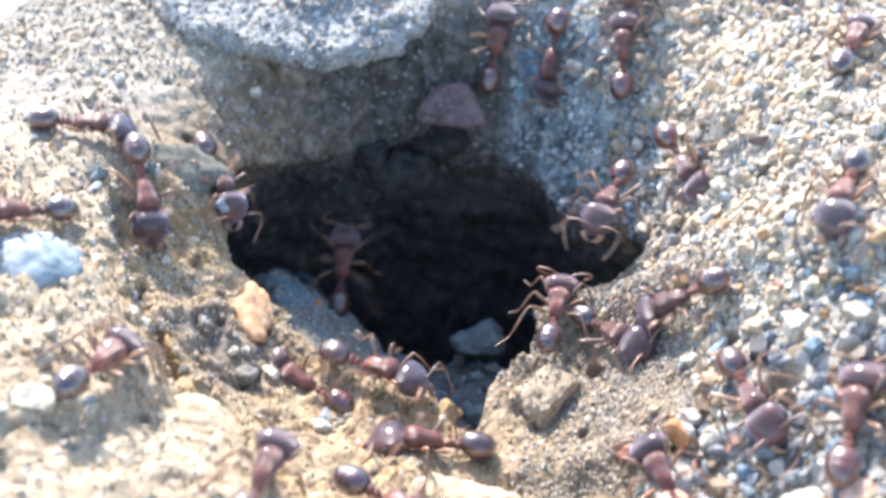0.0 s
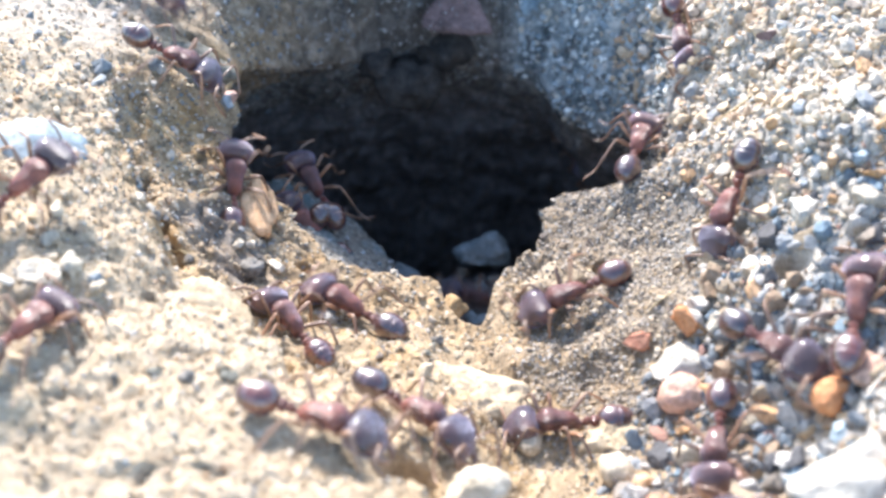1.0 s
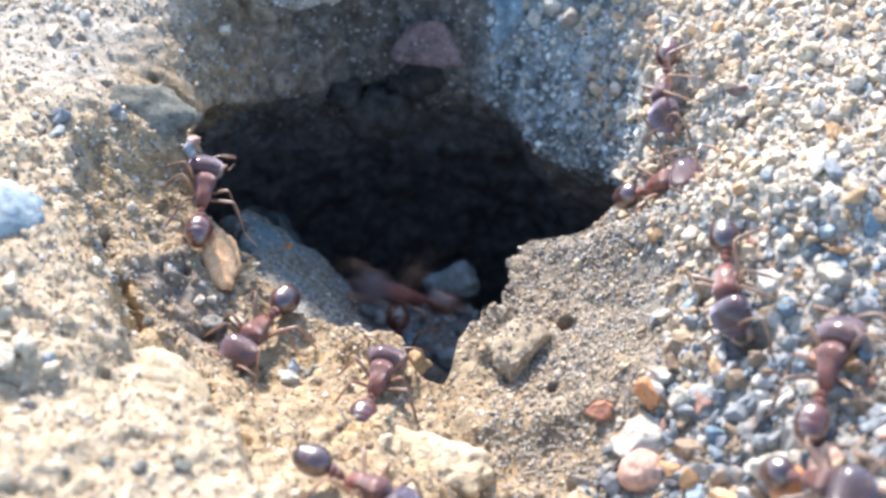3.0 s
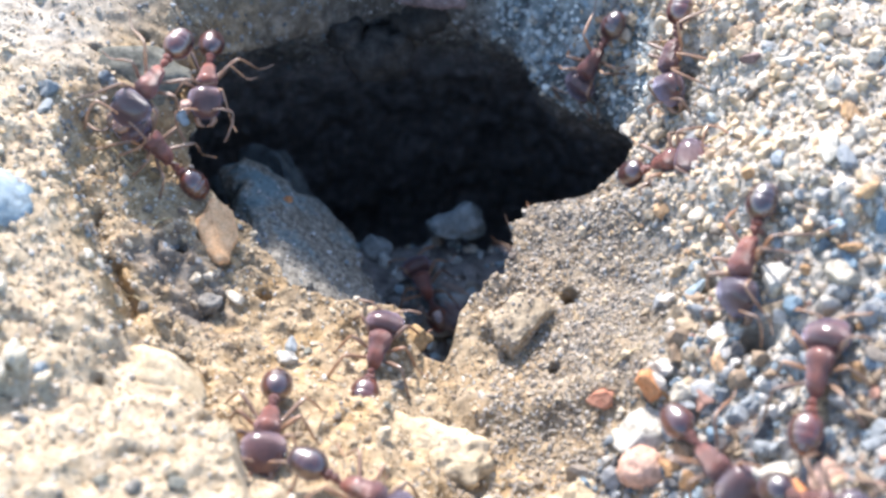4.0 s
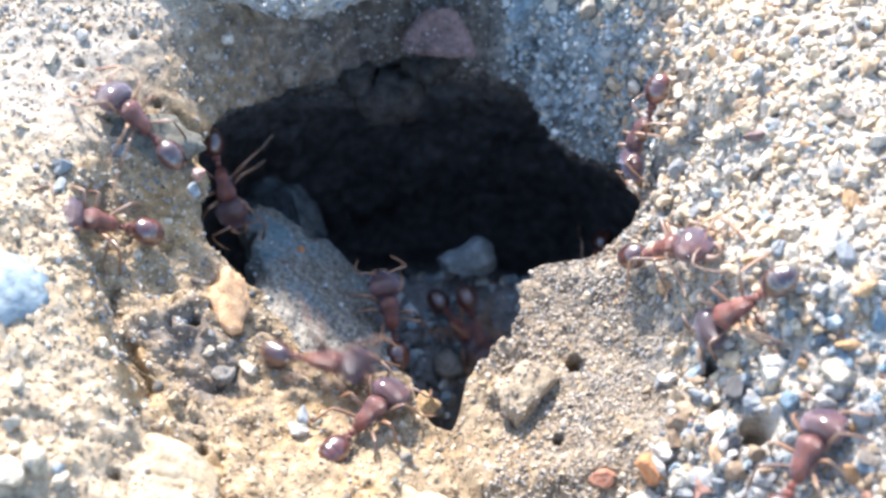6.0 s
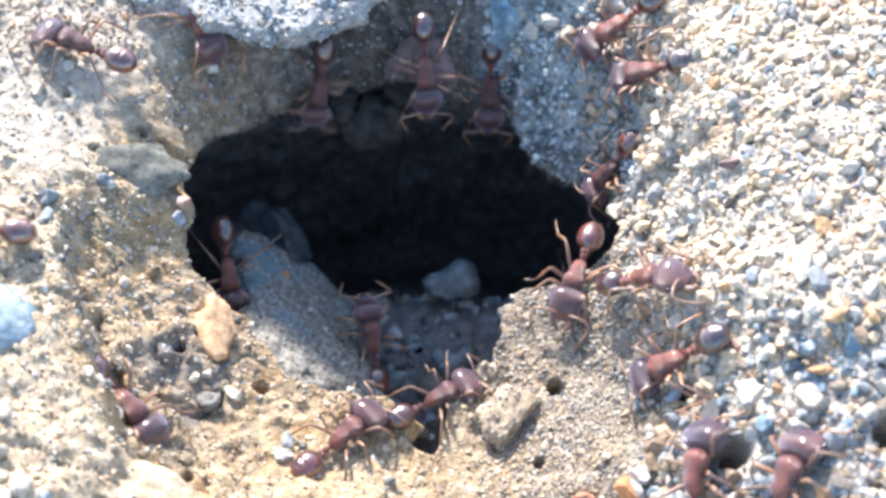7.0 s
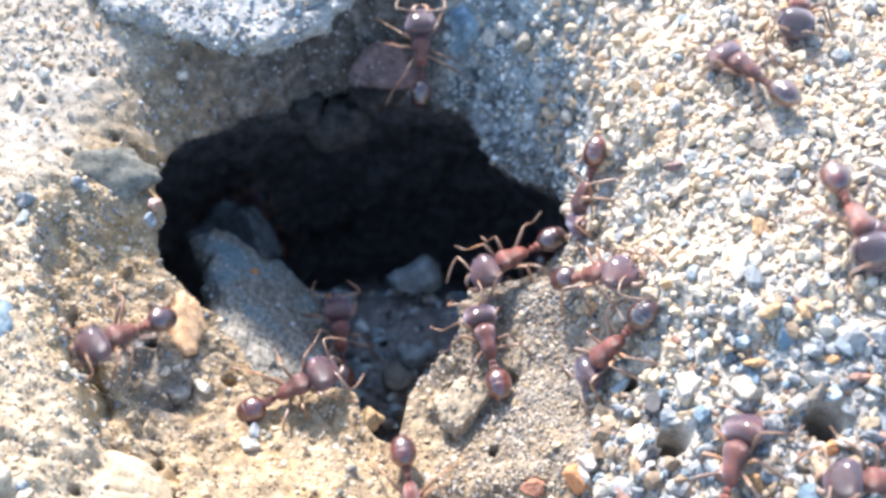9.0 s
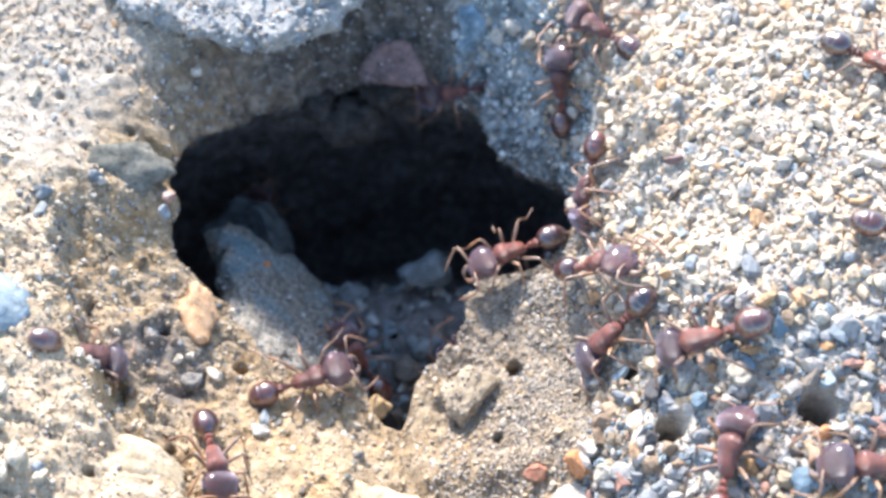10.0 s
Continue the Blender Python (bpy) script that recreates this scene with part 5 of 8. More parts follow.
    walk(ant, [
        (0.000, mm(-34.98, 0.19, 14.06, -2.9, 6.8, 5.4)),
        (4.200, mm(-34.98, 0.19, 14.06, -2.9, 6.8, 5.4)),
        (4.467, mm(-31.37, 1.68, 16.01, -9.9, -33.2, 5.3)),
        (4.700, mm(-27.06, 2.76, 15.95, 6.7, -11.3, -5.1)),
        (4.867, mm(-27.33, 4.96, 12.33, -4.2, 7.4, 5.1)),
        (5.000, mm(-27.08, 8.35, 11.29, 6.7, 11.4, 16.4)),
        (5.500, mm(-26.40, 9.33, 11.64, 6.0, 19.5, 28.2)),
        (5.700, mm(-25.55, 11.18, 8.95, 25.5, 35.4, 28.3)),
        (5.767, mm(-21.39, 10.19, 6.28, 13.9, 30.1, 21.3)),
        (5.833, mm(-16.25, 9.10, 4.14, 9.7, 27.1, 15.1)),
        (5.900, mm(-12.24, 8.10, 0.92, 26.1, 3.9, -0.6)),
        (6.000, mm(-8.29, 4.89, 0.33, 30.5, -4.0, -9.4)),
        (6.067, mm(-3.11, 3.69, -1.15, 35.9, 3.0, -8.5)),
        (6.133, mm(3.19, 4.10, -3.69, 44.7, 35.4, 18.2)),
        (6.200, mm(6.53, 4.01, -6.80, -0.0, -0.0, -12.8)),
        (6.800, mm(6.53, 4.01, -6.80, 0.0, -0.0, 0.0)),
        (10.000, mm(6.53, 4.01, -6.80, 0.0, -0.0, 0.0)),
    ])
    stride(ant, [(4.20, 5.00), (5.50, 6.20)])
    ant = spare_ant(5, 1.15)
    walk(ant, [
        (0.000, mm(-36.45, -0.23, 14.34, -1.5, 9.4, -0.7)),
        (6.200, mm(-36.45, -0.23, 14.34, -1.5, 9.4, -0.7)),
        (6.400, mm(-32.23, -0.06, 12.90, -8.5, 22.3, -1.5)),
        (6.600, mm(-27.61, -0.03, 11.48, -7.9, 14.6, 0.9)),
        (6.800, mm(-23.30, 0.42, 10.60, -6.5, 37.4, -1.5)),
        (6.900, mm(-21.68, 1.02, 7.77, -67.9, 37.8, -46.0)),
        (7.000, mm(-20.75, 0.32, 4.64, -13.4, 16.4, -45.4)),
        (7.100, mm(-18.05, -1.48, 4.64, -17.6, 26.9, -21.5)),
        (7.200, mm(-16.05, -3.23, 3.54, -9.3, 27.9, 6.5)),
        (7.333, mm(-13.16, -3.73, 2.68, -20.2, 21.7, -3.8)),
        (7.500, mm(-10.26, -4.22, 1.85, -19.3, 1.6, -7.9)),
        (7.667, mm(-6.64, -3.75, 1.44, -30.0, 5.8, 0.8)),
        (7.833, mm(-2.94, -3.74, 1.05, -16.5, 22.7, 8.1)),
        (8.000, mm(0.19, -3.71, -0.15, -9.5, 4.3, 24.3)),
        (8.100, mm(3.23, -3.28, 0.13, -17.4, -1.6, 25.7)),
        (8.200, mm(6.38, -2.97, 0.22, -15.5, -5.0, 26.3)),
        (8.500, mm(9.05, -0.62, 1.03, -25.1, -12.2, 59.5)),
        (8.600, mm(8.56, 1.95, 0.57, -26.1, 1.5, 77.3)),
        (8.700, mm(7.61, 4.48, 0.50, 0.0, -0.0, 102.5)),
        (9.000, mm(7.67, 7.20, 0.50, 0.0, -0.0, 102.4)),
        (9.200, mm(4.71, 6.22, 0.50, 0.0, -0.0, 126.1)),
        (9.500, mm(4.56, 8.15, -1.00, 0.0, -0.0, 51.2)),
        (9.700, mm(4.30, 8.50, -3.00, 0.0, -20.0, 55.0)),
        (9.850, mm(4.20, 9.20, -7.00, 0.0, -40.0, 60.0)),
        (10.000, mm(4.00, 9.80, -11.00, 0.0, -40.0, 62.0)),
    ])
    stride(ant, [(6.20, 9.50)])
    ant = spare_ant(6, 1.10)
    walk(ant, [
        (0.000, mm(-27.94, 19.02, 10.55, -2.4, 6.2, -3.3)),
        (0.200, mm(-29.10, 20.65, 10.61, -0.1, 6.2, -0.2)),
        (0.500, mm(-25.42, 21.05, 9.54, 4.4, 16.7, -18.1)),
        (0.700, mm(-23.64, 20.19, 9.10, 5.1, 24.1, -12.2)),
        (1.000, mm(-21.77, 16.16, 9.34, -0.1, 23.2, -16.1)),
        (1.200, mm(-20.85, 15.30, 8.43, 20.2, 42.5, -15.1)),
        (1.333, mm(-19.66, 18.43, 6.83, 4.8, 36.5, 5.2)),
        (1.500, mm(-18.41, 21.59, 5.28, 30.4, 44.4, 28.5)),
        (1.533, mm(-18.63, 23.20, 3.85, 90.8, 45.1, 58.3)),
        (1.567, mm(-18.84, 24.82, 2.42, 139.5, 28.2, 74.2)),
        (1.633, mm(-18.64, 28.19, -0.88, 137.3, 49.8, 61.2)),
        (1.700, mm(-18.60, 31.25, -4.27, 131.0, 59.7, 65.2)),
        (1.800, mm(-18.00, 28.51, -2.78, 126.9, 35.0, 54.7)),
        (1.867, mm(-15.83, 25.08, -3.29, 89.0, 9.5, 31.1)),
        (1.900, mm(-13.65, 21.65, -3.79, 60.9, -23.6, 26.5)),
        (2.000, mm(-12.47, 20.71, -3.76, 28.8, -33.8, 49.7)),
        (2.067, mm(-10.80, 15.93, -4.84, 25.8, -10.6, 42.9)),
        (2.133, mm(-9.65, 11.49, -7.01, 28.2, 7.2, 2.4)),
        (2.233, mm(-8.89, 3.76, -4.72, 52.7, 12.1, -26.1)),
        (2.300, mm(-5.67, 0.83, -7.12, -0.0, -0.0, -71.9)),
        (10.000, mm(-5.67, 0.83, -7.12, -0.0, -0.0, -71.9)),
    ])
    stride(ant, [(0.00, 2.30)])
    ant = spare_ant(7, 1.15)
    walk(ant, [
        (0.000, mm(-23.81, 13.97, 8.44, -13.6, 30.3, -74.9)),
        (0.200, mm(-25.90, 12.33, 10.61, -29.3, 10.2, -78.2)),
        (0.300, mm(-26.82, 8.16, 11.51, -9.4, -0.8, -91.4)),
        (0.400, mm(-27.85, 3.74, 14.66, 11.6, 8.4, -109.5)),
        (0.500, mm(-28.61, -0.45, 16.60, -3.0, 7.8, -124.2)),
        (0.700, mm(-29.01, -3.63, 13.88, -7.7, 16.0, -74.2)),
        (0.867, mm(-28.59, -3.23, 14.00, 19.0, 14.7, -7.5)),
        (1.000, mm(-28.17, -2.82, 14.12, 29.2, -8.9, 52.6)),
        (1.100, mm(-29.08, 1.99, 12.90, 9.7, 1.5, 65.9)),
        (1.200, mm(-30.18, 6.66, 12.43, 15.9, 3.0, 77.5)),
        (1.333, mm(-28.52, 10.03, 12.04, 12.5, 4.7, 62.8)),
        (1.500, mm(-27.11, 13.61, 10.85, 14.1, 10.3, 48.9)),
        (1.700, mm(-23.87, 16.27, 9.62, 20.2, 10.2, 40.8)),
        (2.000, mm(-24.43, 21.13, 9.42, 18.6, -4.2, 73.0)),
        (2.200, mm(-26.18, 22.86, 10.34, 10.5, -6.6, 52.1)),
        (2.267, mm(-27.62, 26.49, 10.75, 4.4, -3.7, 59.5)),
        (2.367, mm(-28.99, 30.43, 11.00, 8.4, 4.1, 68.4)),
        (2.433, mm(-30.36, 34.36, 10.88, -1.7, 0.5, 74.5)),
        (2.533, mm(-31.94, 38.19, 11.14, -2.5, -5.7, 82.3)),
        (2.600, mm(-33.05, 41.97, 10.86, -3.2, -4.1, 89.4)),
        (2.933, mm(-33.76, 46.40, 10.99, -3.1, 1.7, 94.5)),
        (3.300, mm(-34.46, 50.83, 11.16, -9.5, -0.6, 100.0)),
        (10.000, mm(-34.46, 50.83, 11.16, -9.5, -0.6, 100.0)),
    ])
    stride(ant, [(0.00, 0.70), (1.00, 3.30)])
    ant = spare_ant(8, 1.10)
    walk(ant, [
        (0.000, mm(-31.43, 6.63, 12.56, -6.5, -19.4, -149.3)),
        (0.200, mm(-31.88, 2.91, 15.79, -63.0, -9.8, -146.7)),
        (0.333, mm(-34.87, 1.03, 14.23, -0.8, -9.5, -146.7)),
        (0.500, mm(-37.84, -0.69, 14.80, -4.0, -4.0, -146.7)),
        (0.733, mm(-41.68, -1.00, 14.62, -3.9, -2.1, -165.9)),
        (1.000, mm(-45.49, -1.35, 14.56, -1.4, 4.9, 174.5)),
        (10.000, mm(-45.49, -1.35, 14.56, -1.4, 4.9, 174.5)),
    ])
    stride(ant, [(0.00, 1.00)])
    ant = spare_ant(9, 1.10)
    walk(ant, [
        (0.000, mm(-19.15, 18.73, 5.61, -17.4, 19.7, -63.5)),
        (0.200, mm(-19.82, 20.28, 6.95, -27.1, 37.9, -55.2)),
        (0.500, mm(-21.69, 21.39, 8.44, -10.9, 29.7, -48.1)),
        (0.700, mm(-21.68, 22.08, 8.51, -7.2, 30.5, -37.6)),
        (1.000, mm(-24.94, 25.00, 10.39, -3.4, 10.0, -37.6)),
        (1.067, mm(-26.82, 29.19, 10.80, -6.7, 3.6, -31.1)),
        (1.133, mm(-28.62, 33.15, 10.81, 1.9, 3.0, -20.4)),
        (1.200, mm(-30.38, 37.29, 11.02, 5.1, -0.2, 9.3)),
        (1.300, mm(-32.42, 41.46, 11.35, -7.2, 0.1, 65.7)),
        (1.367, mm(-34.28, 45.66, 10.95, -2.4, 0.8, 94.8)),
        (1.433, mm(-36.30, 49.74, 11.04, -1.2, 1.9, 106.2)),
        (1.500, mm(-38.30, 53.89, 10.72, -4.0, -6.8, 112.0)),
        (10.000, mm(-38.30, 53.89, 10.72, -4.0, -6.8, 112.0)),
    ])
    stride(ant, [(0.00, 0.50), (0.70, 1.50)])
    ant = spare_ant(10, 1.10)
    walk(ant, [
        (0.000, mm(-10.03, 23.27, -6.21, 11.9, -33.7, 84.4)),
        (0.100, mm(-8.82, 23.27, -4.70, 9.5, -34.3, 88.8)),
        (0.200, mm(-8.95, 23.27, -4.67, 8.5, -34.6, 90.5)),
        (0.300, mm(-9.25, 23.27, -4.16, -1.3, -35.5, 107.5)),
        (0.400, mm(-10.37, 23.27, -4.34, -22.4, -28.2, 146.4)),
        (0.500, mm(-13.78, 21.37, -3.51, -47.7, -24.2, 175.8)),
        (0.700, mm(-14.10, 19.35, -3.32, -28.2, -10.6, -174.3)),
        (0.867, mm(-14.76, 15.18, -4.78, -34.8, 13.5, -165.7)),
        (1.033, mm(-13.66, 12.50, -6.45, -11.6, 31.2, -128.5)),
        (1.200, mm(-15.84, 6.77, -6.50, 0.0, -0.0, -98.7)),
        (10.000, mm(-15.84, 6.77, -6.50, 0.0, -0.0, -98.7)),
    ])
    stride(ant, [(0.00, 1.20)])
    ant = spare_ant(11, 1.15)
    walk(ant, [
        (0.000, mm(-6.05, 3.76, 0.30, -0.0, -0.0, -23.6)),
        (0.100, mm(-6.13, 4.05, 0.30, -0.0, -0.0, -80.9)),
        (0.200, mm(-6.20, 4.34, 0.30, 0.0, -0.0, -138.2)),
        (0.500, mm(-8.25, 3.33, 0.30, 0.0, -0.0, 157.7)),
        (0.567, mm(-10.03, 5.07, -1.04, -47.6, 1.8, 155.1)),
        (0.633, mm(-9.94, 11.51, -6.91, -25.4, -14.1, 168.9)),
        (0.700, mm(-11.43, 14.11, -5.70, -24.3, -13.5, 171.0)),
        (1.000, mm(-12.81, 14.79, -5.01, -17.6, -22.7, 141.8)),
        (1.200, mm(-14.93, 16.52, -4.13, -12.3, -20.2, 126.6)),
        (1.300, mm(-17.85, 11.16, -0.26, -58.0, -28.0, 140.1)),
        (1.400, mm(-18.29, 12.16, 2.03, -38.0, -19.2, 134.8)),
        (1.500, mm(-20.60, 8.63, 5.42, 13.5, -32.8, 153.5)),
        (1.700, mm(-24.60, 8.60, 8.60, 6.5, -26.5, 165.1)),
        (1.800, mm(-28.60, 8.60, 12.00, 3.2, -12.4, 178.4)),
        (1.900, mm(-33.00, 8.20, 13.20, 0.0, -4.0, 176.6)),
        (2.000, mm(-37.00, 7.80, 13.60, 0.0, 0.0, 176.0)),
        (10.000, mm(-37.00, 7.80, 13.60, 0.0, 0.0, 176.0)),
    ])
    stride(ant, [(0.20, 2.30)])
    ant = spare_ant(12, 1.20)
    walk(ant, [
        (0.000, mm(-3.46, -3.27, 0.26, 11.1, -11.1, -175.8)),
        (0.100, mm(-1.02, -5.27, 0.54, 15.9, -9.0, 161.3)),
        (0.200, mm(1.55, -6.10, -0.71, -0.4, -8.7, 144.1)),
        (0.333, mm(-0.84, -4.56, 0.33, 15.9, -1.4, 140.6)),
        (0.500, mm(-3.11, -1.83, -0.27, 3.0, -2.9, 141.2)),
        (0.700, mm(-4.65, 1.74, -0.22, -8.5, -12.7, 127.4)),
        (1.000, mm(-9.09, -0.21, 0.15, 5.4, -2.8, 145.1)),
        (1.200, mm(-13.43, -0.07, 1.52, 11.5, -16.0, 160.0)),
        (1.333, mm(-16.26, 1.85, 2.51, 13.5, -30.7, 156.8)),
        (1.500, mm(-18.55, 3.67, 4.04, 1.4, -35.5, 155.8)),
        (1.700, mm(-17.74, 3.33, 3.75, 8.2, -30.4, 144.2)),
        (2.000, mm(-17.12, -0.44, 3.38, 6.8, -35.5, 175.5)),
        (2.200, mm(-17.77, -1.23, 4.39, 5.1, -37.9, -174.5)),
        (2.733, mm(-14.78, 0.66, 1.81, -7.9, -23.4, -135.0)),
        (3.300, mm(-11.76, 2.84, 0.25, -7.6, 3.1, -105.6)),
        (3.500, mm(-12.04, 1.33, 0.53, -9.6, -9.0, -109.5)),
        (3.700, mm(-13.15, -2.85, 1.97, -16.1, -15.9, -100.5)),
        (3.867, mm(-11.89, -6.03, 3.04, -6.1, -22.5, -96.1)),
        (4.000, mm(-10.62, -9.24, 4.09, -3.5, -20.0, -92.6)),
        (4.200, mm(-10.66, -8.76, 3.87, -6.3, -19.6, -87.3)),
        (4.500, mm(-11.12, -9.85, 4.79, 4.6, -17.9, -109.6)),
        (4.667, mm(-11.62, -13.47, 7.78, -25.4, -31.5, -105.0)),
        (4.800, mm(-12.92, -17.16, 10.70, -5.1, -17.4, -113.9)),
        (5.067, mm(-14.64, -21.30, 11.96, -6.7, -9.6, -111.7)),
        (5.300, mm(-16.42, -25.68, 12.39, 2.2, -7.8, -108.8)),
        (10.000, mm(-16.42, -25.68, 12.39, 2.2, -7.8, -108.8)),
    ])
    stride(ant, [(0.00, 1.50), (1.70, 4.00), (4.50, 5.30)])
    ant = spare_ant(13, 1.10)
    walk(ant, [
        (0.000, mm(-33.73, -7.63, 14.27, 5.9, 8.0, 6.0)),
        (4.000, mm(-33.73, -7.63, 14.27, 5.9, 8.0, 6.0)),
        (4.233, mm(-30.00, -7.81, 13.73, 3.4, 12.0, 5.1)),
        (4.467, mm(-26.63, -8.24, 12.76, 3.1, 11.5, 3.9)),
        (4.700, mm(-23.09, -8.51, 11.93, 2.1, 23.2, 3.4)),
        (4.900, mm(-19.71, -9.67, 10.13, -15.3, 15.1, -7.5)),
        (5.000, mm(-18.32, -10.16, 10.05, -16.3, -2.8, -30.7)),
        (5.133, mm(-16.39, -13.25, 10.47, -19.8, 4.0, -40.6)),
        (5.267, mm(-14.45, -16.32, 10.82, -17.2, -2.6, -45.7)),
        (5.400, mm(-12.55, -19.42, 11.11, -14.5, -5.3, -52.2)),
        (5.600, mm(-12.15, -22.41, 11.51, -7.5, -1.1, -52.3)),
        (5.800, mm(-11.76, -25.41, 11.79, -7.9, -6.3, -51.1)),
        (10.000, mm(-11.76, -25.41, 11.79, -7.9, -6.3, -51.1)),
    ])
    stride(ant, [(4.00, 5.80)])
    ant = spare_ant(14, 1.20)
    walk(ant, [
        (0.000, mm(-4.55, -12.79, 5.03, -19.3, -1.5, -34.0)),
        (0.200, mm(-4.91, -12.29, 4.83, -16.1, -5.9, -49.7)),
        (0.500, mm(-4.21, -15.68, 6.22, -22.8, 0.1, -35.1)),
        (0.700, mm(-4.10, -15.22, 5.94, -23.0, -2.8, -41.4)),
        (1.000, mm(-3.97, -15.82, 6.06, -23.7, 0.7, -37.7)),
        (1.200, mm(-3.85, -15.32, 5.67, -23.7, 1.3, -35.4)),
        (1.500, mm(-3.98, -15.63, 5.98, -23.6, 2.3, -33.3)),
        (1.700, mm(-3.30, -15.50, 5.41, -22.8, -2.9, -39.8)),
        (2.000, mm(-3.90, -15.82, 6.14, -23.6, 2.9, -31.2)),
        (3.500, mm(-4.59, -14.97, 6.09, -21.4, -0.3, -30.8)),
        (10.000, mm(-4.59, -14.97, 6.09, -21.4, -0.3, -30.8)),
    ])
    stride(ant, [(0.20, 0.50)])
    ant = spare_ant(15, 1.15)
    walk(ant, [
        (0.000, mm(12.77, -8.45, 4.02, -31.2, 2.3, 104.2)),
        (0.200, mm(11.61, -8.27, 3.47, -31.9, 12.7, 114.2)),
        (0.500, mm(10.83, -8.22, 2.70, -35.7, 14.8, 110.8)),
        (0.700, mm(8.38, -7.35, -0.02, -14.1, 32.6, 160.0)),
        (0.867, mm(6.49, -8.38, -0.25, 7.6, 2.6, 174.9)),
        (1.000, mm(5.12, -10.84, -0.10, 5.1, 1.8, -177.3)),
        (1.200, mm(5.58, -11.04, -0.34, 4.9, 3.2, 175.8)),
        (1.333, mm(6.30, -13.16, 0.69, 16.0, 12.7, -163.4)),
        (1.500, mm(7.20, -15.48, 1.49, 15.9, 9.8, -150.3)),
        (1.700, mm(7.80, -18.58, 2.71, 21.3, 5.9, -151.8)),
        (1.867, mm(8.19, -20.26, 2.94, 14.0, 6.9, -140.3)),
        (2.033, mm(7.74, -26.62, 6.54, 24.6, 7.1, -126.7)),
        (2.200, mm(8.18, -30.71, 7.59, 24.4, 3.6, -117.5)),
        (10.000, mm(8.18, -30.71, 7.59, 24.4, 3.6, -117.5)),
    ])
    stride(ant, [(0.00, 0.20), (0.50, 1.00), (1.20, 2.20)])
    ant = spare_ant(16, 1.15)
    walk(ant, [
        (0.000, mm(18.50, -6.58, 8.91, 41.5, -7.6, -78.9)),
        (0.200, mm(18.23, -8.15, 8.21, 41.0, 8.4, -85.0)),
        (0.333, mm(17.19, -9.90, 7.32, 39.2, 10.2, -96.7)),
        (0.500, mm(16.22, -11.98, 6.56, 35.3, 16.4, -108.4)),
        (0.700, mm(14.74, -13.20, 5.26, 25.5, 19.3, -120.1)),
        (1.000, mm(14.37, -16.85, 4.97, 26.4, 6.2, -102.6)),
        (1.200, mm(14.92, -17.28, 5.27, 24.7, 3.1, -80.5)),
        (1.500, mm(15.49, -18.28, 5.20, 17.3, -5.4, -44.9)),
        (1.700, mm(16.04, -19.38, 5.75, 22.2, -53.3, -63.5)),
        (1.967, mm(15.58, -24.41, 8.56, 15.6, -15.8, -63.7)),
        (2.200, mm(15.93, -27.75, 8.70, 7.8, -9.1, -74.4)),
        (2.600, mm(16.30, -33.16, 9.34, 9.0, -8.1, -71.0)),
        (10.000, mm(16.30, -33.16, 9.34, 9.0, -8.1, -71.0)),
    ])
    stride(ant, [(0.00, 1.00), (1.20, 1.50), (1.70, 2.60)])
    ant = spare_ant(17, 1.20)
    walk(ant, [
        (0.000, mm(23.21, -10.12, 11.79, -23.6, -14.1, 68.9)),
        (0.200, mm(23.38, -9.88, 11.85, -22.7, -16.0, 63.8)),
        (0.500, mm(22.79, -10.48, 11.68, -24.7, -15.0, 68.0)),
        (0.700, mm(22.81, -10.73, 11.68, -25.7, -16.6, 65.1)),
        (1.000, mm(22.88, -10.97, 11.66, -28.4, -13.9, 69.9)),
        (1.500, mm(23.22, -10.21, 11.81, -24.7, -12.1, 72.9)),
        (1.700, mm(24.07, -10.47, 12.18, -25.0, -13.6, 67.3)),
        (2.000, mm(23.71, -9.88, 12.10, -24.6, -15.2, 68.5)),
        (3.500, mm(23.47, -9.52, 11.97, -23.5, -16.6, 64.4)),
        (4.000, mm(22.88, -9.09, 11.60, -26.9, -12.7, 72.2)),
        (4.500, mm(22.70, -8.32, 11.64, -29.7, -9.9, 62.4)),
        (5.000, mm(22.74, -8.18, 11.75, -29.0, -10.6, 60.7)),
        (5.500, mm(22.65, -8.35, 11.62, -29.0, -12.1, 58.0)),
        (7.000, mm(23.02, -8.20, 11.84, -29.5, -10.8, 60.8)),
        (7.500, mm(23.41, -8.12, 12.01, -30.6, -9.8, 66.2)),
        (8.000, mm(23.59, -8.25, 12.06, -31.3, -8.4, 70.5)),
        (8.500, mm(23.96, -7.96, 12.30, -32.5, -8.0, 74.5)),
        (9.000, mm(23.85, -8.16, 12.31, -32.2, -8.1, 69.3)),
        (9.500, mm(23.72, -8.26, 12.14, -31.8, -7.1, 72.9)),
        (10.000, mm(23.75, -8.56, 12.14, -30.0, -10.3, 72.8)),
    ])
    stride(ant, [])
    ant = spare_ant(18, 1.18)
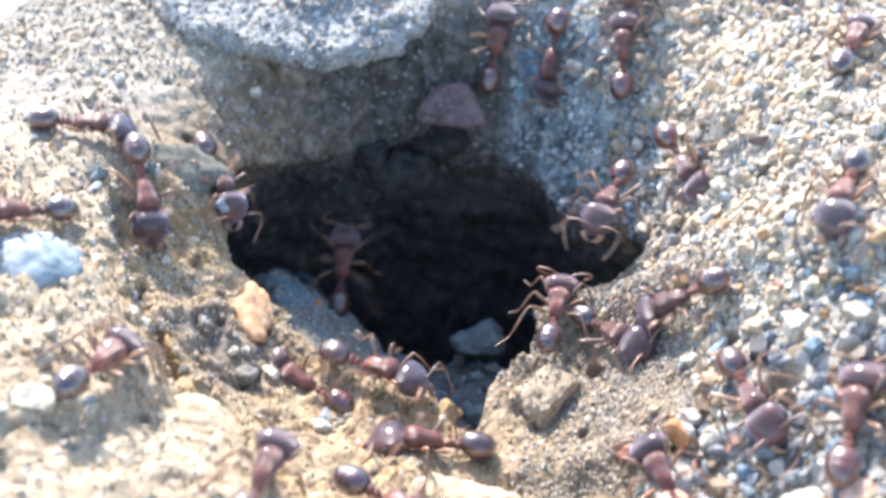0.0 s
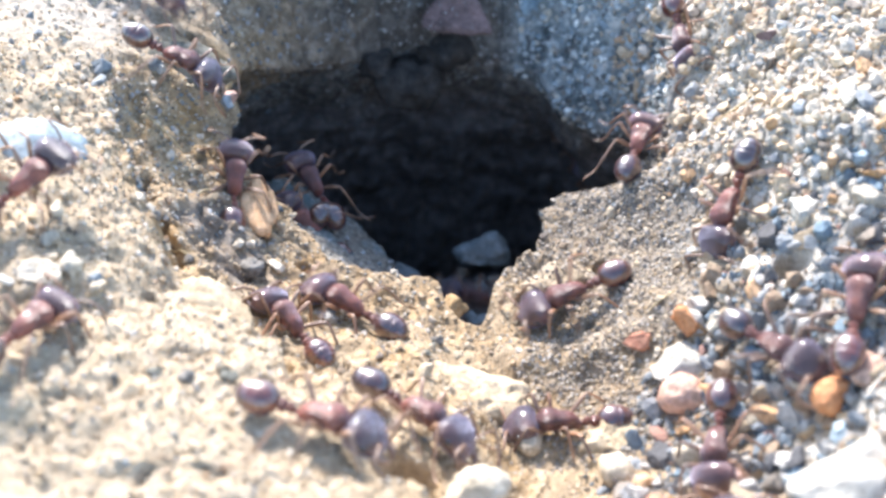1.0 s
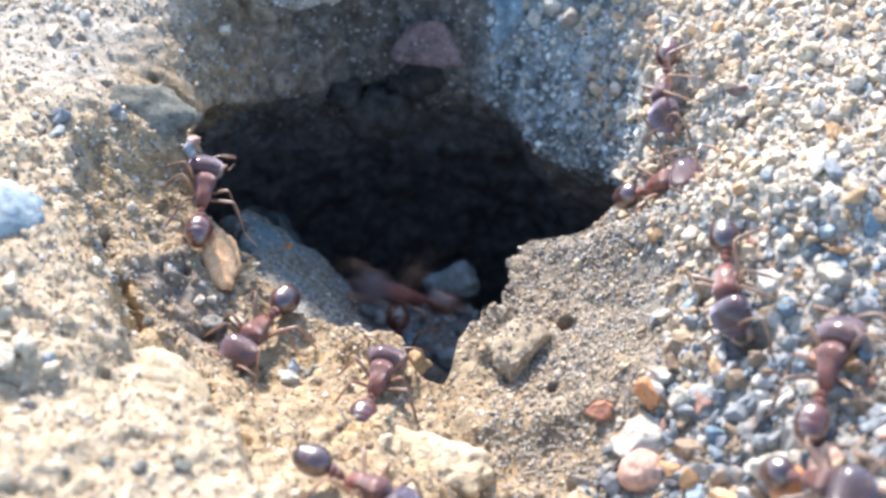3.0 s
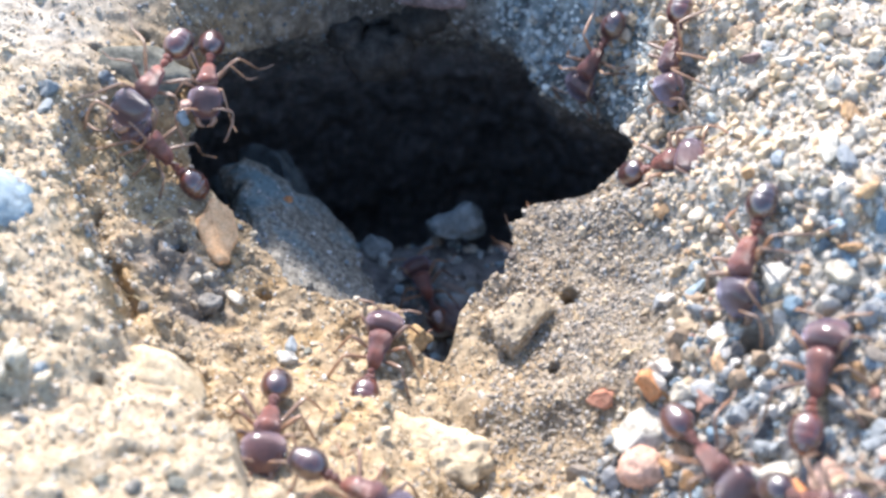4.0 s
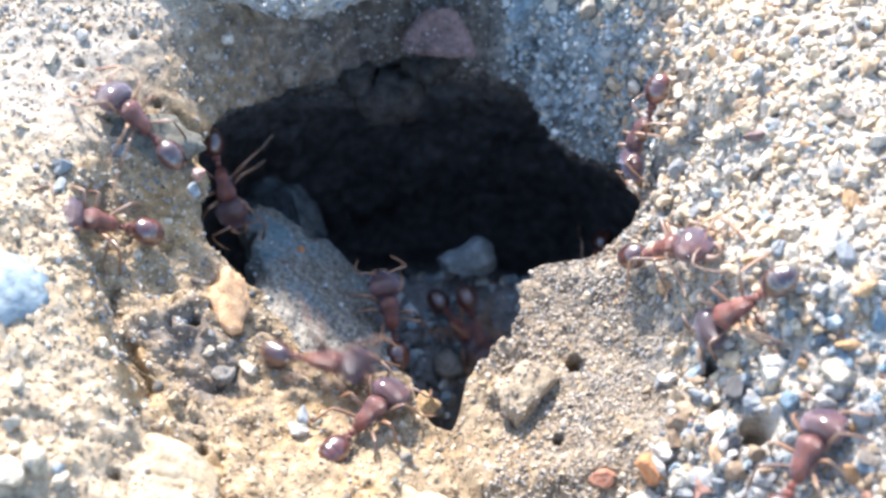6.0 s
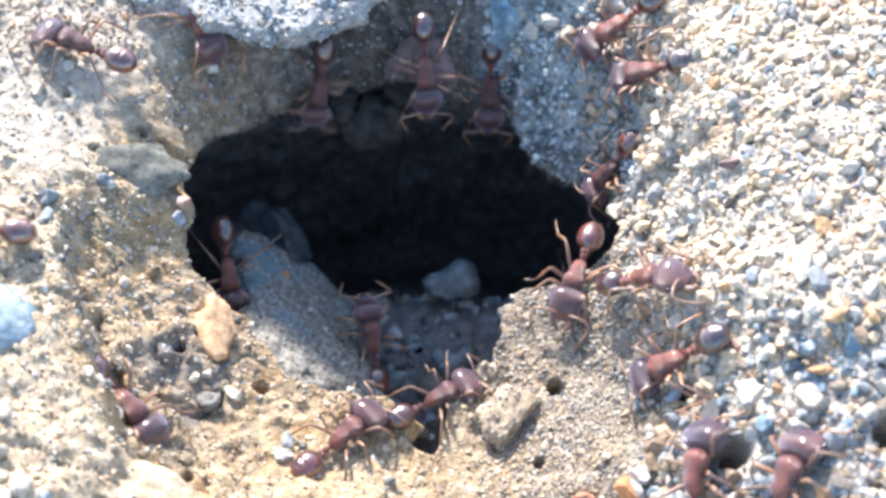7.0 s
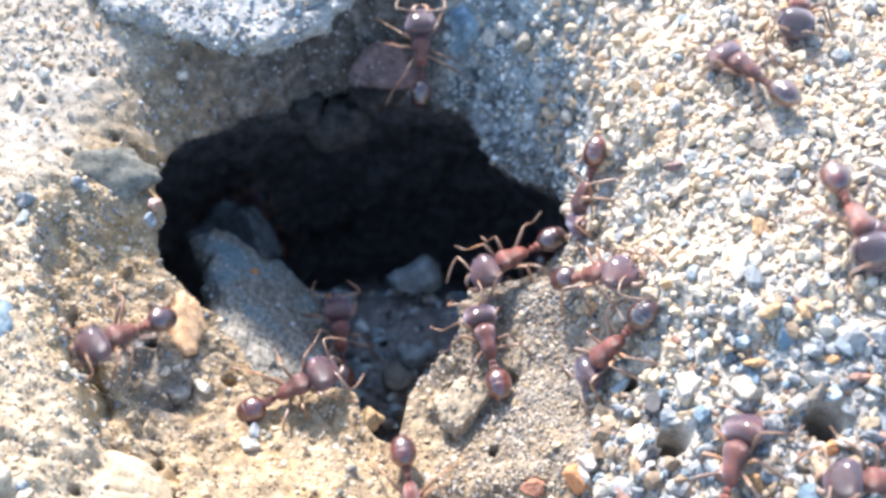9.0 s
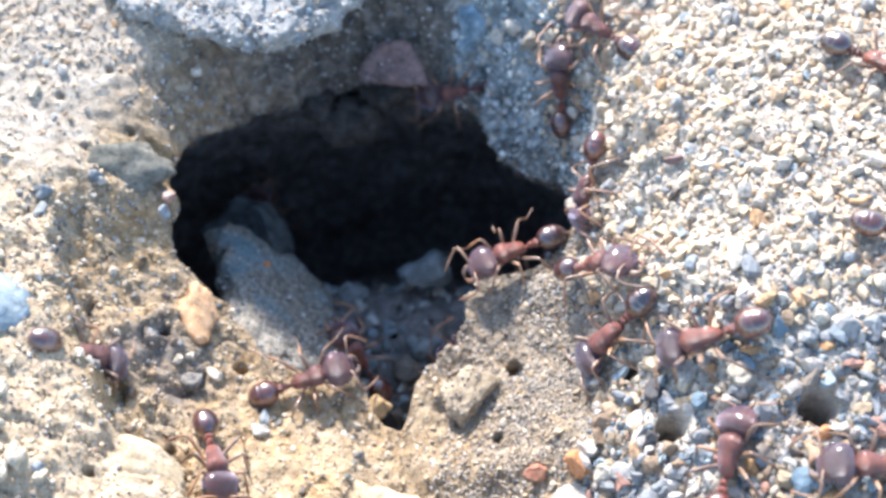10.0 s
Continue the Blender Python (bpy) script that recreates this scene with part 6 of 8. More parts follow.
    walk(ant, [
        (0.000, mm(24.92, 5.23, 15.34, 18.3, 0.0, -115.4)),
        (0.200, mm(26.14, 6.52, 15.25, 15.0, 6.5, -121.1)),
        (0.333, mm(23.77, 5.09, 15.04, 13.0, 15.9, -147.3)),
        (0.500, mm(21.57, 3.46, 13.60, -6.4, 39.2, -176.0)),
        (0.600, mm(19.22, 2.41, 10.26, 10.4, 49.5, -155.3)),
        (0.700, mm(16.70, 1.32, 7.07, 24.2, 40.8, -137.9)),
        (1.000, mm(17.84, 1.46, 8.30, 37.6, 35.2, -115.1)),
        (1.200, mm(18.82, 0.46, 9.43, 47.4, 20.1, -99.6)),
        (1.500, mm(19.26, -1.21, 9.83, 48.9, 8.1, -95.3)),
        (1.700, mm(19.63, -2.74, 10.07, 45.7, 4.3, -90.7)),
        (2.000, mm(19.11, -2.13, 9.68, 46.8, 3.3, -90.6)),
        (3.300, mm(19.67, -1.33, 10.52, 47.5, 8.4, -93.5)),
        (3.500, mm(19.84, -3.35, 10.10, 41.5, 10.1, -91.8)),
        (4.000, mm(20.19, -0.35, 11.02, 41.5, 23.9, -109.1)),
        (4.300, mm(20.76, 2.39, 11.94, 10.7, 48.5, -146.5)),
        (4.500, mm(20.80, 3.68, 12.75, -30.4, 38.5, 158.8)),
        (5.000, mm(20.55, 3.92, 12.70, -28.2, 40.8, 162.6)),
        (5.500, mm(20.57, 3.55, 12.38, -23.6, 46.5, 172.4)),
        (5.700, mm(20.60, 2.74, 11.92, -5.9, 50.0, -167.8)),
        (6.267, mm(18.58, 2.85, 9.73, -2.9, 51.4, -169.8)),
        (6.800, mm(16.76, 2.96, 7.19, 0.2, 49.0, -171.6)),
        (7.000, mm(17.42, 2.29, 7.93, -2.8, 48.1, -173.1)),
        (7.500, mm(17.22, 2.37, 7.80, 2.6, 48.2, -166.9)),
        (8.000, mm(17.06, 2.93, 7.57, 20.7, 46.1, -143.5)),
        (8.500, mm(17.21, 2.83, 7.79, 17.4, 47.3, -147.5)),
        (9.000, mm(17.10, 2.85, 7.63, 17.9, 46.9, -147.3)),
        (9.500, mm(17.01, 2.90, 7.50, 17.4, 46.9, -148.4)),
        (10.000, mm(17.00, 3.10, 7.53, 16.8, 47.6, -148.0)),
    ])
    stride(ant, [(0.00, 1.70), (3.30, 4.50), (5.70, 7.00)])
    ant = spare_ant(19, 1.10)
    walk(ant, [
        (0.000, mm(29.67, 23.84, 15.46, -8.7, -1.3, 60.7)),
        (0.200, mm(29.90, 26.45, 14.91, -3.4, 1.5, 66.3)),
        (0.400, mm(30.79, 31.21, 14.40, -0.9, 6.3, 67.6)),
        (0.600, mm(31.71, 36.00, 14.21, -3.7, 7.2, 68.6)),
        (0.800, mm(32.55, 40.78, 13.85, -6.9, -3.4, 70.7)),
        (1.000, mm(33.44, 45.55, 13.40, 1.8, -4.9, 72.2)),
        (10.000, mm(33.44, 45.55, 13.40, 1.8, -4.9, 72.2)),
    ])
    stride(ant, [(0.00, 1.00)])
    ant = spare_ant(20, 1.10)
    walk(ant, [
        (0.000, mm(8.35, 35.89, 5.99, 10.7, 59.7, -106.3)),
        (0.100, mm(9.39, 33.57, 4.80, 31.2, 53.9, -110.5)),
        (0.200, mm(10.32, 31.22, 3.68, 40.2, 59.2, -101.1)),
        (0.333, mm(9.88, 29.69, 0.27, 27.8, 55.3, -107.3)),
        (0.500, mm(9.04, 28.18, -2.92, 10.4, 42.5, -117.5)),
        (0.533, mm(9.46, 30.77, -5.04, 63.6, 66.2, -78.7)),
        (0.567, mm(9.88, 33.36, -7.17, 139.5, 53.9, -16.5)),
        (0.633, mm(10.28, 38.90, -11.42, -1.4, 118.4, -142.9)),
        (0.700, mm(9.26, 42.49, -16.80, 104.2, 102.7, 0.1)),
        (1.000, mm(12.73, 39.80, -15.78, 84.3, 49.6, -51.9)),
        (1.500, mm(13.95, 38.80, -15.53, 75.6, 51.1, -58.8)),
        (1.567, mm(12.34, 35.37, -11.80, 126.0, 33.4, -31.2)),
        (1.600, mm(7.78, 30.76, -13.66, 77.9, 45.2, -60.9)),
        (1.633, mm(3.21, 26.15, -15.53, 28.5, 35.1, -92.1)),
        (1.700, mm(0.29, 23.19, -15.58, 4.3, 2.9, -104.3)),
        (1.767, mm(-4.48, 14.10, -11.01, 19.6, 43.0, -104.1)),
        (1.833, mm(-9.40, 9.05, -11.64, -3.4, -13.9, -119.8)),
        (1.900, mm(-14.13, 2.74, -10.94, 0.0, -0.0, -127.5)),
        (10.000, mm(-14.13, 2.74, -10.94, 0.0, -0.0, -127.5)),
    ])
    stride(ant, [(0.00, 1.00), (1.50, 1.90)])
    ant = spare_ant(21, 1.10)
    walk(ant, [
        (0.000, mm(16.84, 58.22, 13.74, -0.6, -5.4, 78.6)),
        (2.400, mm(16.84, 58.22, 13.74, -0.6, -5.4, 78.6)),
        (2.533, mm(16.76, 54.12, 13.31, 7.0, 2.4, 77.0)),
        (2.667, mm(14.98, 50.38, 13.67, -4.6, -0.8, 69.5)),
        (2.800, mm(14.42, 45.49, 13.02, -3.7, -11.7, 65.0)),
        (2.900, mm(12.70, 41.34, 11.90, -11.4, -21.8, 56.7)),
        (3.033, mm(14.28, 36.63, 10.37, -0.5, -31.3, 53.2)),
        (3.167, mm(13.49, 32.48, 7.72, 3.5, -42.3, 45.9)),
        (3.300, mm(14.05, 29.40, 4.47, 16.9, -56.3, 35.5)),
        (3.500, mm(14.00, 29.49, 4.54, 11.7, -57.4, 42.5)),
        (3.667, mm(13.66, 28.69, 3.36, -50.1, -29.6, 121.1)),
        (3.833, mm(13.32, 27.88, 2.18, -54.6, 20.5, 154.1)),
        (4.000, mm(12.99, 27.08, 1.00, -9.8, 59.7, -141.8)),
        (4.267, mm(15.37, 22.77, 2.89, 70.1, 40.8, -99.2)),
        (4.400, mm(13.51, 20.97, 4.45, 31.0, 22.4, -114.3)),
        (4.500, mm(11.64, 19.18, 6.00, 0.0, -0.0, -114.4)),
        (4.700, mm(9.99, 15.62, 3.00, 0.0, -0.0, -118.3)),
        (4.800, mm(8.50, 13.02, 0.70, -1.1, 21.4, -125.9)),
        (4.900, mm(6.61, 10.29, 1.00, 0.0, -0.0, -132.7)),
        (5.000, mm(5.67, 5.85, 1.00, 0.0, -0.0, -131.6)),
        (5.200, mm(4.25, 1.41, -0.31, -1.4, 4.5, -123.7)),
        (5.300, mm(1.09, -2.52, -0.40, 2.2, 0.4, -156.2)),
        (5.400, mm(1.69, -4.85, -0.19, -2.1, 9.3, -126.1)),
        (5.500, mm(2.42, -6.61, -0.69, 3.9, 4.7, -95.7)),
        (5.600, mm(2.52, -9.35, -0.19, -0.9, -9.1, -94.4)),
        (5.700, mm(2.65, -12.32, 0.71, -14.1, -12.5, -87.6)),
        (5.867, mm(2.73, -16.95, 1.19, -15.8, -4.0, -88.9)),
        (6.000, mm(2.64, -21.20, 2.28, -30.0, -8.5, -85.8)),
        (10.000, mm(2.64, -21.20, 2.28, -30.0, -8.5, -85.8)),
    ])
    stride(ant, [(2.40, 3.30), (3.50, 6.00)])
    ant = spare_ant(22, 1.10)
    walk(ant, [
        (0.000, mm(14.05, 33.59, 9.00, -19.7, -35.0, 83.9)),
        (0.200, mm(14.26, 34.52, 9.86, -17.8, -32.4, 80.0)),
        (0.333, mm(14.70, 37.01, 10.85, -11.7, -28.0, 78.3)),
        (0.500, mm(14.75, 39.06, 12.47, -5.5, -15.2, 75.1)),
        (0.667, mm(15.56, 43.20, 13.36, -8.6, -7.9, 76.5)),
        (0.833, mm(16.08, 47.35, 14.11, -10.1, -9.2, 79.3)),
        (1.000, mm(17.05, 51.50, 13.26, 2.9, -3.6, 80.8)),
        (10.000, mm(17.05, 51.50, 13.26, 2.9, -3.6, 80.8)),
    ])
    stride(ant, [(0.00, 1.00)])
    ant = spare_ant(23, 1.10)
    walk(ant, [
        (0.000, mm(3.34, 37.78, 7.14, 11.4, -50.9, 73.0)),
        (0.200, mm(5.09, 37.22, 7.07, 10.0, -59.4, 72.3)),
        (0.500, mm(3.36, 40.22, 10.47, 0.2, -41.1, 86.0)),
        (0.667, mm(3.51, 44.03, 12.60, -2.3, -18.4, 86.2)),
        (0.833, mm(3.99, 48.64, 13.60, 3.7, -2.3, 88.3)),
        (1.000, mm(4.23, 53.64, 13.86, -2.7, -6.4, 87.7)),
        (10.000, mm(4.23, 53.64, 13.86, -2.7, -6.4, 87.7)),
    ])
    stride(ant, [(0.00, 1.00)])
    ant = spare_ant(24, 1.15)
    walk(ant, [
        (0.000, mm(15.39, 5.54, 6.37, -32.7, 48.2, 159.5)),
        (0.200, mm(12.58, 6.73, 2.98, -31.7, 35.5, 145.6)),
        (0.333, mm(10.57, 4.58, 1.51, 6.4, 35.7, 178.6)),
        (0.500, mm(8.36, 2.36, 0.23, 2.4, 22.3, -153.6)),
        (0.700, mm(4.28, 1.08, -0.43, -6.0, 5.9, -168.8)),
        (0.767, mm(3.98, 4.55, -4.03, -47.6, -13.4, -156.4)),
        (0.867, mm(-2.03, 9.71, -10.44, -22.3, -10.2, -177.5)),
        (0.933, mm(1.59, 14.10, -16.61, -14.5, -2.4, 170.7)),
        (1.000, mm(1.12, 17.65, -16.73, 3.9, 1.9, 162.2)),
        (1.067, mm(-0.54, 25.05, -18.85, 52.7, 7.1, 176.8)),
        (1.100, mm(-1.09, 26.60, -21.42, 12.7, -7.9, 169.0)),
        (1.133, mm(-1.65, 28.14, -23.99, -28.5, -24.4, 172.9)),
        (1.200, mm(-2.88, 35.24, -26.71, -35.7, -13.8, 165.6)),
        (1.500, mm(-6.40, 37.56, -25.71, -44.4, -7.6, -178.8)),
        (1.567, mm(-6.52, 25.00, -19.80, -63.5, -21.3, -172.9)),
        (1.633, mm(-10.57, 19.51, -7.17, -34.4, -9.0, 152.8)),
        (1.700, mm(-13.10, 14.86, -4.84, -21.0, -19.9, 146.2)),
        (1.767, mm(-14.50, 9.55, -1.36, -61.4, -18.2, 143.1)),
        (1.867, mm(-16.00, 10.06, 0.03, -62.6, -20.4, 148.1)),
        (1.900, mm(-16.89, 8.20, 1.37, -31.7, -27.1, 162.8)),
        (1.933, mm(-17.78, 6.35, 2.72, -0.1, -39.9, 172.5)),
        (2.000, mm(-19.32, 4.27, 4.99, -7.3, -31.4, -178.1)),
        (2.200, mm(-22.08, 2.61, 6.25, -12.0, -21.0, -173.2)),
        (2.333, mm(-23.50, 0.57, 10.55, 3.4, -28.5, -178.4)),
        (2.467, mm(-27.08, -0.89, 11.96, 7.1, -12.8, 177.9)),
        (2.600, mm(-29.51, -3.03, 14.47, -18.3, -6.6, 174.0)),
        (2.800, mm(-33.42, -2.69, 14.01, 4.5, -11.5, 179.5)),
        (3.000, mm(-37.29, -2.17, 14.83, -0.2, -4.9, -174.2)),
        (10.000, mm(-37.29, -2.17, 14.83, -0.2, -4.9, -174.2)),
    ])
    stride(ant, [(0.00, 3.00)])
    ant = spare_ant(25, 1.10)
    walk(ant, [
        (0.000, mm(-11.78, 1.48, -10.41, 0.0, -0.0, 0.0)),
        (0.267, mm(-11.78, 1.48, -10.41, 0.0, -0.0, 46.7)),
        (0.500, mm(-11.78, 1.48, -10.41, 0.0, -0.0, 93.4)),
        (0.633, mm(-13.99, 4.43, -8.04, -51.6, -16.6, 114.7)),
        (0.733, mm(-12.26, 10.56, -7.66, -15.5, -31.0, 113.3)),
        (0.867, mm(-12.47, 14.11, -5.57, -7.4, -26.7, 116.5)),
        (1.000, mm(-12.60, 18.10, -3.69, 0.0, -18.3, 122.1)),
        (1.167, mm(-13.26, 15.69, -4.35, -11.7, -22.6, 127.4)),
        (1.333, mm(-13.91, 9.59, 0.21, -43.3, -24.8, 135.4)),
        (1.500, mm(-13.82, 8.22, 1.14, -12.6, -21.8, 136.1)),
        (1.750, mm(-12.60, 8.60, -0.60, -12.0, -15.0, 150.0)),
        (2.000, mm(-10.64, 6.77, 0.85, -7.1, -5.8, 169.0)),
        (2.300, mm(-13.15, 7.47, -7.94, -4.2, 37.5, -135.2)),
        (2.400, mm(-14.02, 4.40, -8.20, 44.9, 35.0, -82.9)),
        (2.600, mm(-11.78, 1.48, -10.41, -0.0, -0.0, -88.4)),
        (10.000, mm(-11.78, 1.48, -10.41, -0.0, -0.0, -88.4)),
    ])
    stride(ant, [(0.50, 2.60)])
    ant = spare_ant(26, 1.15)
    walk(ant, [
        (0.000, mm(-23.15, -6.33, 11.81, 18.6, 20.3, 67.6)),
        (0.200, mm(-23.77, -8.59, 12.22, 15.9, 12.1, 59.9)),
        (0.500, mm(-25.70, -11.35, 12.04, 17.2, 5.2, 52.1)),
        (0.700, mm(-26.20, -11.92, 12.46, 16.3, 7.9, 51.6)),
        (1.000, mm(-26.02, -14.64, 12.79, 12.7, 12.7, 62.2)),
        (1.200, mm(-25.97, -16.66, 13.01, 3.0, 12.3, 36.2)),
        (1.500, mm(-28.23, -18.34, 13.60, 2.4, 8.8, 43.8)),
        (1.733, mm(-32.70, -17.97, 13.97, 8.0, -2.5, 111.3)),
        (2.000, mm(-37.15, -17.66, 14.42, -4.3, -0.5, -179.1)),
        (10.000, mm(-37.15, -17.66, 14.42, -4.3, -0.5, -179.1)),
    ])
    stride(ant, [(0.00, 0.50), (0.70, 2.00)])
    ant = spare_ant(27, 1.20)
    walk(ant, [
        (0.000, mm(-34.13, -18.46, 14.41, -1.5, 6.2, 5.1)),
        (0.100, mm(-29.77, -18.91, 13.71, 0.6, 5.6, 6.3)),
        (0.200, mm(-25.42, -19.38, 13.13, -6.3, 12.8, 7.5)),
        (0.333, mm(-22.54, -19.70, 12.70, -0.7, 9.0, 4.2)),
        (0.500, mm(-19.64, -20.02, 12.24, -5.5, 7.8, 1.0)),
        (0.600, mm(-16.17, -18.55, 11.51, -9.4, 9.9, 11.3)),
        (0.700, mm(-12.54, -17.28, 10.28, -5.7, 15.7, 21.3)),
        (1.000, mm(-9.16, -20.23, 10.94, -9.7, 2.6, -20.9)),
        (1.200, mm(-8.05, -21.58, 9.92, 7.9, 39.0, 11.3)),
        (1.333, mm(-6.59, -25.09, 11.98, -10.7, 2.8, -6.8)),
        (1.500, mm(-4.91, -28.79, 12.28, -8.1, 9.0, -29.2)),
        (1.733, mm(-3.65, -31.96, 11.81, -14.1, 7.7, -38.2)),
        (2.000, mm(-2.00, -34.97, 11.95, -8.6, 3.8, -46.5)),
        (10.000, mm(-2.00, -34.97, 11.95, -8.6, 3.8, -46.5)),
    ])
    stride(ant, [(0.00, 2.00)])
    ant = spare_ant(28, 1.15)
    walk(ant, [
        (0.000, mm(11.65, 5.89, 2.18, 32.0, -19.6, -55.9)),
        (0.100, mm(11.46, 3.20, 2.56, 29.3, -22.1, -78.7)),
        (0.200, mm(11.18, 0.63, 3.13, 34.2, -12.9, -95.1)),
        (0.500, mm(11.12, -3.60, 3.69, 30.3, -27.2, -61.5)),
        (0.700, mm(12.76, -4.96, 4.59, 37.1, -11.9, -54.0)),
        (0.800, mm(14.73, -6.90, 5.63, 41.4, -12.7, -59.2)),
        (0.900, mm(16.68, -9.00, 6.83, 37.7, -16.1, -61.0)),
        (1.000, mm(18.50, -11.83, 8.68, 36.2, -18.4, -59.1)),
        (1.200, mm(20.26, -15.45, 9.17, 44.3, -16.9, -58.1)),
        (1.500, mm(20.90, -16.43, 9.56, 28.3, -46.3, -42.1)),
        (1.700, mm(21.76, -19.51, 11.90, 29.6, -31.7, -48.2)),
        (2.000, mm(21.81, -19.06, 11.95, 37.1, -28.3, -60.9)),
        (3.500, mm(21.85, -18.19, 12.41, 33.2, -42.3, -54.2)),
        (10.000, mm(21.85, -18.19, 12.41, 33.2, -42.3, -54.2)),
    ])
    stride(ant, [(0.00, 1.20), (1.50, 1.70)])
    ant = spare_ant(29, 1.15)
    walk(ant, [
        (0.000, mm(11.29, 10.71, -10.77, 0.0, -0.0, 151.6)),
        (2.800, mm(11.29, 10.71, -10.77, 0.0, -0.0, 151.6)),
        (2.867, mm(9.40, 10.69, -9.11, -44.7, -26.7, -176.2)),
        (2.933, mm(6.32, 10.80, -4.35, -54.4, -34.2, -151.3)),
        (3.000, mm(-2.97, 14.71, -8.03, -28.4, -16.5, -178.3)),
        (3.100, mm(-7.63, 17.74, -5.29, -47.4, -4.8, -151.1)),
        (3.167, mm(-10.91, 19.91, -3.31, -65.6, 30.2, -158.0)),
        (3.300, mm(-16.12, 18.58, 5.34, -2.7, 4.2, -125.7)),
        (3.500, mm(-16.03, 23.05, 4.06, -9.1, -23.8, -100.6)),
        (3.700, mm(-18.77, 22.45, 5.82, -43.7, -9.5, -104.7)),
        (3.850, mm(-19.80, 20.08, 6.91, -40.6, -8.3, -106.1)),
        (4.000, mm(-20.76, 16.04, 9.27, -37.0, 7.2, -117.4)),
        (4.500, mm(-21.32, 17.42, 9.44, -23.2, -8.9, -114.8)),
        (5.000, mm(-22.92, 20.63, 8.91, -29.5, -5.7, -126.3)),
        (5.100, mm(-24.16, 22.16, 9.61, -17.8, -8.8, -149.9)),
        (5.200, mm(-27.38, 24.16, 10.48, -4.9, -2.6, 170.4)),
        (5.300, mm(-31.32, 24.81, 10.79, -2.2, -2.5, 170.5)),
        (5.400, mm(-35.22, 25.40, 11.01, -0.1, -2.7, 170.5)),
        (5.600, mm(-39.96, 26.27, 11.42, 1.3, -4.1, 174.8)),
        (5.800, mm(-44.98, 27.22, 10.97, 5.5, -0.6, 179.5)),
        (6.000, mm(-49.85, 28.17, 11.04, 3.4, -3.7, -176.4)),
        (10.000, mm(-49.85, 28.17, 11.04, 3.4, -3.7, -176.4)),
    ])
    stride(ant, [(2.80, 4.00), (4.50, 6.00)])
    ant = spare_ant(30, 1.10)
    walk(ant, [
        (0.000, mm(-10.21, 0.64, -10.84, 0.0, -0.0, 104.7)),
        (3.300, mm(-10.21, 0.64, -10.84, 0.0, -0.0, 104.7)),
        (3.367, mm(-9.81, 7.93, -9.72, 10.2, -22.7, 101.9)),
        (3.433, mm(-12.98, 11.04, -8.63, -7.8, -25.0, 118.2)),
        (3.500, mm(-14.21, 16.33, -7.91, 9.5, -27.5, 106.6)),
        (3.750, mm(-17.00, 21.00, -1.00, 10.0, -60.0, 110.0)),
        (4.000, mm(-16.86, 19.58, 5.22, -1.1, -1.1, -88.8)),
        (4.200, mm(-18.34, 19.72, 5.73, -21.1, -1.3, -89.8)),
        (4.500, mm(-17.33, 22.30, 5.10, -23.9, -9.4, -85.8)),
        (4.700, mm(-17.20, 20.87, 5.10, -10.5, -6.0, -80.3)),
        (5.000, mm(-16.60, 20.90, 4.20, -0.4, -11.8, -104.5)),
        (5.500, mm(-17.00, 18.90, 4.60, -2.3, 4.6, -115.2)),
        (6.000, mm(-17.20, 20.60, -0.50, 10.0, 30.0, -70.0)),
        (6.400, mm(-15.67, 20.31, -5.57, -55.7, 34.0, -111.6)),
        (6.700, mm(-15.72, 20.25, -5.48, -47.1, 39.9, -103.5)),
        (7.000, mm(-15.96, 16.81, -3.97, -2.0, 29.1, -80.8)),
        (7.500, mm(-14.82, 16.23, -4.13, -3.7, 26.8, -93.6)),
        (7.667, mm(-14.83, 17.36, -3.76, -20.0, 9.4, -149.0)),
        (7.833, mm(-14.83, 18.50, -3.39, -15.6, -13.4, 160.5)),
        (8.000, mm(-14.84, 19.63, -3.02, 6.5, -23.5, 103.1)),
        (8.500, mm(-13.86, 21.49, -3.38, -11.1, -39.9, 135.1)),
        (8.600, mm(-13.02, 21.36, -5.63, -30.6, -47.8, 140.0)),
        (8.700, mm(-17.58, 32.78, -6.85, 41.8, -95.8, 88.9)),
        (8.800, mm(-18.81, 30.17, -21.34, 24.9, -42.7, 133.6)),
        (8.900, mm(-15.12, 33.84, -23.66, 1.7, -36.2, 133.4)),
        (9.000, mm(-14.32, 35.25, -24.10, -3.7, -44.5, 132.6)),
        (9.500, mm(-14.76, 34.97, -23.68, -0.5, -39.7, 125.3)),
        (10.000, mm(-15.10, 34.70, -23.67, 4.6, -36.7, 120.4)),
    ])
    stride(ant, [(3.30, 6.40), (6.70, 7.00), (7.50, 8.00), (8.50, 9.00)])
    ant = spare_ant(31, 1.10)
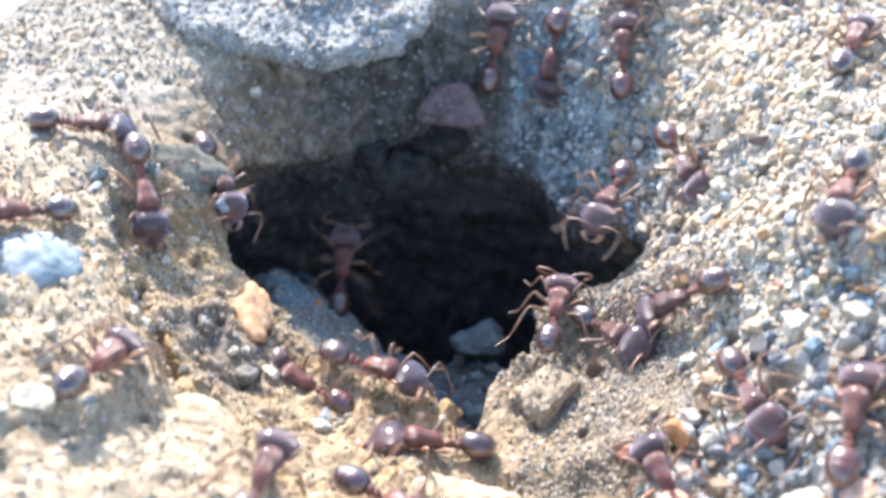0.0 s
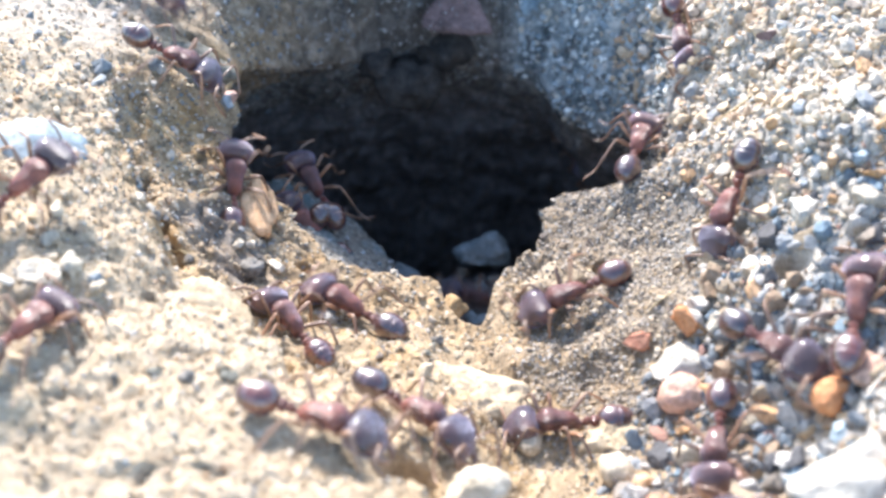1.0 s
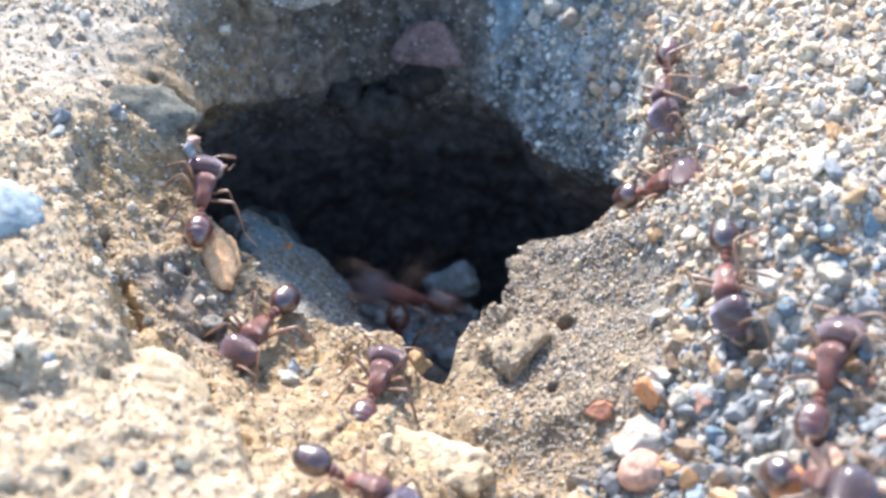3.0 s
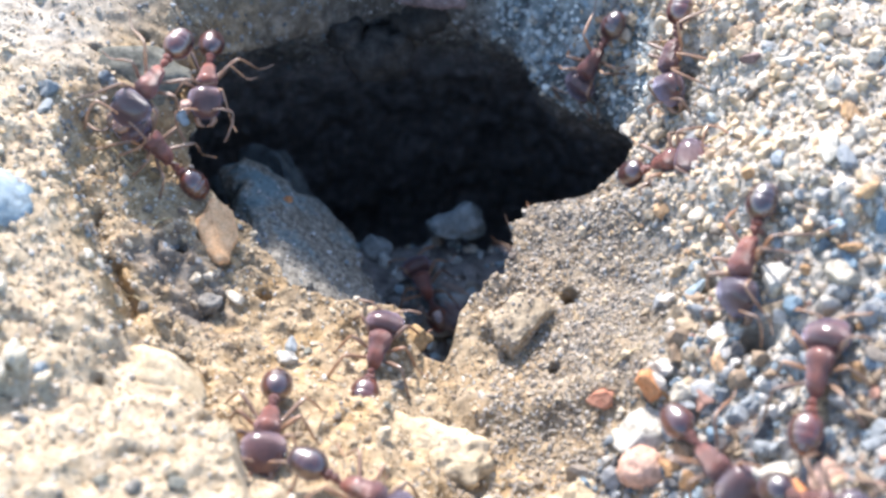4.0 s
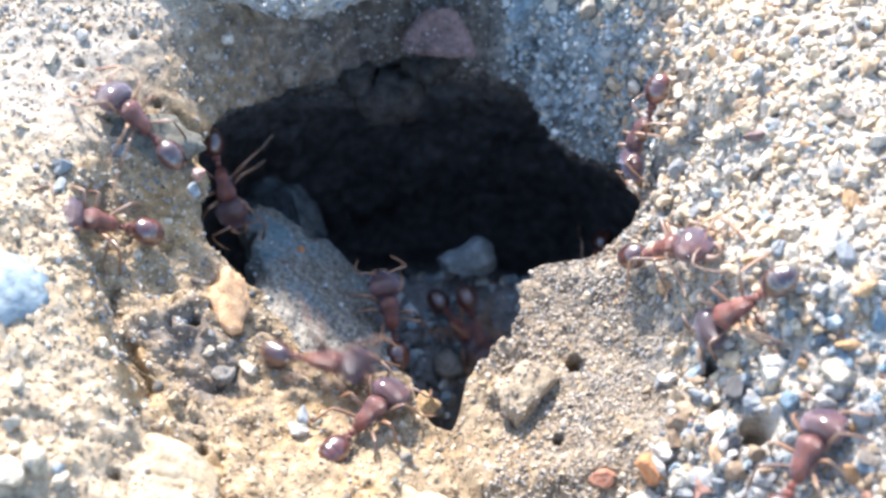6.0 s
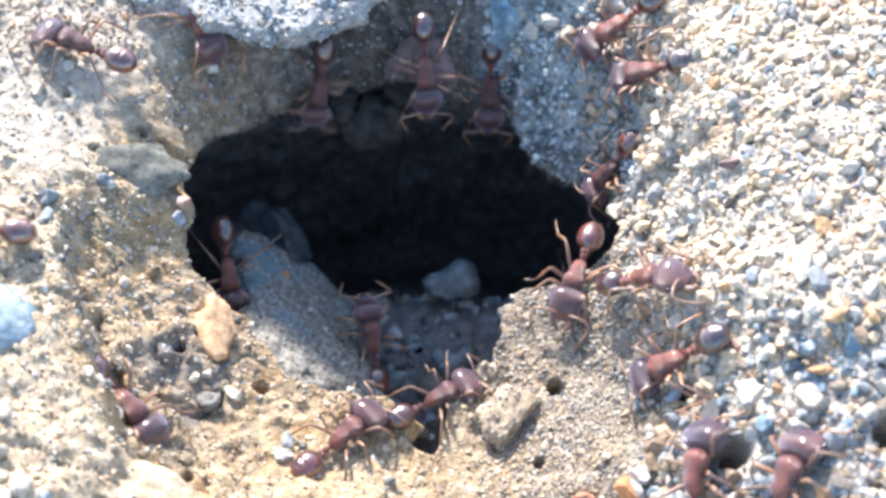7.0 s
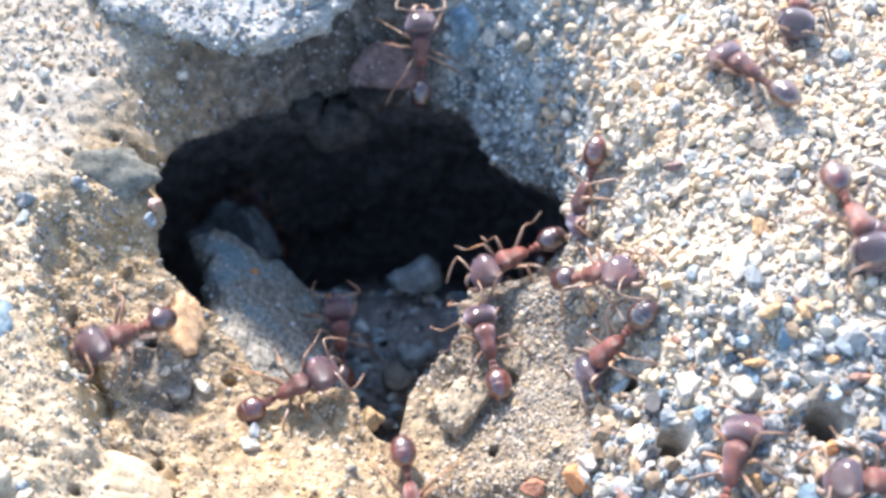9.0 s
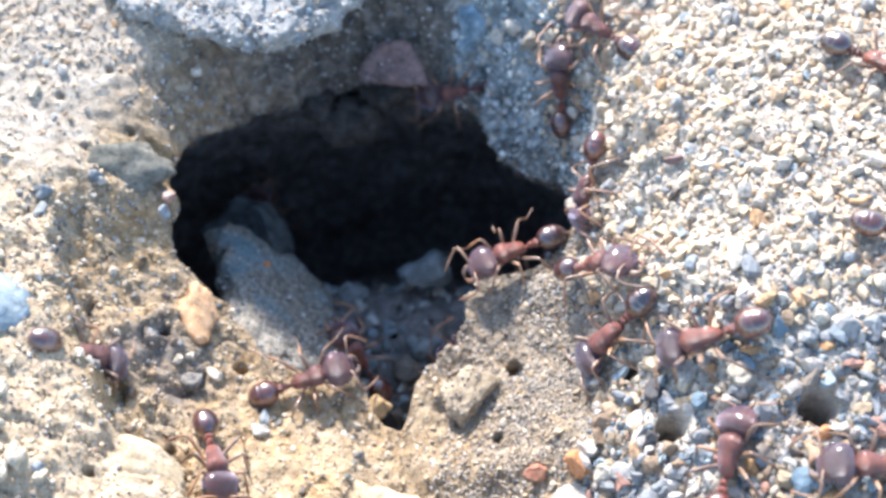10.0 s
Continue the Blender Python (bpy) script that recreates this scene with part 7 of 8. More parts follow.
    walk(ant, [
        (0.000, mm(8.98, 7.47, -10.89, 0.0, -0.0, 133.1)),
        (3.500, mm(8.98, 7.47, -10.89, 0.0, -0.0, 133.1)),
        (3.667, mm(8.82, 8.40, -11.67, -1.5, -15.2, 125.5)),
        (3.833, mm(1.78, 13.93, -16.67, -5.2, -16.5, 118.5)),
        (4.000, mm(-0.62, 16.89, -16.88, -9.1, 0.6, 109.0)),
        (4.167, mm(-1.70, 15.06, -16.96, -2.9, 2.9, 115.3)),
        (4.333, mm(-3.82, 14.00, -10.85, -13.5, -12.2, 122.3)),
        (4.500, mm(-4.25, 13.39, -7.68, 2.1, -22.4, 130.6)),
        (5.000, mm(-4.46, 12.89, -7.68, 4.9, -26.6, 120.5)),
        (5.500, mm(-4.64, 13.15, -7.63, 10.5, -23.2, 108.5)),
        (7.000, mm(-4.92, 12.99, -7.43, 14.7, -23.4, 98.7)),
        (7.500, mm(-4.92, 13.15, -7.40, 15.0, -22.8, 98.6)),
        (8.000, mm(-4.71, 13.08, -7.56, 12.2, -23.4, 103.6)),
        (8.500, mm(-4.69, 13.32, -7.63, 14.6, -19.7, 97.3)),
        (9.000, mm(-4.66, 12.81, -7.61, 15.4, -23.2, 95.2)),
        (9.500, mm(-4.02, 10.24, -9.07, 2.1, -30.6, 130.9)),
        (10.000, mm(-4.13, 10.66, -8.82, 2.4, -31.0, 129.5)),
    ])
    stride(ant, [(3.50, 4.50), (9.00, 9.50)])
    ant = spare_ant(32, 1.15)
    walk(ant, [
        (0.000, mm(42.25, 35.33, 14.97, 6.3, 0.1, -150.5)),
        (3.600, mm(42.25, 35.33, 14.97, 6.3, 0.1, -150.5)),
        (3.767, mm(38.96, 31.94, 14.90, 2.9, 4.3, -155.0)),
        (3.967, mm(35.83, 28.65, 15.00, 12.8, -1.5, -161.0)),
        (4.133, mm(32.41, 25.54, 15.64, 7.3, -0.8, -165.4)),
        (4.333, mm(29.13, 22.11, 15.48, 9.3, 2.0, -170.3)),
        (4.500, mm(25.86, 18.81, 15.61, 3.2, 9.4, -174.0)),
        (4.667, mm(23.26, 20.67, 14.57, 10.1, 16.5, -148.0)),
        (4.800, mm(20.78, 22.65, 13.31, 22.0, 15.7, -122.3)),
        (4.900, mm(21.35, 20.31, 14.13, 20.7, -13.8, -66.4)),
        (5.000, mm(22.84, 16.32, 14.00, 26.6, -0.1, -78.7)),
        (5.100, mm(25.52, 12.53, 15.23, 16.2, -5.0, -56.0)),
        (5.200, mm(28.44, 9.84, 15.92, 2.4, -4.3, -37.7)),
        (5.333, mm(32.70, 7.75, 16.52, -0.2, -6.2, -28.3)),
        (5.500, mm(36.95, 5.69, 16.33, 3.3, 2.6, -19.0)),
        (10.000, mm(36.95, 5.69, 16.33, 3.3, 2.6, -19.0)),
    ])
    stride(ant, [(3.60, 5.50)])
    ant = spare_ant(33, 1.10)
    walk(ant, [
        (0.000, mm(5.50, 2.50, -10.71, 0.0, -0.0, 109.3)),
        (3.800, mm(5.50, 2.50, -10.71, 0.0, -0.0, 109.3)),
        (3.900, mm(5.34, 3.75, -9.41, 39.9, -18.2, 89.7)),
        (4.000, mm(6.21, 10.58, -4.42, 54.5, -16.5, 64.4)),
        (4.100, mm(-2.75, 14.52, -8.34, -0.2, -6.1, 94.9)),
        (4.167, mm(-2.86, 14.62, -8.19, 7.1, 0.3, 26.6)),
        (4.200, mm(-2.97, 14.71, -8.03, 3.8, 9.4, -41.5)),
        (4.300, mm(-2.97, 31.03, -3.14, 12.6, 46.0, -56.1)),
        (4.400, mm(-3.60, 31.03, -2.96, 9.1, 47.3, -58.8)),
        (4.500, mm(-5.02, 32.89, -0.90, 8.3, 25.0, -63.6)),
        (5.000, mm(-3.87, 32.15, -1.35, 43.0, 28.1, -16.7)),
        (5.100, mm(-4.25, 33.93, -4.42, 29.7, 25.1, -28.2)),
        (5.200, mm(-4.89, 39.17, -7.08, 113.8, 30.2, 25.4)),
        (5.300, mm(-3.23, 41.41, -11.11, 106.2, 42.5, 14.8)),
        (5.400, mm(-3.51, 42.22, -15.52, 92.2, 52.1, -3.8)),
        (5.500, mm(-3.50, 41.94, -19.97, 33.6, 46.0, -57.7)),
        (5.600, mm(-3.28, 39.94, -21.30, 26.7, 47.0, -57.0)),
        (5.700, mm(0.33, 26.49, -20.15, 99.6, 47.1, 1.1)),
        (5.733, mm(0.39, 25.69, -18.08, 35.4, 38.3, -49.3)),
        (5.800, mm(0.45, 24.88, -16.01, -0.2, 4.8, -67.6)),
        (5.900, mm(1.74, 19.09, -16.65, -2.2, -3.3, -69.5)),
        (6.000, mm(2.81, 15.44, -16.18, 0.2, 9.2, -72.8)),
        (6.100, mm(8.79, 8.28, -11.69, -19.1, 36.7, -85.0)),
        (6.200, mm(5.50, 2.50, -10.71, -0.0, -0.0, -77.0)),
        (10.000, mm(5.50, 2.50, -10.71, -0.0, -0.0, -77.0)),
    ])
    stride(ant, [(3.80, 4.10), (4.17, 4.50), (5.00, 6.20)])
    ant = spare_ant(34, 1.15)
    walk(ant, [
        (0.000, mm(27.98, 35.68, 13.71, 6.4, 3.3, -149.6)),
        (6.000, mm(27.98, 35.68, 13.71, 6.4, 3.3, -149.6)),
        (6.200, mm(25.09, 34.67, 13.37, 7.6, 7.4, -158.2)),
        (6.400, mm(21.10, 32.23, 11.60, -0.2, 24.8, -167.1)),
        (6.600, mm(18.05, 29.97, 9.65, -13.7, 40.7, 179.9)),
        (6.800, mm(16.06, 28.96, 7.28, -37.5, 46.4, 167.0)),
        (7.000, mm(17.50, 27.32, 8.56, -32.7, 44.7, 152.9)),
        (7.200, mm(18.63, 26.61, 10.59, -32.3, 41.9, 143.9)),
        (7.300, mm(19.35, 24.23, 12.49, 1.4, 43.6, -176.0)),
        (7.400, mm(21.30, 22.32, 13.64, 13.7, 19.1, -145.8)),
        (7.500, mm(21.91, 19.57, 14.57, 16.8, 13.1, -118.7)),
        (7.800, mm(22.07, 15.13, 13.75, 24.2, 8.0, -104.3)),
        (8.000, mm(23.69, 14.61, 14.62, 28.7, -4.4, -79.7)),
        (8.200, mm(25.08, 12.48, 15.03, 19.2, -4.5, -61.5)),
        (8.400, mm(28.29, 11.46, 15.72, 5.2, -2.6, -33.7)),
        (8.500, mm(30.58, 9.10, 16.04, -2.0, -7.1, -41.2)),
        (8.600, mm(33.68, 7.91, 16.40, 0.8, -5.4, -32.4)),
        (8.700, mm(36.98, 6.55, 16.32, 2.4, 5.3, -23.2)),
        (8.800, mm(40.08, 5.31, 16.27, 2.9, -1.2, -14.9)),
        (8.933, mm(43.63, 5.31, 16.63, 3.5, 2.9, -14.0)),
        (9.067, mm(47.17, 5.61, 16.14, 2.7, 1.7, -13.5)),
        (9.200, mm(50.76, 5.65, 16.35, 0.5, 1.8, -12.9)),
        (10.000, mm(50.76, 5.65, 16.35, 0.5, 1.8, -12.9)),
    ])
    stride(ant, [(6.00, 9.20)])
    ant = spare_ant(35, 1.15)
    walk(ant, [
        (0.000, mm(-7.92, 0.09, -14.85, 0.0, -0.0, 0.0)),
        (6.000, mm(-7.92, 0.09, -14.85, 0.0, -0.0, 0.0)),
        (6.500, mm(-7.92, 0.09, -14.85, 0.0, -0.0, 34.1)),
        (6.567, mm(-3.59, 0.63, -8.95, 38.1, -17.3, 6.6)),
        (6.667, mm(4.04, 4.39, -4.32, 21.2, 44.1, -23.8)),
        (6.700, mm(5.03, 7.27, -3.07, -27.3, 37.3, -77.1)),
        (6.733, mm(6.02, 10.16, -1.81, -51.8, 8.0, -107.4)),
        (6.800, mm(11.33, 13.51, 2.50, 0.0, -0.0, -111.9)),
        (7.000, mm(11.00, 11.98, 2.50, 0.0, -0.0, -110.2)),
        (7.133, mm(9.52, 10.66, 1.05, 23.0, 15.1, -116.7)),
        (7.300, mm(7.23, 8.98, 0.80, 0.0, -0.0, -135.7)),
        (7.500, mm(6.24, 5.79, 0.80, 0.0, -0.0, -142.5)),
        (8.000, mm(3.63, 4.15, 0.80, 0.0, -0.0, -155.0)),
        (8.200, mm(2.91, 2.51, 0.80, 0.0, -0.0, -143.4)),
        (8.333, mm(2.03, 0.02, -0.25, -4.8, 1.0, -134.4)),
        (8.500, mm(0.92, -2.52, -0.40, 1.7, -0.4, -125.2)),
        (8.800, mm(0.65, -4.18, 0.08, 2.2, -9.6, -101.2)),
        (9.000, mm(2.15, -5.28, -0.44, 8.1, 10.3, -78.6)),
        (9.133, mm(1.89, -7.82, -0.48, -7.0, -5.8, -82.1)),
        (9.267, mm(1.69, -10.78, 0.23, -34.1, -7.8, -74.5)),
        (9.400, mm(1.64, -13.86, 1.19, -41.1, -2.7, -76.8)),
        (9.600, mm(1.70, -18.41, 1.92, -42.5, -2.1, -76.5)),
        (9.800, mm(1.66, -22.92, 3.63, -50.2, 1.4, -79.7)),
        (10.000, mm(1.66, -22.92, 3.63, -50.2, 1.4, -79.7)),
    ])
    stride(ant, [(6.50, 9.80)])
    ant = spare_ant(36, 1.05)
    walk(ant, [
        (0.000, mm(9.24, 8.26, -14.95, 0.0, -0.0, -145.3)),
        (6.200, mm(9.24, 8.26, -14.95, 0.0, -0.0, -145.3)),
        (6.333, mm(9.05, 6.99, -11.25, -33.2, -15.0, -133.8)),
        (6.400, mm(8.29, 6.50, -9.90, -0.4, -47.4, 166.5)),
        (6.433, mm(7.54, 6.00, -8.55, 51.6, -31.6, 90.1)),
        (6.500, mm(6.79, 5.50, -7.21, 59.0, 10.0, 47.0)),
        (6.667, mm(3.40, 4.19, -3.74, 50.1, 8.4, 38.9)),
        (6.800, mm(0.90, 3.55, -1.00, 0.0, -0.0, 30.9)),
        (7.000, mm(1.10, 4.05, -1.00, 0.0, -0.0, 29.7)),
        (7.267, mm(1.81, 4.55, -1.00, 0.0, 0.0, -9.4)),
        (7.500, mm(2.51, 5.06, -1.00, -0.0, -0.0, -48.5)),
        (8.000, mm(5.53, 6.94, -1.00, -0.0, -0.0, -72.3)),
        (8.133, mm(7.10, 7.31, -5.58, -47.1, 36.3, -75.9)),
        (8.200, mm(7.94, 7.76, -7.94, -7.3, 40.0, -27.2)),
        (8.267, mm(8.79, 8.20, -10.29, 21.6, 20.6, 11.2)),
        (8.400, mm(9.24, 8.26, -14.95, 0.0, -0.0, 32.3)),
        (10.000, mm(9.24, 8.26, -14.95, 0.0, -0.0, 32.3)),
    ])
    stride(ant, [(6.20, 6.80), (7.50, 8.40)])
    ant = spare_ant(37, 1.15)
    walk(ant, [
        (0.000, mm(15.29, 38.87, 12.38, 2.6, 19.0, -107.7)),
        (6.000, mm(15.29, 38.87, 12.38, 2.6, 19.0, -107.7)),
        (6.400, mm(14.98, 35.25, 10.37, -0.0, 33.4, -129.4)),
        (6.800, mm(14.64, 31.87, 8.16, -16.5, 37.8, -155.6)),
        (7.000, mm(14.93, 32.10, 8.25, -19.3, 35.8, -161.1)),
        (7.100, mm(14.82, 29.06, 5.29, -11.9, 59.7, -154.3)),
        (7.200, mm(14.90, 26.16, 2.21, 6.4, 59.9, -134.0)),
        (7.500, mm(13.72, 25.68, -0.47, 18.4, 57.9, -113.7)),
        (7.600, mm(14.69, 22.53, -0.31, 48.5, 35.5, -122.1)),
        (7.700, mm(14.62, 19.34, 1.23, 30.0, -10.0, -134.4)),
        (7.800, mm(9.61, 16.01, 1.60, 0.0, -0.0, -118.8)),
        (8.000, mm(9.94, 11.36, 1.60, 0.0, -0.0, -115.7)),
        (8.200, mm(10.65, 13.41, 1.60, 0.0, -0.0, -117.0)),
        (8.500, mm(10.35, 15.96, 1.60, 0.0, -0.0, -115.6)),
        (9.000, mm(9.68, 13.95, 1.60, 0.0, -0.0, -151.0)),
        (9.500, mm(9.27, 13.82, 1.60, 0.0, -0.0, -157.7)),
        (10.000, mm(9.09, 13.77, 1.60, 0.0, -0.0, -155.9)),
    ])
    stride(ant, [(6.00, 6.80), (7.00, 8.50)])
    ant = spare_ant(38, 1.15)
    walk(ant, [
        (0.000, mm(-11.12, 36.58, 13.04, 2.4, -2.9, -163.4)),
        (5.800, mm(-11.12, 36.58, 13.04, 2.4, -2.9, -163.4)),
        (6.067, mm(-15.15, 34.11, 12.65, -4.9, 6.6, -173.4)),
        (6.300, mm(-18.31, 31.75, 12.59, -8.8, -3.9, 177.9)),
        (6.533, mm(-22.98, 29.37, 10.61, -4.3, -6.8, 168.5)),
        (6.800, mm(-26.66, 26.66, 10.79, 1.6, -4.7, 159.2)),
        (7.000, mm(-26.55, 27.42, 10.80, 4.3, -4.7, 158.4)),
        (7.500, mm(-26.02, 27.90, 10.61, 7.0, -4.5, 149.5)),
        (8.000, mm(-27.84, 28.08, 11.08, 4.8, -7.1, 153.3)),
        (8.133, mm(-30.62, 29.01, 11.52, -2.6, -1.7, 154.9)),
        (8.300, mm(-33.37, 30.16, 11.73, 1.5, -4.4, 156.8)),
        (8.433, mm(-37.11, 32.13, 11.39, -0.7, 6.6, 158.3)),
        (8.533, mm(-40.85, 34.33, 10.80, 0.6, 3.1, 160.1)),
        (8.667, mm(-44.51, 36.87, 10.75, 1.1, -5.0, 161.7)),
        (8.800, mm(-48.46, 38.70, 11.19, -4.2, 2.6, 163.4)),
        (10.000, mm(-48.46, 38.70, 11.19, -4.2, 2.6, 163.4)),
    ])
    stride(ant, [(5.80, 6.80), (8.00, 8.80)])
    ant = spare_ant(39, 1.15)
    walk(ant, [
        (0.000, mm(-46.22, 25.67, 11.23, -1.2, 0.0, -0.0)),
        (7.200, mm(-46.22, 25.67, 11.23, -1.2, 0.0, -0.0)),
        (7.400, mm(-41.60, 25.07, 11.35, -0.6, -1.0, -2.8)),
        (7.600, mm(-36.76, 24.55, 11.22, -3.7, 4.0, -5.7)),
        (7.800, mm(-32.34, 24.05, 10.84, 3.9, 1.8, -8.3)),
        (7.900, mm(-29.56, 23.56, 10.64, -0.2, 3.9, -8.6)),
        (8.000, mm(-26.87, 23.42, 9.74, 8.5, 7.4, -8.9)),
        (8.200, mm(-24.03, 21.85, 9.39, 4.0, 19.3, -16.2)),
        (8.400, mm(-25.67, 20.78, 10.08, -14.2, 4.9, -77.1)),
        (8.500, mm(-27.05, 17.34, 10.96, -11.7, -6.5, -86.1)),
        (8.600, mm(-28.33, 15.06, 11.29, -13.8, -4.2, -105.3)),
        (8.700, mm(-29.58, 12.74, 11.75, -9.9, -12.5, -122.1)),
        (8.833, mm(-32.72, 11.14, 12.66, -6.6, -17.5, -136.5)),
        (8.967, mm(-35.69, 9.40, 13.75, 0.2, -1.9, -153.2)),
        (9.100, mm(-39.01, 7.90, 13.94, 4.1, -7.4, -168.1)),
        (10.000, mm(-39.01, 7.90, 13.94, 4.1, -7.4, -168.1)),
    ])
    stride(ant, [(7.20, 9.10)])
    ant = spare_ant(40, 1.15)
    walk(ant, [
        (0.000, mm(-20.77, 39.68, 11.25, -1.0, 2.3, -79.2)),
        (6.400, mm(-20.77, 39.68, 11.25, -1.0, 2.3, -79.2)),
        (6.733, mm(-19.57, 35.64, 10.27, -8.9, 8.3, -67.8)),
        (7.067, mm(-18.04, 30.57, 9.25, -5.1, 37.5, -55.1)),
        (7.400, mm(-17.45, 27.55, 7.02, -0.7, 55.6, -34.6)),
        (7.500, mm(-16.60, 27.07, 5.33, 23.0, 65.2, -7.2)),
        (7.567, mm(-16.55, 30.71, -2.52, -24.2, 141.0, -87.0)),
        (7.633, mm(-17.26, 35.88, -9.12, -26.4, 117.8, -89.4)),
        (7.700, mm(-16.71, 38.87, -17.23, 4.9, 59.3, -54.5)),
        (7.867, mm(-19.60, 35.60, -18.50, -77.7, 37.0, -120.7)),
        (8.000, mm(-20.19, 30.92, -20.32, -44.8, -11.6, -104.1)),
        (8.500, mm(-21.98, 28.18, -18.45, -46.0, 31.4, -72.9)),
        (8.567, mm(-21.70, 22.61, -14.79, -39.4, 4.9, -59.5)),
        (8.667, mm(-16.99, 17.78, -7.08, -46.4, 27.2, -94.6)),
        (8.733, mm(-17.24, 16.33, -4.03, -22.6, 29.4, -110.8)),
        (8.800, mm(-16.05, 11.28, 2.93, -18.9, 23.5, -120.3)),
        (8.900, mm(-18.05, 7.97, 4.29, -16.6, -21.2, -123.9)),
        (9.000, mm(-20.07, 4.89, 5.92, -15.6, -25.9, -139.3)),
        (9.200, mm(-19.89, 1.10, 5.35, -27.8, 1.2, -88.4)),
        (9.300, mm(-17.88, -0.64, 4.60, -32.0, 23.4, -42.1)),
        (9.400, mm(-16.36, -2.56, 3.64, -28.2, 14.3, -47.3)),
        (9.500, mm(-14.44, -4.52, 3.38, -25.9, 0.8, -49.7)),
        (10.000, mm(-13.27, -5.58, 3.24, -25.2, -13.1, -72.4)),
    ])
    stride(ant, [(6.40, 9.50)])
    ant = spare_ant(41, 1.20)
    walk(ant, [
        (0.000, mm(12.58, -26.35, 8.18, -7.4, 8.8, 72.5)),
        (6.000, mm(12.58, -26.35, 8.18, -7.4, 8.8, 72.5)),
        (6.167, mm(13.29, -23.74, 7.65, -15.3, 11.7, 66.8)),
        (6.333, mm(15.25, -19.96, 6.14, -56.9, 4.8, 54.8)),
        (6.467, mm(15.89, -14.74, 5.78, -25.5, -13.8, 72.8)),
        (6.633, mm(16.96, -10.64, 6.93, -39.7, -14.9, 76.0)),
        (6.800, mm(17.46, -6.40, 8.02, -34.5, -25.9, 77.2)),
        (7.000, mm(18.36, -6.17, 8.95, -39.1, -15.1, 75.1)),
        (7.267, mm(20.68, -4.47, 10.56, -59.7, -15.9, 78.6)),
        (7.500, mm(21.67, -2.09, 11.85, -16.1, -31.0, 41.5)),
        (7.600, mm(22.99, 1.04, 13.44, -20.9, -39.8, 55.9)),
        (7.700, mm(24.03, 4.11, 15.22, -17.0, -9.1, 54.0)),
        (7.800, mm(27.11, 7.90, 15.51, -13.8, -6.8, 60.4)),
        (7.900, mm(28.88, 10.82, 15.91, -5.3, -1.0, 66.7)),
        (8.000, mm(30.65, 13.74, 16.33, -0.9, -6.6, 74.1)),
        (8.133, mm(34.42, 15.57, 16.56, -3.0, -0.2, 66.8)),
        (8.300, mm(38.21, 17.48, 16.56, -2.4, 2.3, 59.8)),
        (8.367, mm(37.45, 16.70, 16.60, -3.2, -1.0, -0.0)),
        (8.433, mm(36.70, 15.91, 16.64, -0.8, -3.4, -59.9)),
        (8.500, mm(35.95, 15.13, 16.67, 2.5, -2.5, -119.9)),
        (8.700, mm(33.67, 12.82, 16.59, 4.4, 2.9, -119.7)),
        (8.867, mm(33.22, 10.19, 16.48, 9.8, 0.5, -97.8)),
        (9.000, mm(32.61, 7.56, 16.54, 5.4, -3.6, -76.3)),
        (9.100, mm(30.58, 4.58, 16.59, 2.8, 0.0, -82.9)),
        (9.200, mm(28.61, 1.68, 16.13, 5.7, 8.3, -89.4)),
        (9.500, mm(28.28, -2.89, 14.91, 11.6, 16.4, -108.5)),
        (9.700, mm(25.95, -2.37, 14.43, 7.2, 23.1, -132.3)),
        (10.000, mm(22.56, 0.20, 12.77, -13.0, 36.3, 179.1)),
    ])
    stride(ant, [(6.00, 10.00)])
    ant = spare_ant(42, 1.15)
    walk(ant, [
        (0.000, mm(42.50, 6.81, 16.38, -4.3, 1.2, 164.9)),
        (8.000, mm(42.50, 6.81, 16.38, -4.3, 1.2, 164.9)),
        (8.267, mm(38.47, 8.95, 16.58, -2.0, -3.9, 150.6)),
        (8.500, mm(34.41, 10.99, 16.60, -2.4, 4.6, 135.8)),
        (8.667, mm(32.50, 14.43, 16.41, -6.3, 0.1, 129.7)),
        (8.800, mm(30.54, 17.89, 16.37, 1.0, 6.7, 122.2)),
        (8.900, mm(28.65, 19.72, 16.04, -2.5, 7.6, 125.3)),
        (9.000, mm(26.77, 21.54, 15.57, 0.8, 12.3, 128.3)),
        (9.100, mm(24.46, 22.99, 14.78, -3.4, 18.5, 138.6)),
        (9.200, mm(22.16, 24.43, 13.94, 0.3, 18.9, 149.4)),
        (9.333, mm(20.24, 27.05, 12.55, -5.9, 33.9, 144.9)),
        (9.500, mm(19.09, 29.12, 10.41, -32.2, 21.8, 143.3)),
        (10.000, mm(17.23, 31.28, 9.81, -41.1, 9.7, 131.4)),
    ])
    stride(ant, [(8.00, 10.00)])
    ant = spare_ant(43, 1.15)
    walk(ant, [
        (0.000, mm(32.07, 45.58, 13.77, -1.3, 4.5, -106.2)),
        (8.000, mm(32.07, 45.58, 13.77, -1.3, 4.5, -106.2)),
        (8.267, mm(32.00, 41.24, 13.78, 9.4, 2.3, -105.6)),
        (8.500, mm(31.81, 36.92, 14.24, 3.6, -6.5, -105.6)),
        (8.733, mm(31.67, 32.64, 14.48, -0.7, -1.3, -104.9)),
        (9.000, mm(31.52, 28.28, 15.11, 0.3, -9.5, -104.4)),
        (9.300, mm(33.35, 24.67, 15.87, -3.8, -9.5, -57.7)),
        (9.500, mm(34.16, 22.68, 15.65, 2.0, -1.4, -49.4)),
        (10.000, mm(36.87, 21.42, 15.96, -0.5, -3.9, -35.5)),
    ])
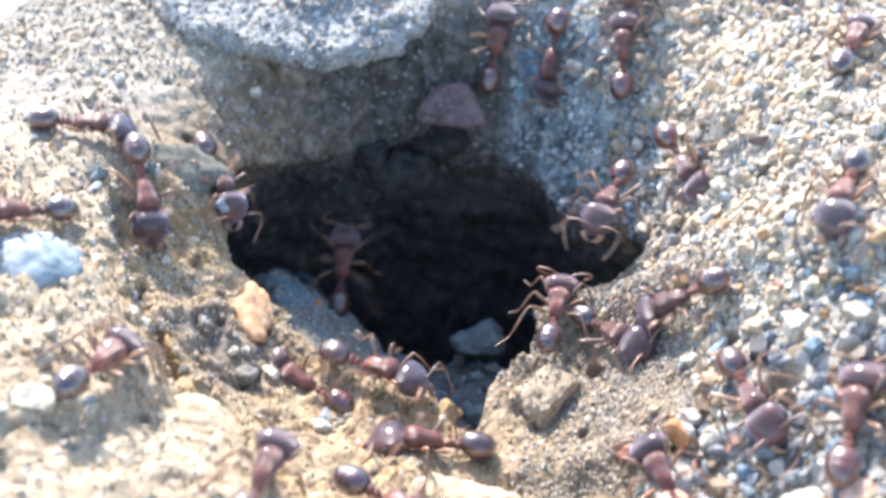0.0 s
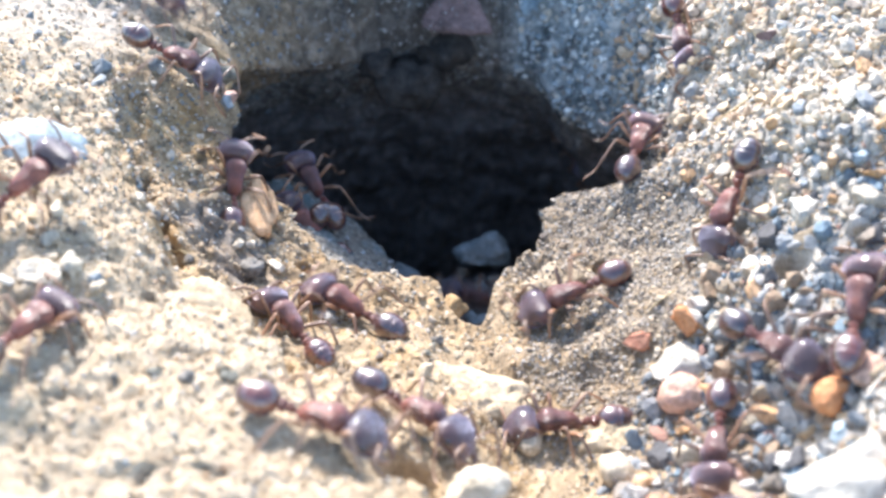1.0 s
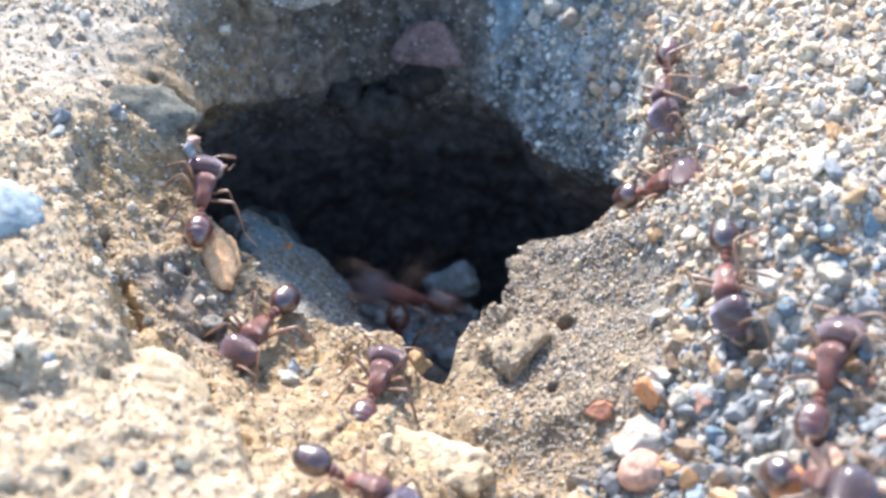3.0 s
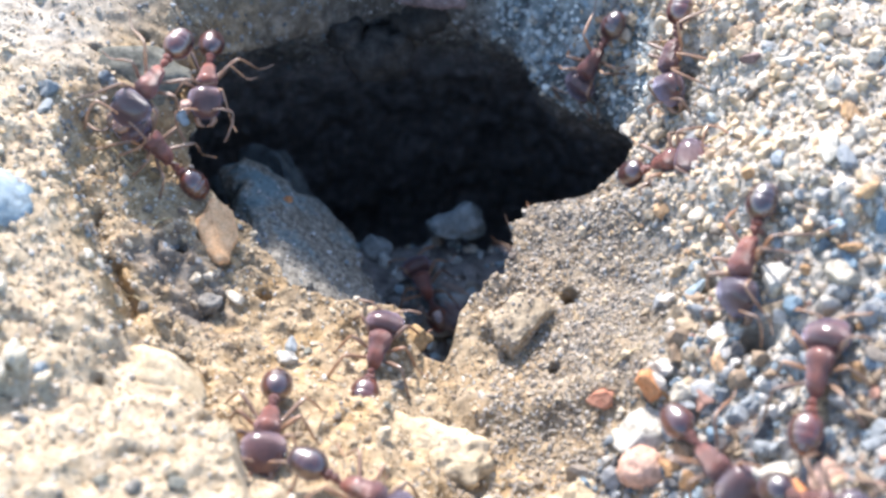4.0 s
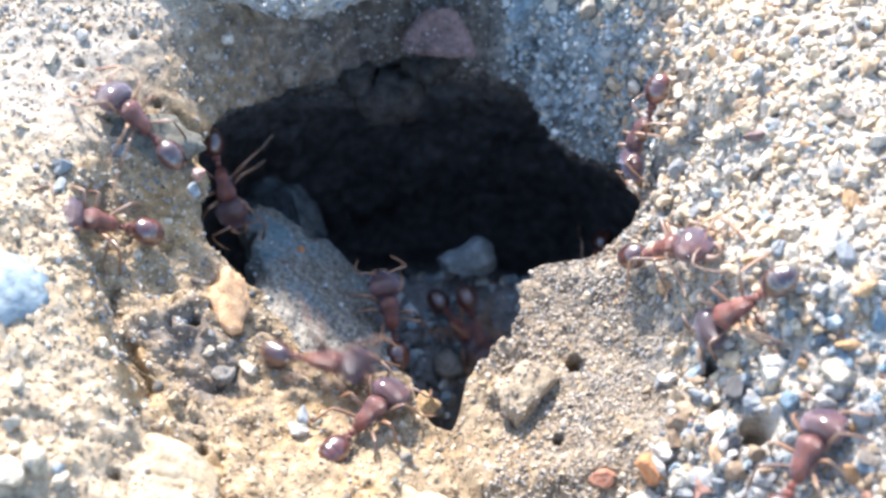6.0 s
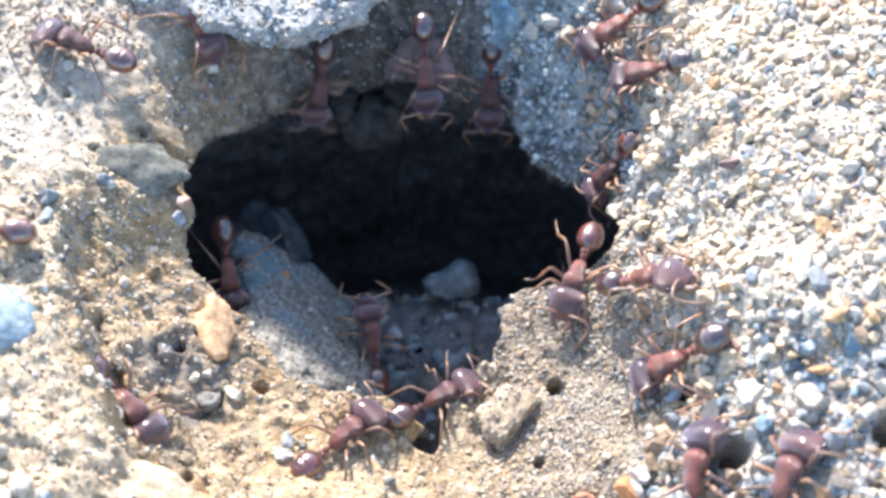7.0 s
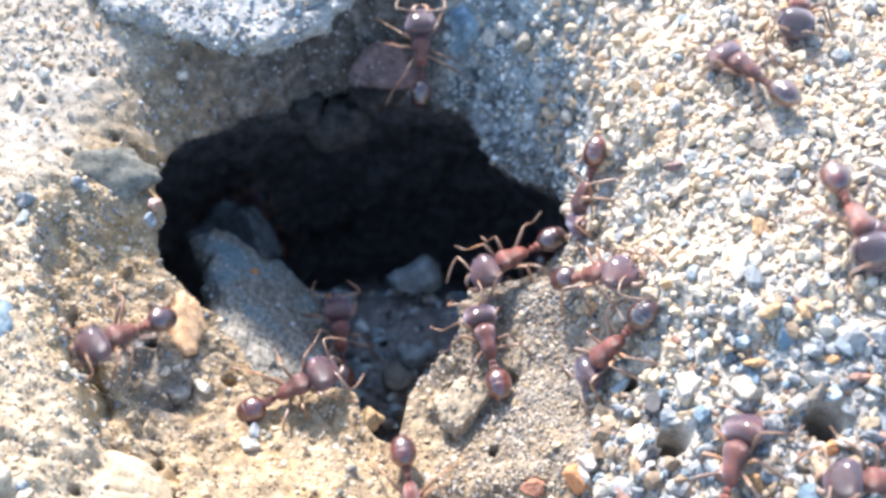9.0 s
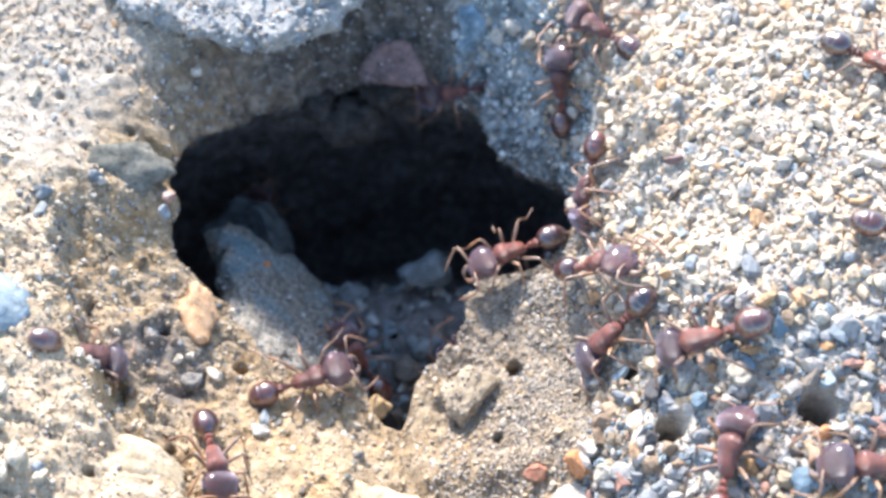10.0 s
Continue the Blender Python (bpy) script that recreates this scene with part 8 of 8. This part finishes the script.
    stride(ant, [(8.00, 10.00)])
    ant = spare_ant(44, 1.10)
    walk(ant, [
        (0.000, mm(-16.89, 5.72, -15.23, 0.0, -0.0, 59.1)),
        (6.300, mm(-16.89, 5.72, -15.23, 0.0, -0.0, 59.1)),
        (6.367, mm(-11.22, 10.21, -11.08, 27.6, 26.2, 64.8)),
        (6.433, mm(-12.31, 13.29, -10.06, 23.0, 5.3, 41.2)),
        (6.500, mm(-10.25, 17.33, -7.99, 29.4, 2.3, 3.3)),
        (6.600, mm(-9.93, 19.79, -4.61, 6.4, 12.8, -23.9)),
        (6.667, mm(-4.91, 30.75, -2.84, 3.1, 48.1, -63.8)),
        (6.733, mm(-2.72, 30.96, 3.37, -6.9, 33.0, -79.4)),
        (6.800, mm(-0.77, 31.98, 4.41, -7.0, 41.9, -90.1)),
        (7.000, mm(-0.41, 31.46, 3.87, -4.7, 41.1, -86.9)),
        (7.100, mm(-0.71, 33.41, 0.23, -16.8, 73.3, -101.4)),
        (7.200, mm(-0.87, 36.44, -3.72, 6.3, 117.0, -86.3)),
        (7.300, mm(-1.07, 39.02, -6.99, 8.6, 126.1, -87.3)),
        (7.400, mm(-1.40, 41.35, -10.46, 21.3, 118.6, -69.5)),
        (7.500, mm(-1.60, 42.58, -14.87, -48.2, 75.0, -140.6)),
        (7.633, mm(-3.23, 41.41, -11.11, 9.4, 111.2, -74.0)),
        (7.733, mm(-3.99, 39.46, -7.11, 139.5, 54.4, 53.0)),
        (7.800, mm(-4.12, 36.98, -5.57, 81.2, 8.8, 25.9)),
        (7.867, mm(-4.25, 34.50, -4.04, 32.5, -37.2, 47.8)),
        (8.000, mm(-4.89, 32.32, -1.10, 18.3, -28.8, 61.2)),
        (8.500, mm(-4.45, 34.74, 3.14, 52.1, -54.4, 34.9)),
        (8.733, mm(-0.96, 33.67, 4.60, 18.5, -41.4, 71.5)),
        (9.000, mm(2.53, 33.55, 5.13, 2.6, -42.9, 89.7)),
        (9.133, mm(3.04, 34.08, 3.41, 46.3, -36.6, 38.0)),
        (9.267, mm(3.55, 34.60, 1.69, 68.6, -9.6, 6.0)),
        (9.500, mm(3.64, 33.75, -1.03, 21.3, 39.8, -43.7)),
        (9.733, mm(4.04, 33.78, -1.11, -29.5, 37.7, -120.8)),
        (10.000, mm(4.45, 33.81, -1.18, -46.0, 1.7, -170.6)),
    ])
    stride(ant, [(6.30, 6.80), (7.00, 9.50)])
    ant = spare_ant(45, 1.10)
    walk(ant, [
        (0.000, mm(4.79, 47.86, 13.62, -3.0, 3.7, -95.0)),
        (6.000, mm(4.79, 47.86, 13.62, -3.0, 3.7, -95.0)),
        (6.200, mm(4.72, 44.30, 12.76, 2.3, 18.0, -94.4)),
        (6.400, mm(4.69, 41.14, 10.58, 0.1, 35.9, -94.3)),
        (6.600, mm(3.91, 37.53, 6.53, -0.2, 53.0, -94.0)),
        (6.800, mm(5.45, 35.30, 2.22, 3.3, 68.3, -91.2)),
        (7.000, mm(5.12, 33.78, -1.40, -1.7, 44.9, -92.8)),
        (7.100, mm(5.32, 35.08, -3.26, 70.8, 81.5, -27.7)),
        (7.167, mm(5.51, 36.39, -5.11, -15.4, 131.9, -121.2)),
        (7.333, mm(6.00, 39.49, -8.54, -12.7, 118.6, -123.1)),
        (7.500, mm(6.29, 41.73, -12.41, 80.7, 88.5, -12.5)),
        (7.600, mm(6.99, 40.28, -11.05, -9.1, 113.8, -114.2)),
        (7.733, mm(3.21, 26.15, -15.53, -2.0, 67.3, -89.1)),
        (7.833, mm(3.46, 25.00, -15.04, -13.5, 50.4, -89.9)),
        (7.967, mm(4.53, 18.06, -17.13, -10.0, -4.2, -83.5)),
        (8.067, mm(4.41, 15.34, -16.53, -7.8, 16.5, -91.6)),
        (8.200, mm(7.25, 5.03, -15.65, 34.6, -2.1, -100.8)),
        (8.300, mm(4.17, 0.91, -14.87, 0.0, -0.0, -92.9)),
        (8.600, mm(4.17, 0.91, -14.87, 0.0, 0.0, -38.2)),
        (8.900, mm(4.17, 0.91, -14.87, 0.0, -0.0, 16.6)),
        (9.200, mm(4.17, 0.91, -14.87, 0.0, -0.0, 71.4)),
        (9.267, mm(5.95, 2.78, -11.47, 51.7, -24.9, 49.3)),
        (9.333, mm(8.40, 8.97, -9.83, -12.5, -30.8, 74.2)),
        (9.400, mm(9.18, 11.16, -6.40, 31.5, -35.1, 60.3)),
        (9.500, mm(9.91, 12.00, -3.46, 43.9, -51.3, 46.5)),
        (9.533, mm(12.19, 17.23, -2.36, 1.0, -24.9, 52.8)),
        (9.567, mm(14.48, 22.46, -1.26, -34.9, -1.3, 39.6)),
        (9.633, mm(13.54, 25.34, -0.63, -39.0, -55.1, 80.4)),
        (9.700, mm(13.38, 28.32, 2.56, -10.4, -48.1, 65.8)),
        (10.000, mm(14.29, 29.83, 5.23, -31.6, -51.9, 94.2)),
    ])
    stride(ant, [(6.00, 8.30), (9.20, 10.00)])
    ant = spare_ant(46, 1.10)
    walk(ant, [
        (0.000, mm(11.12, 10.92, -14.90, 0.0, -0.0, 134.6)),
        (6.300, mm(11.12, 10.92, -14.90, 0.0, -0.0, 134.6)),
        (6.400, mm(10.56, 10.24, -13.08, -13.3, -39.9, 149.2)),
        (6.500, mm(4.55, 15.84, -16.39, -0.4, -7.6, 146.0)),
        (6.600, mm(-2.85, 14.67, -8.58, -16.3, -10.3, 171.3)),
        (6.700, mm(-7.46, 18.76, -6.28, -31.9, 16.6, -150.1)),
        (6.800, mm(-4.91, 30.75, -2.84, -39.3, 43.4, -123.2)),
        (6.900, mm(-6.75, 31.31, -1.62, -45.1, 57.4, -119.2)),
        (7.000, mm(-9.47, 31.89, 1.83, -38.5, 60.2, -111.5)),
        (7.133, mm(-8.77, 32.61, 3.12, 69.2, 38.1, 13.2)),
        (7.300, mm(-8.07, 33.32, 4.40, 69.0, -27.3, 44.8)),
        (7.400, mm(-5.78, 34.64, 4.80, 63.2, -21.1, 29.2)),
        (7.500, mm(-3.28, 35.56, 5.32, 51.3, -11.5, 20.0)),
        (7.600, mm(-0.88, 36.80, 6.55, 58.1, -22.8, 22.2)),
        (7.700, mm(1.53, 37.97, 7.81, 37.6, -26.3, 37.3)),
        (7.867, mm(4.30, 40.57, 10.29, 23.2, -29.4, 42.0)),
        (8.033, mm(6.74, 43.00, 12.46, 16.0, -19.3, 52.7)),
        (8.200, mm(9.39, 46.60, 13.36, 2.4, -10.1, 61.1)),
        (10.000, mm(9.39, 46.60, 13.36, 2.4, -10.1, 61.1)),
    ])
    stride(ant, [(6.30, 8.20)])
    ant = spare_ant(47, 1.12)
    walk(ant, [
        (0.000, mm(-12.01, 4.51, -0.76, -24.7, -6.7, 147.5)),
        (0.267, mm(-13.87, 3.05, 1.14, 14.7, -22.1, 147.4)),
        (0.500, mm(-16.15, 1.80, 2.44, 10.8, -30.3, 149.4)),
        (0.700, mm(-16.51, 4.66, 3.00, 26.7, -23.2, 112.6)),
        (0.867, mm(-16.78, 7.49, 3.52, 32.8, -11.7, 109.1)),
        (1.000, mm(-17.66, 10.22, 3.38, 16.3, -20.9, 90.7)),
        (1.200, mm(-19.16, 13.36, 4.58, 17.1, -16.6, 79.1)),
        (1.500, mm(-19.87, 14.73, 5.66, 35.3, -11.8, 67.9)),
        (1.700, mm(-18.43, 13.42, 4.90, 25.5, 2.1, 66.6)),
        (2.000, mm(-17.55, 13.49, 4.58, 20.7, -8.2, 59.1)),
        (2.200, mm(-17.31, 12.40, 4.51, 22.8, 1.7, 60.7)),
        (3.300, mm(-17.45, 13.26, 4.25, 11.5, -16.8, 101.2)),
        (3.500, mm(-17.00, 13.51, 4.08, 5.5, -22.2, 104.2)),
        (3.700, mm(-17.78, 12.91, 4.37, 16.8, -15.1, 102.0)),
        (3.850, mm(-18.91, 12.93, 5.07, 19.5, -22.3, 123.1)),
        (4.000, mm(-20.61, 13.19, 5.54, 2.7, -39.3, 151.6)),
        (4.500, mm(-20.95, 12.20, 5.87, 15.8, -36.5, 138.7)),
        (5.000, mm(-22.85, 10.10, 6.98, 3.5, -28.3, 163.4)),
        (5.500, mm(-22.24, 10.04, 6.70, -1.4, -31.2, 174.4)),
        (5.700, mm(-21.84, 11.35, 6.31, 0.9, -36.4, 165.9)),
        (5.933, mm(-24.17, 11.09, 7.61, -6.4, -31.8, -176.5)),
        (6.200, mm(-25.93, 10.81, 9.45, -23.4, -43.6, -153.9)),
        (6.800, mm(-27.88, 10.24, 11.80, 4.4, -16.5, -164.1)),
        (7.000, mm(-31.65, 9.57, 12.64, 2.5, -18.1, -171.7)),
        (7.200, mm(-35.03, 8.93, 13.85, 1.9, -2.7, -178.3)),
        (7.500, mm(-39.21, 8.34, 14.04, 6.2, -5.8, 177.8)),
        (7.800, mm(-43.26, 7.78, 14.38, 7.9, 6.8, 175.4)),
        (10.000, mm(-43.26, 7.78, 14.38, 7.9, 6.8, 175.4)),
    ])
    stride(ant, [(0.00, 1.70), (2.00, 2.20), (3.30, 4.00), (4.50, 5.00), (5.50, 7.80)])
    ant = spare_ant(48, 1.10)
    walk(ant, [
        (0.000, mm(8.80, 6.93, -14.99, 0.0, -0.0, 131.9)),
        (3.900, mm(8.80, 6.93, -14.99, 0.0, -0.0, 131.9)),
        (4.000, mm(2.30, 12.69, -17.76, 3.6, -42.5, 132.8)),
        (4.067, mm(1.05, 15.71, -16.53, -8.0, 3.1, 143.0)),
        (4.167, mm(-3.28, 19.10, -17.01, -0.5, 0.9, 147.8)),
        (4.233, mm(-5.62, 22.10, -16.50, -38.4, -8.5, -149.3)),
        (4.333, mm(-6.57, 21.96, -16.80, -64.1, 54.7, -125.6)),
        (4.400, mm(-12.00, 28.00, -6.00, 0.0, -60.0, 130.0)),
        (4.500, mm(-16.08, 26.36, 4.07, 6.3, 44.7, -8.3)),
        (4.750, mm(-16.21, 27.82, 4.49, 37.1, 59.7, 12.1)),
        (5.000, mm(-13.80, 28.60, 0.40, 3.7, 69.2, -66.8)),
        (5.500, mm(-14.40, 28.20, -3.00, 3.7, 69.2, -66.8)),
        (5.620, mm(-11.00, 27.00, -8.00, 0.0, 60.0, -60.0)),
        (5.700, mm(-6.52, 25.00, -19.80, 19.0, 86.2, -39.6)),
        (5.733, mm(-5.69, 24.31, -18.76, -0.9, 40.0, -54.4)),
        (5.800, mm(-4.87, 23.61, -17.71, -5.4, -6.2, -51.4)),
        (5.900, mm(-1.86, 20.52, -16.95, 3.9, -4.6, -56.3)),
        (6.000, mm(1.54, 15.99, -16.50, 7.2, -0.1, -55.0)),
        (6.100, mm(2.41, 12.62, -17.88, -14.6, 44.0, -60.8)),
        (6.200, mm(8.80, 6.93, -14.99, -0.0, -0.0, -51.1)),
        (10.000, mm(8.80, 6.93, -14.99, -0.0, -0.0, -51.1)),
    ])
    stride(ant, [(3.90, 4.50), (5.00, 6.20)])
    ant = spare_ant(49, 1.10)
    walk(ant, [
        (0.000, mm(12.00, 21.00, -15.00, 0.0, 0.0, 60.0)),
        (4.500, mm(12.00, 21.00, -15.00, 0.0, 0.0, 60.0)),
        (4.750, mm(12.60, 23.00, -7.00, 0.0, -50.0, 70.0)),
        (5.000, mm(13.83, 18.94, 1.30, 27.3, -23.8, -106.6)),
        (5.200, mm(13.49, 19.28, 0.69, 23.1, -27.5, -106.1)),
        (5.500, mm(13.29, 17.80, 1.21, 13.3, -18.5, -109.2)),
        (5.750, mm(12.60, 22.00, -9.00, 0.0, 50.0, -110.0)),
        (6.000, mm(12.00, 21.00, -15.00, 0.0, 0.0, -120.0)),
        (10.000, mm(12.00, 21.00, -15.00, 0.0, 0.0, -120.0)),
    ])
    stride(ant, [(4.50, 5.00), (5.50, 6.20)])
    ant = spare_ant(51, 1.12)
    walk(ant, [
        (0.000, mm(-14.00, 17.50, -16.00, 0.0, 0.0, 150.0)),
        (4.500, mm(-14.00, 17.50, -16.00, 0.0, 0.0, 150.0)),
        (4.700, mm(-13.80, 15.50, -7.00, 0.0, -60.0, 160.0)),
        (4.900, mm(-14.60, 13.40, 0.50, 0.0, -50.0, 165.0)),
        (5.100, mm(-17.39, 12.04, 3.86, 15.4, -19.3, 120.8)),
        (5.200, mm(-17.83, 12.13, 4.07, 18.8, -17.0, 117.8)),
        (5.300, mm(-18.95, 12.12, 4.67, 20.4, -20.4, 122.6)),
        (5.400, mm(-18.97, 13.48, 4.85, 17.3, -23.4, 122.8)),
        (5.500, mm(-18.71, 14.02, 4.81, 1.1, -28.3, 149.8)),
        (5.600, mm(-18.99, 14.83, 5.16, -6.7, -33.0, 161.0)),
        (5.700, mm(-19.95, 15.86, 6.49, 2.4, -44.9, 147.2)),
        (6.100, mm(-24.02, 20.70, 9.65, 10.4, -17.8, 141.7)),
        (6.500, mm(-30.81, 28.77, 11.46, -5.4, -2.9, 141.2)),
        (6.800, mm(-36.89, 34.52, 11.43, -9.1, 1.1, 133.2)),
        (10.000, mm(-36.89, 34.52, 11.43, -9.1, 1.1, 133.2)),
    ])
    stride(ant, [(4.50, 6.80)])
    ant = spare_ant(52, 1.15)
    walk(ant, [
        (0.000, mm(34.06, -11.22, 14.73, -4.1, 1.6, 178.7)),
        (8.000, mm(34.06, -11.22, 14.73, -4.1, 1.6, 178.7)),
        (8.500, mm(30.42, -10.41, 14.87, -8.5, 0.1, 173.9)),
        (9.000, mm(31.45, -10.41, 14.83, -7.1, -1.8, 177.2)),
        (9.500, mm(31.16, -9.91, 14.88, -4.8, -1.6, 176.7)),
        (10.000, mm(31.46, -10.42, 14.83, -7.2, -1.8, 177.5)),
    ])
    stride(ant, [(8.00, 8.90)])
    ant = spare_ant(50, 1.15)
    walk(ant, [
        (0.000, mm(-38.57, 1.66, 14.88, -7.5, 5.0, -0.3)),
        (8.800, mm(-38.57, 1.66, 14.88, -7.5, 5.0, -0.3)),
        (9.133, mm(-32.74, 1.04, 14.84, -4.4, -0.8, -7.3)),
        (9.500, mm(-29.48, 0.31, 16.68, 11.6, -15.6, -13.8)),
        (9.667, mm(-26.34, 1.51, 14.04, 44.7, -18.0, -27.0)),
        (9.800, mm(-25.41, 1.16, 11.55, 3.4, 14.0, -7.7)),
        (10.000, mm(-22.90, 1.51, 7.53, 3.8, 46.3, 6.6)),
    ])
    stride(ant, [(8.80, 10.00)])


motions()
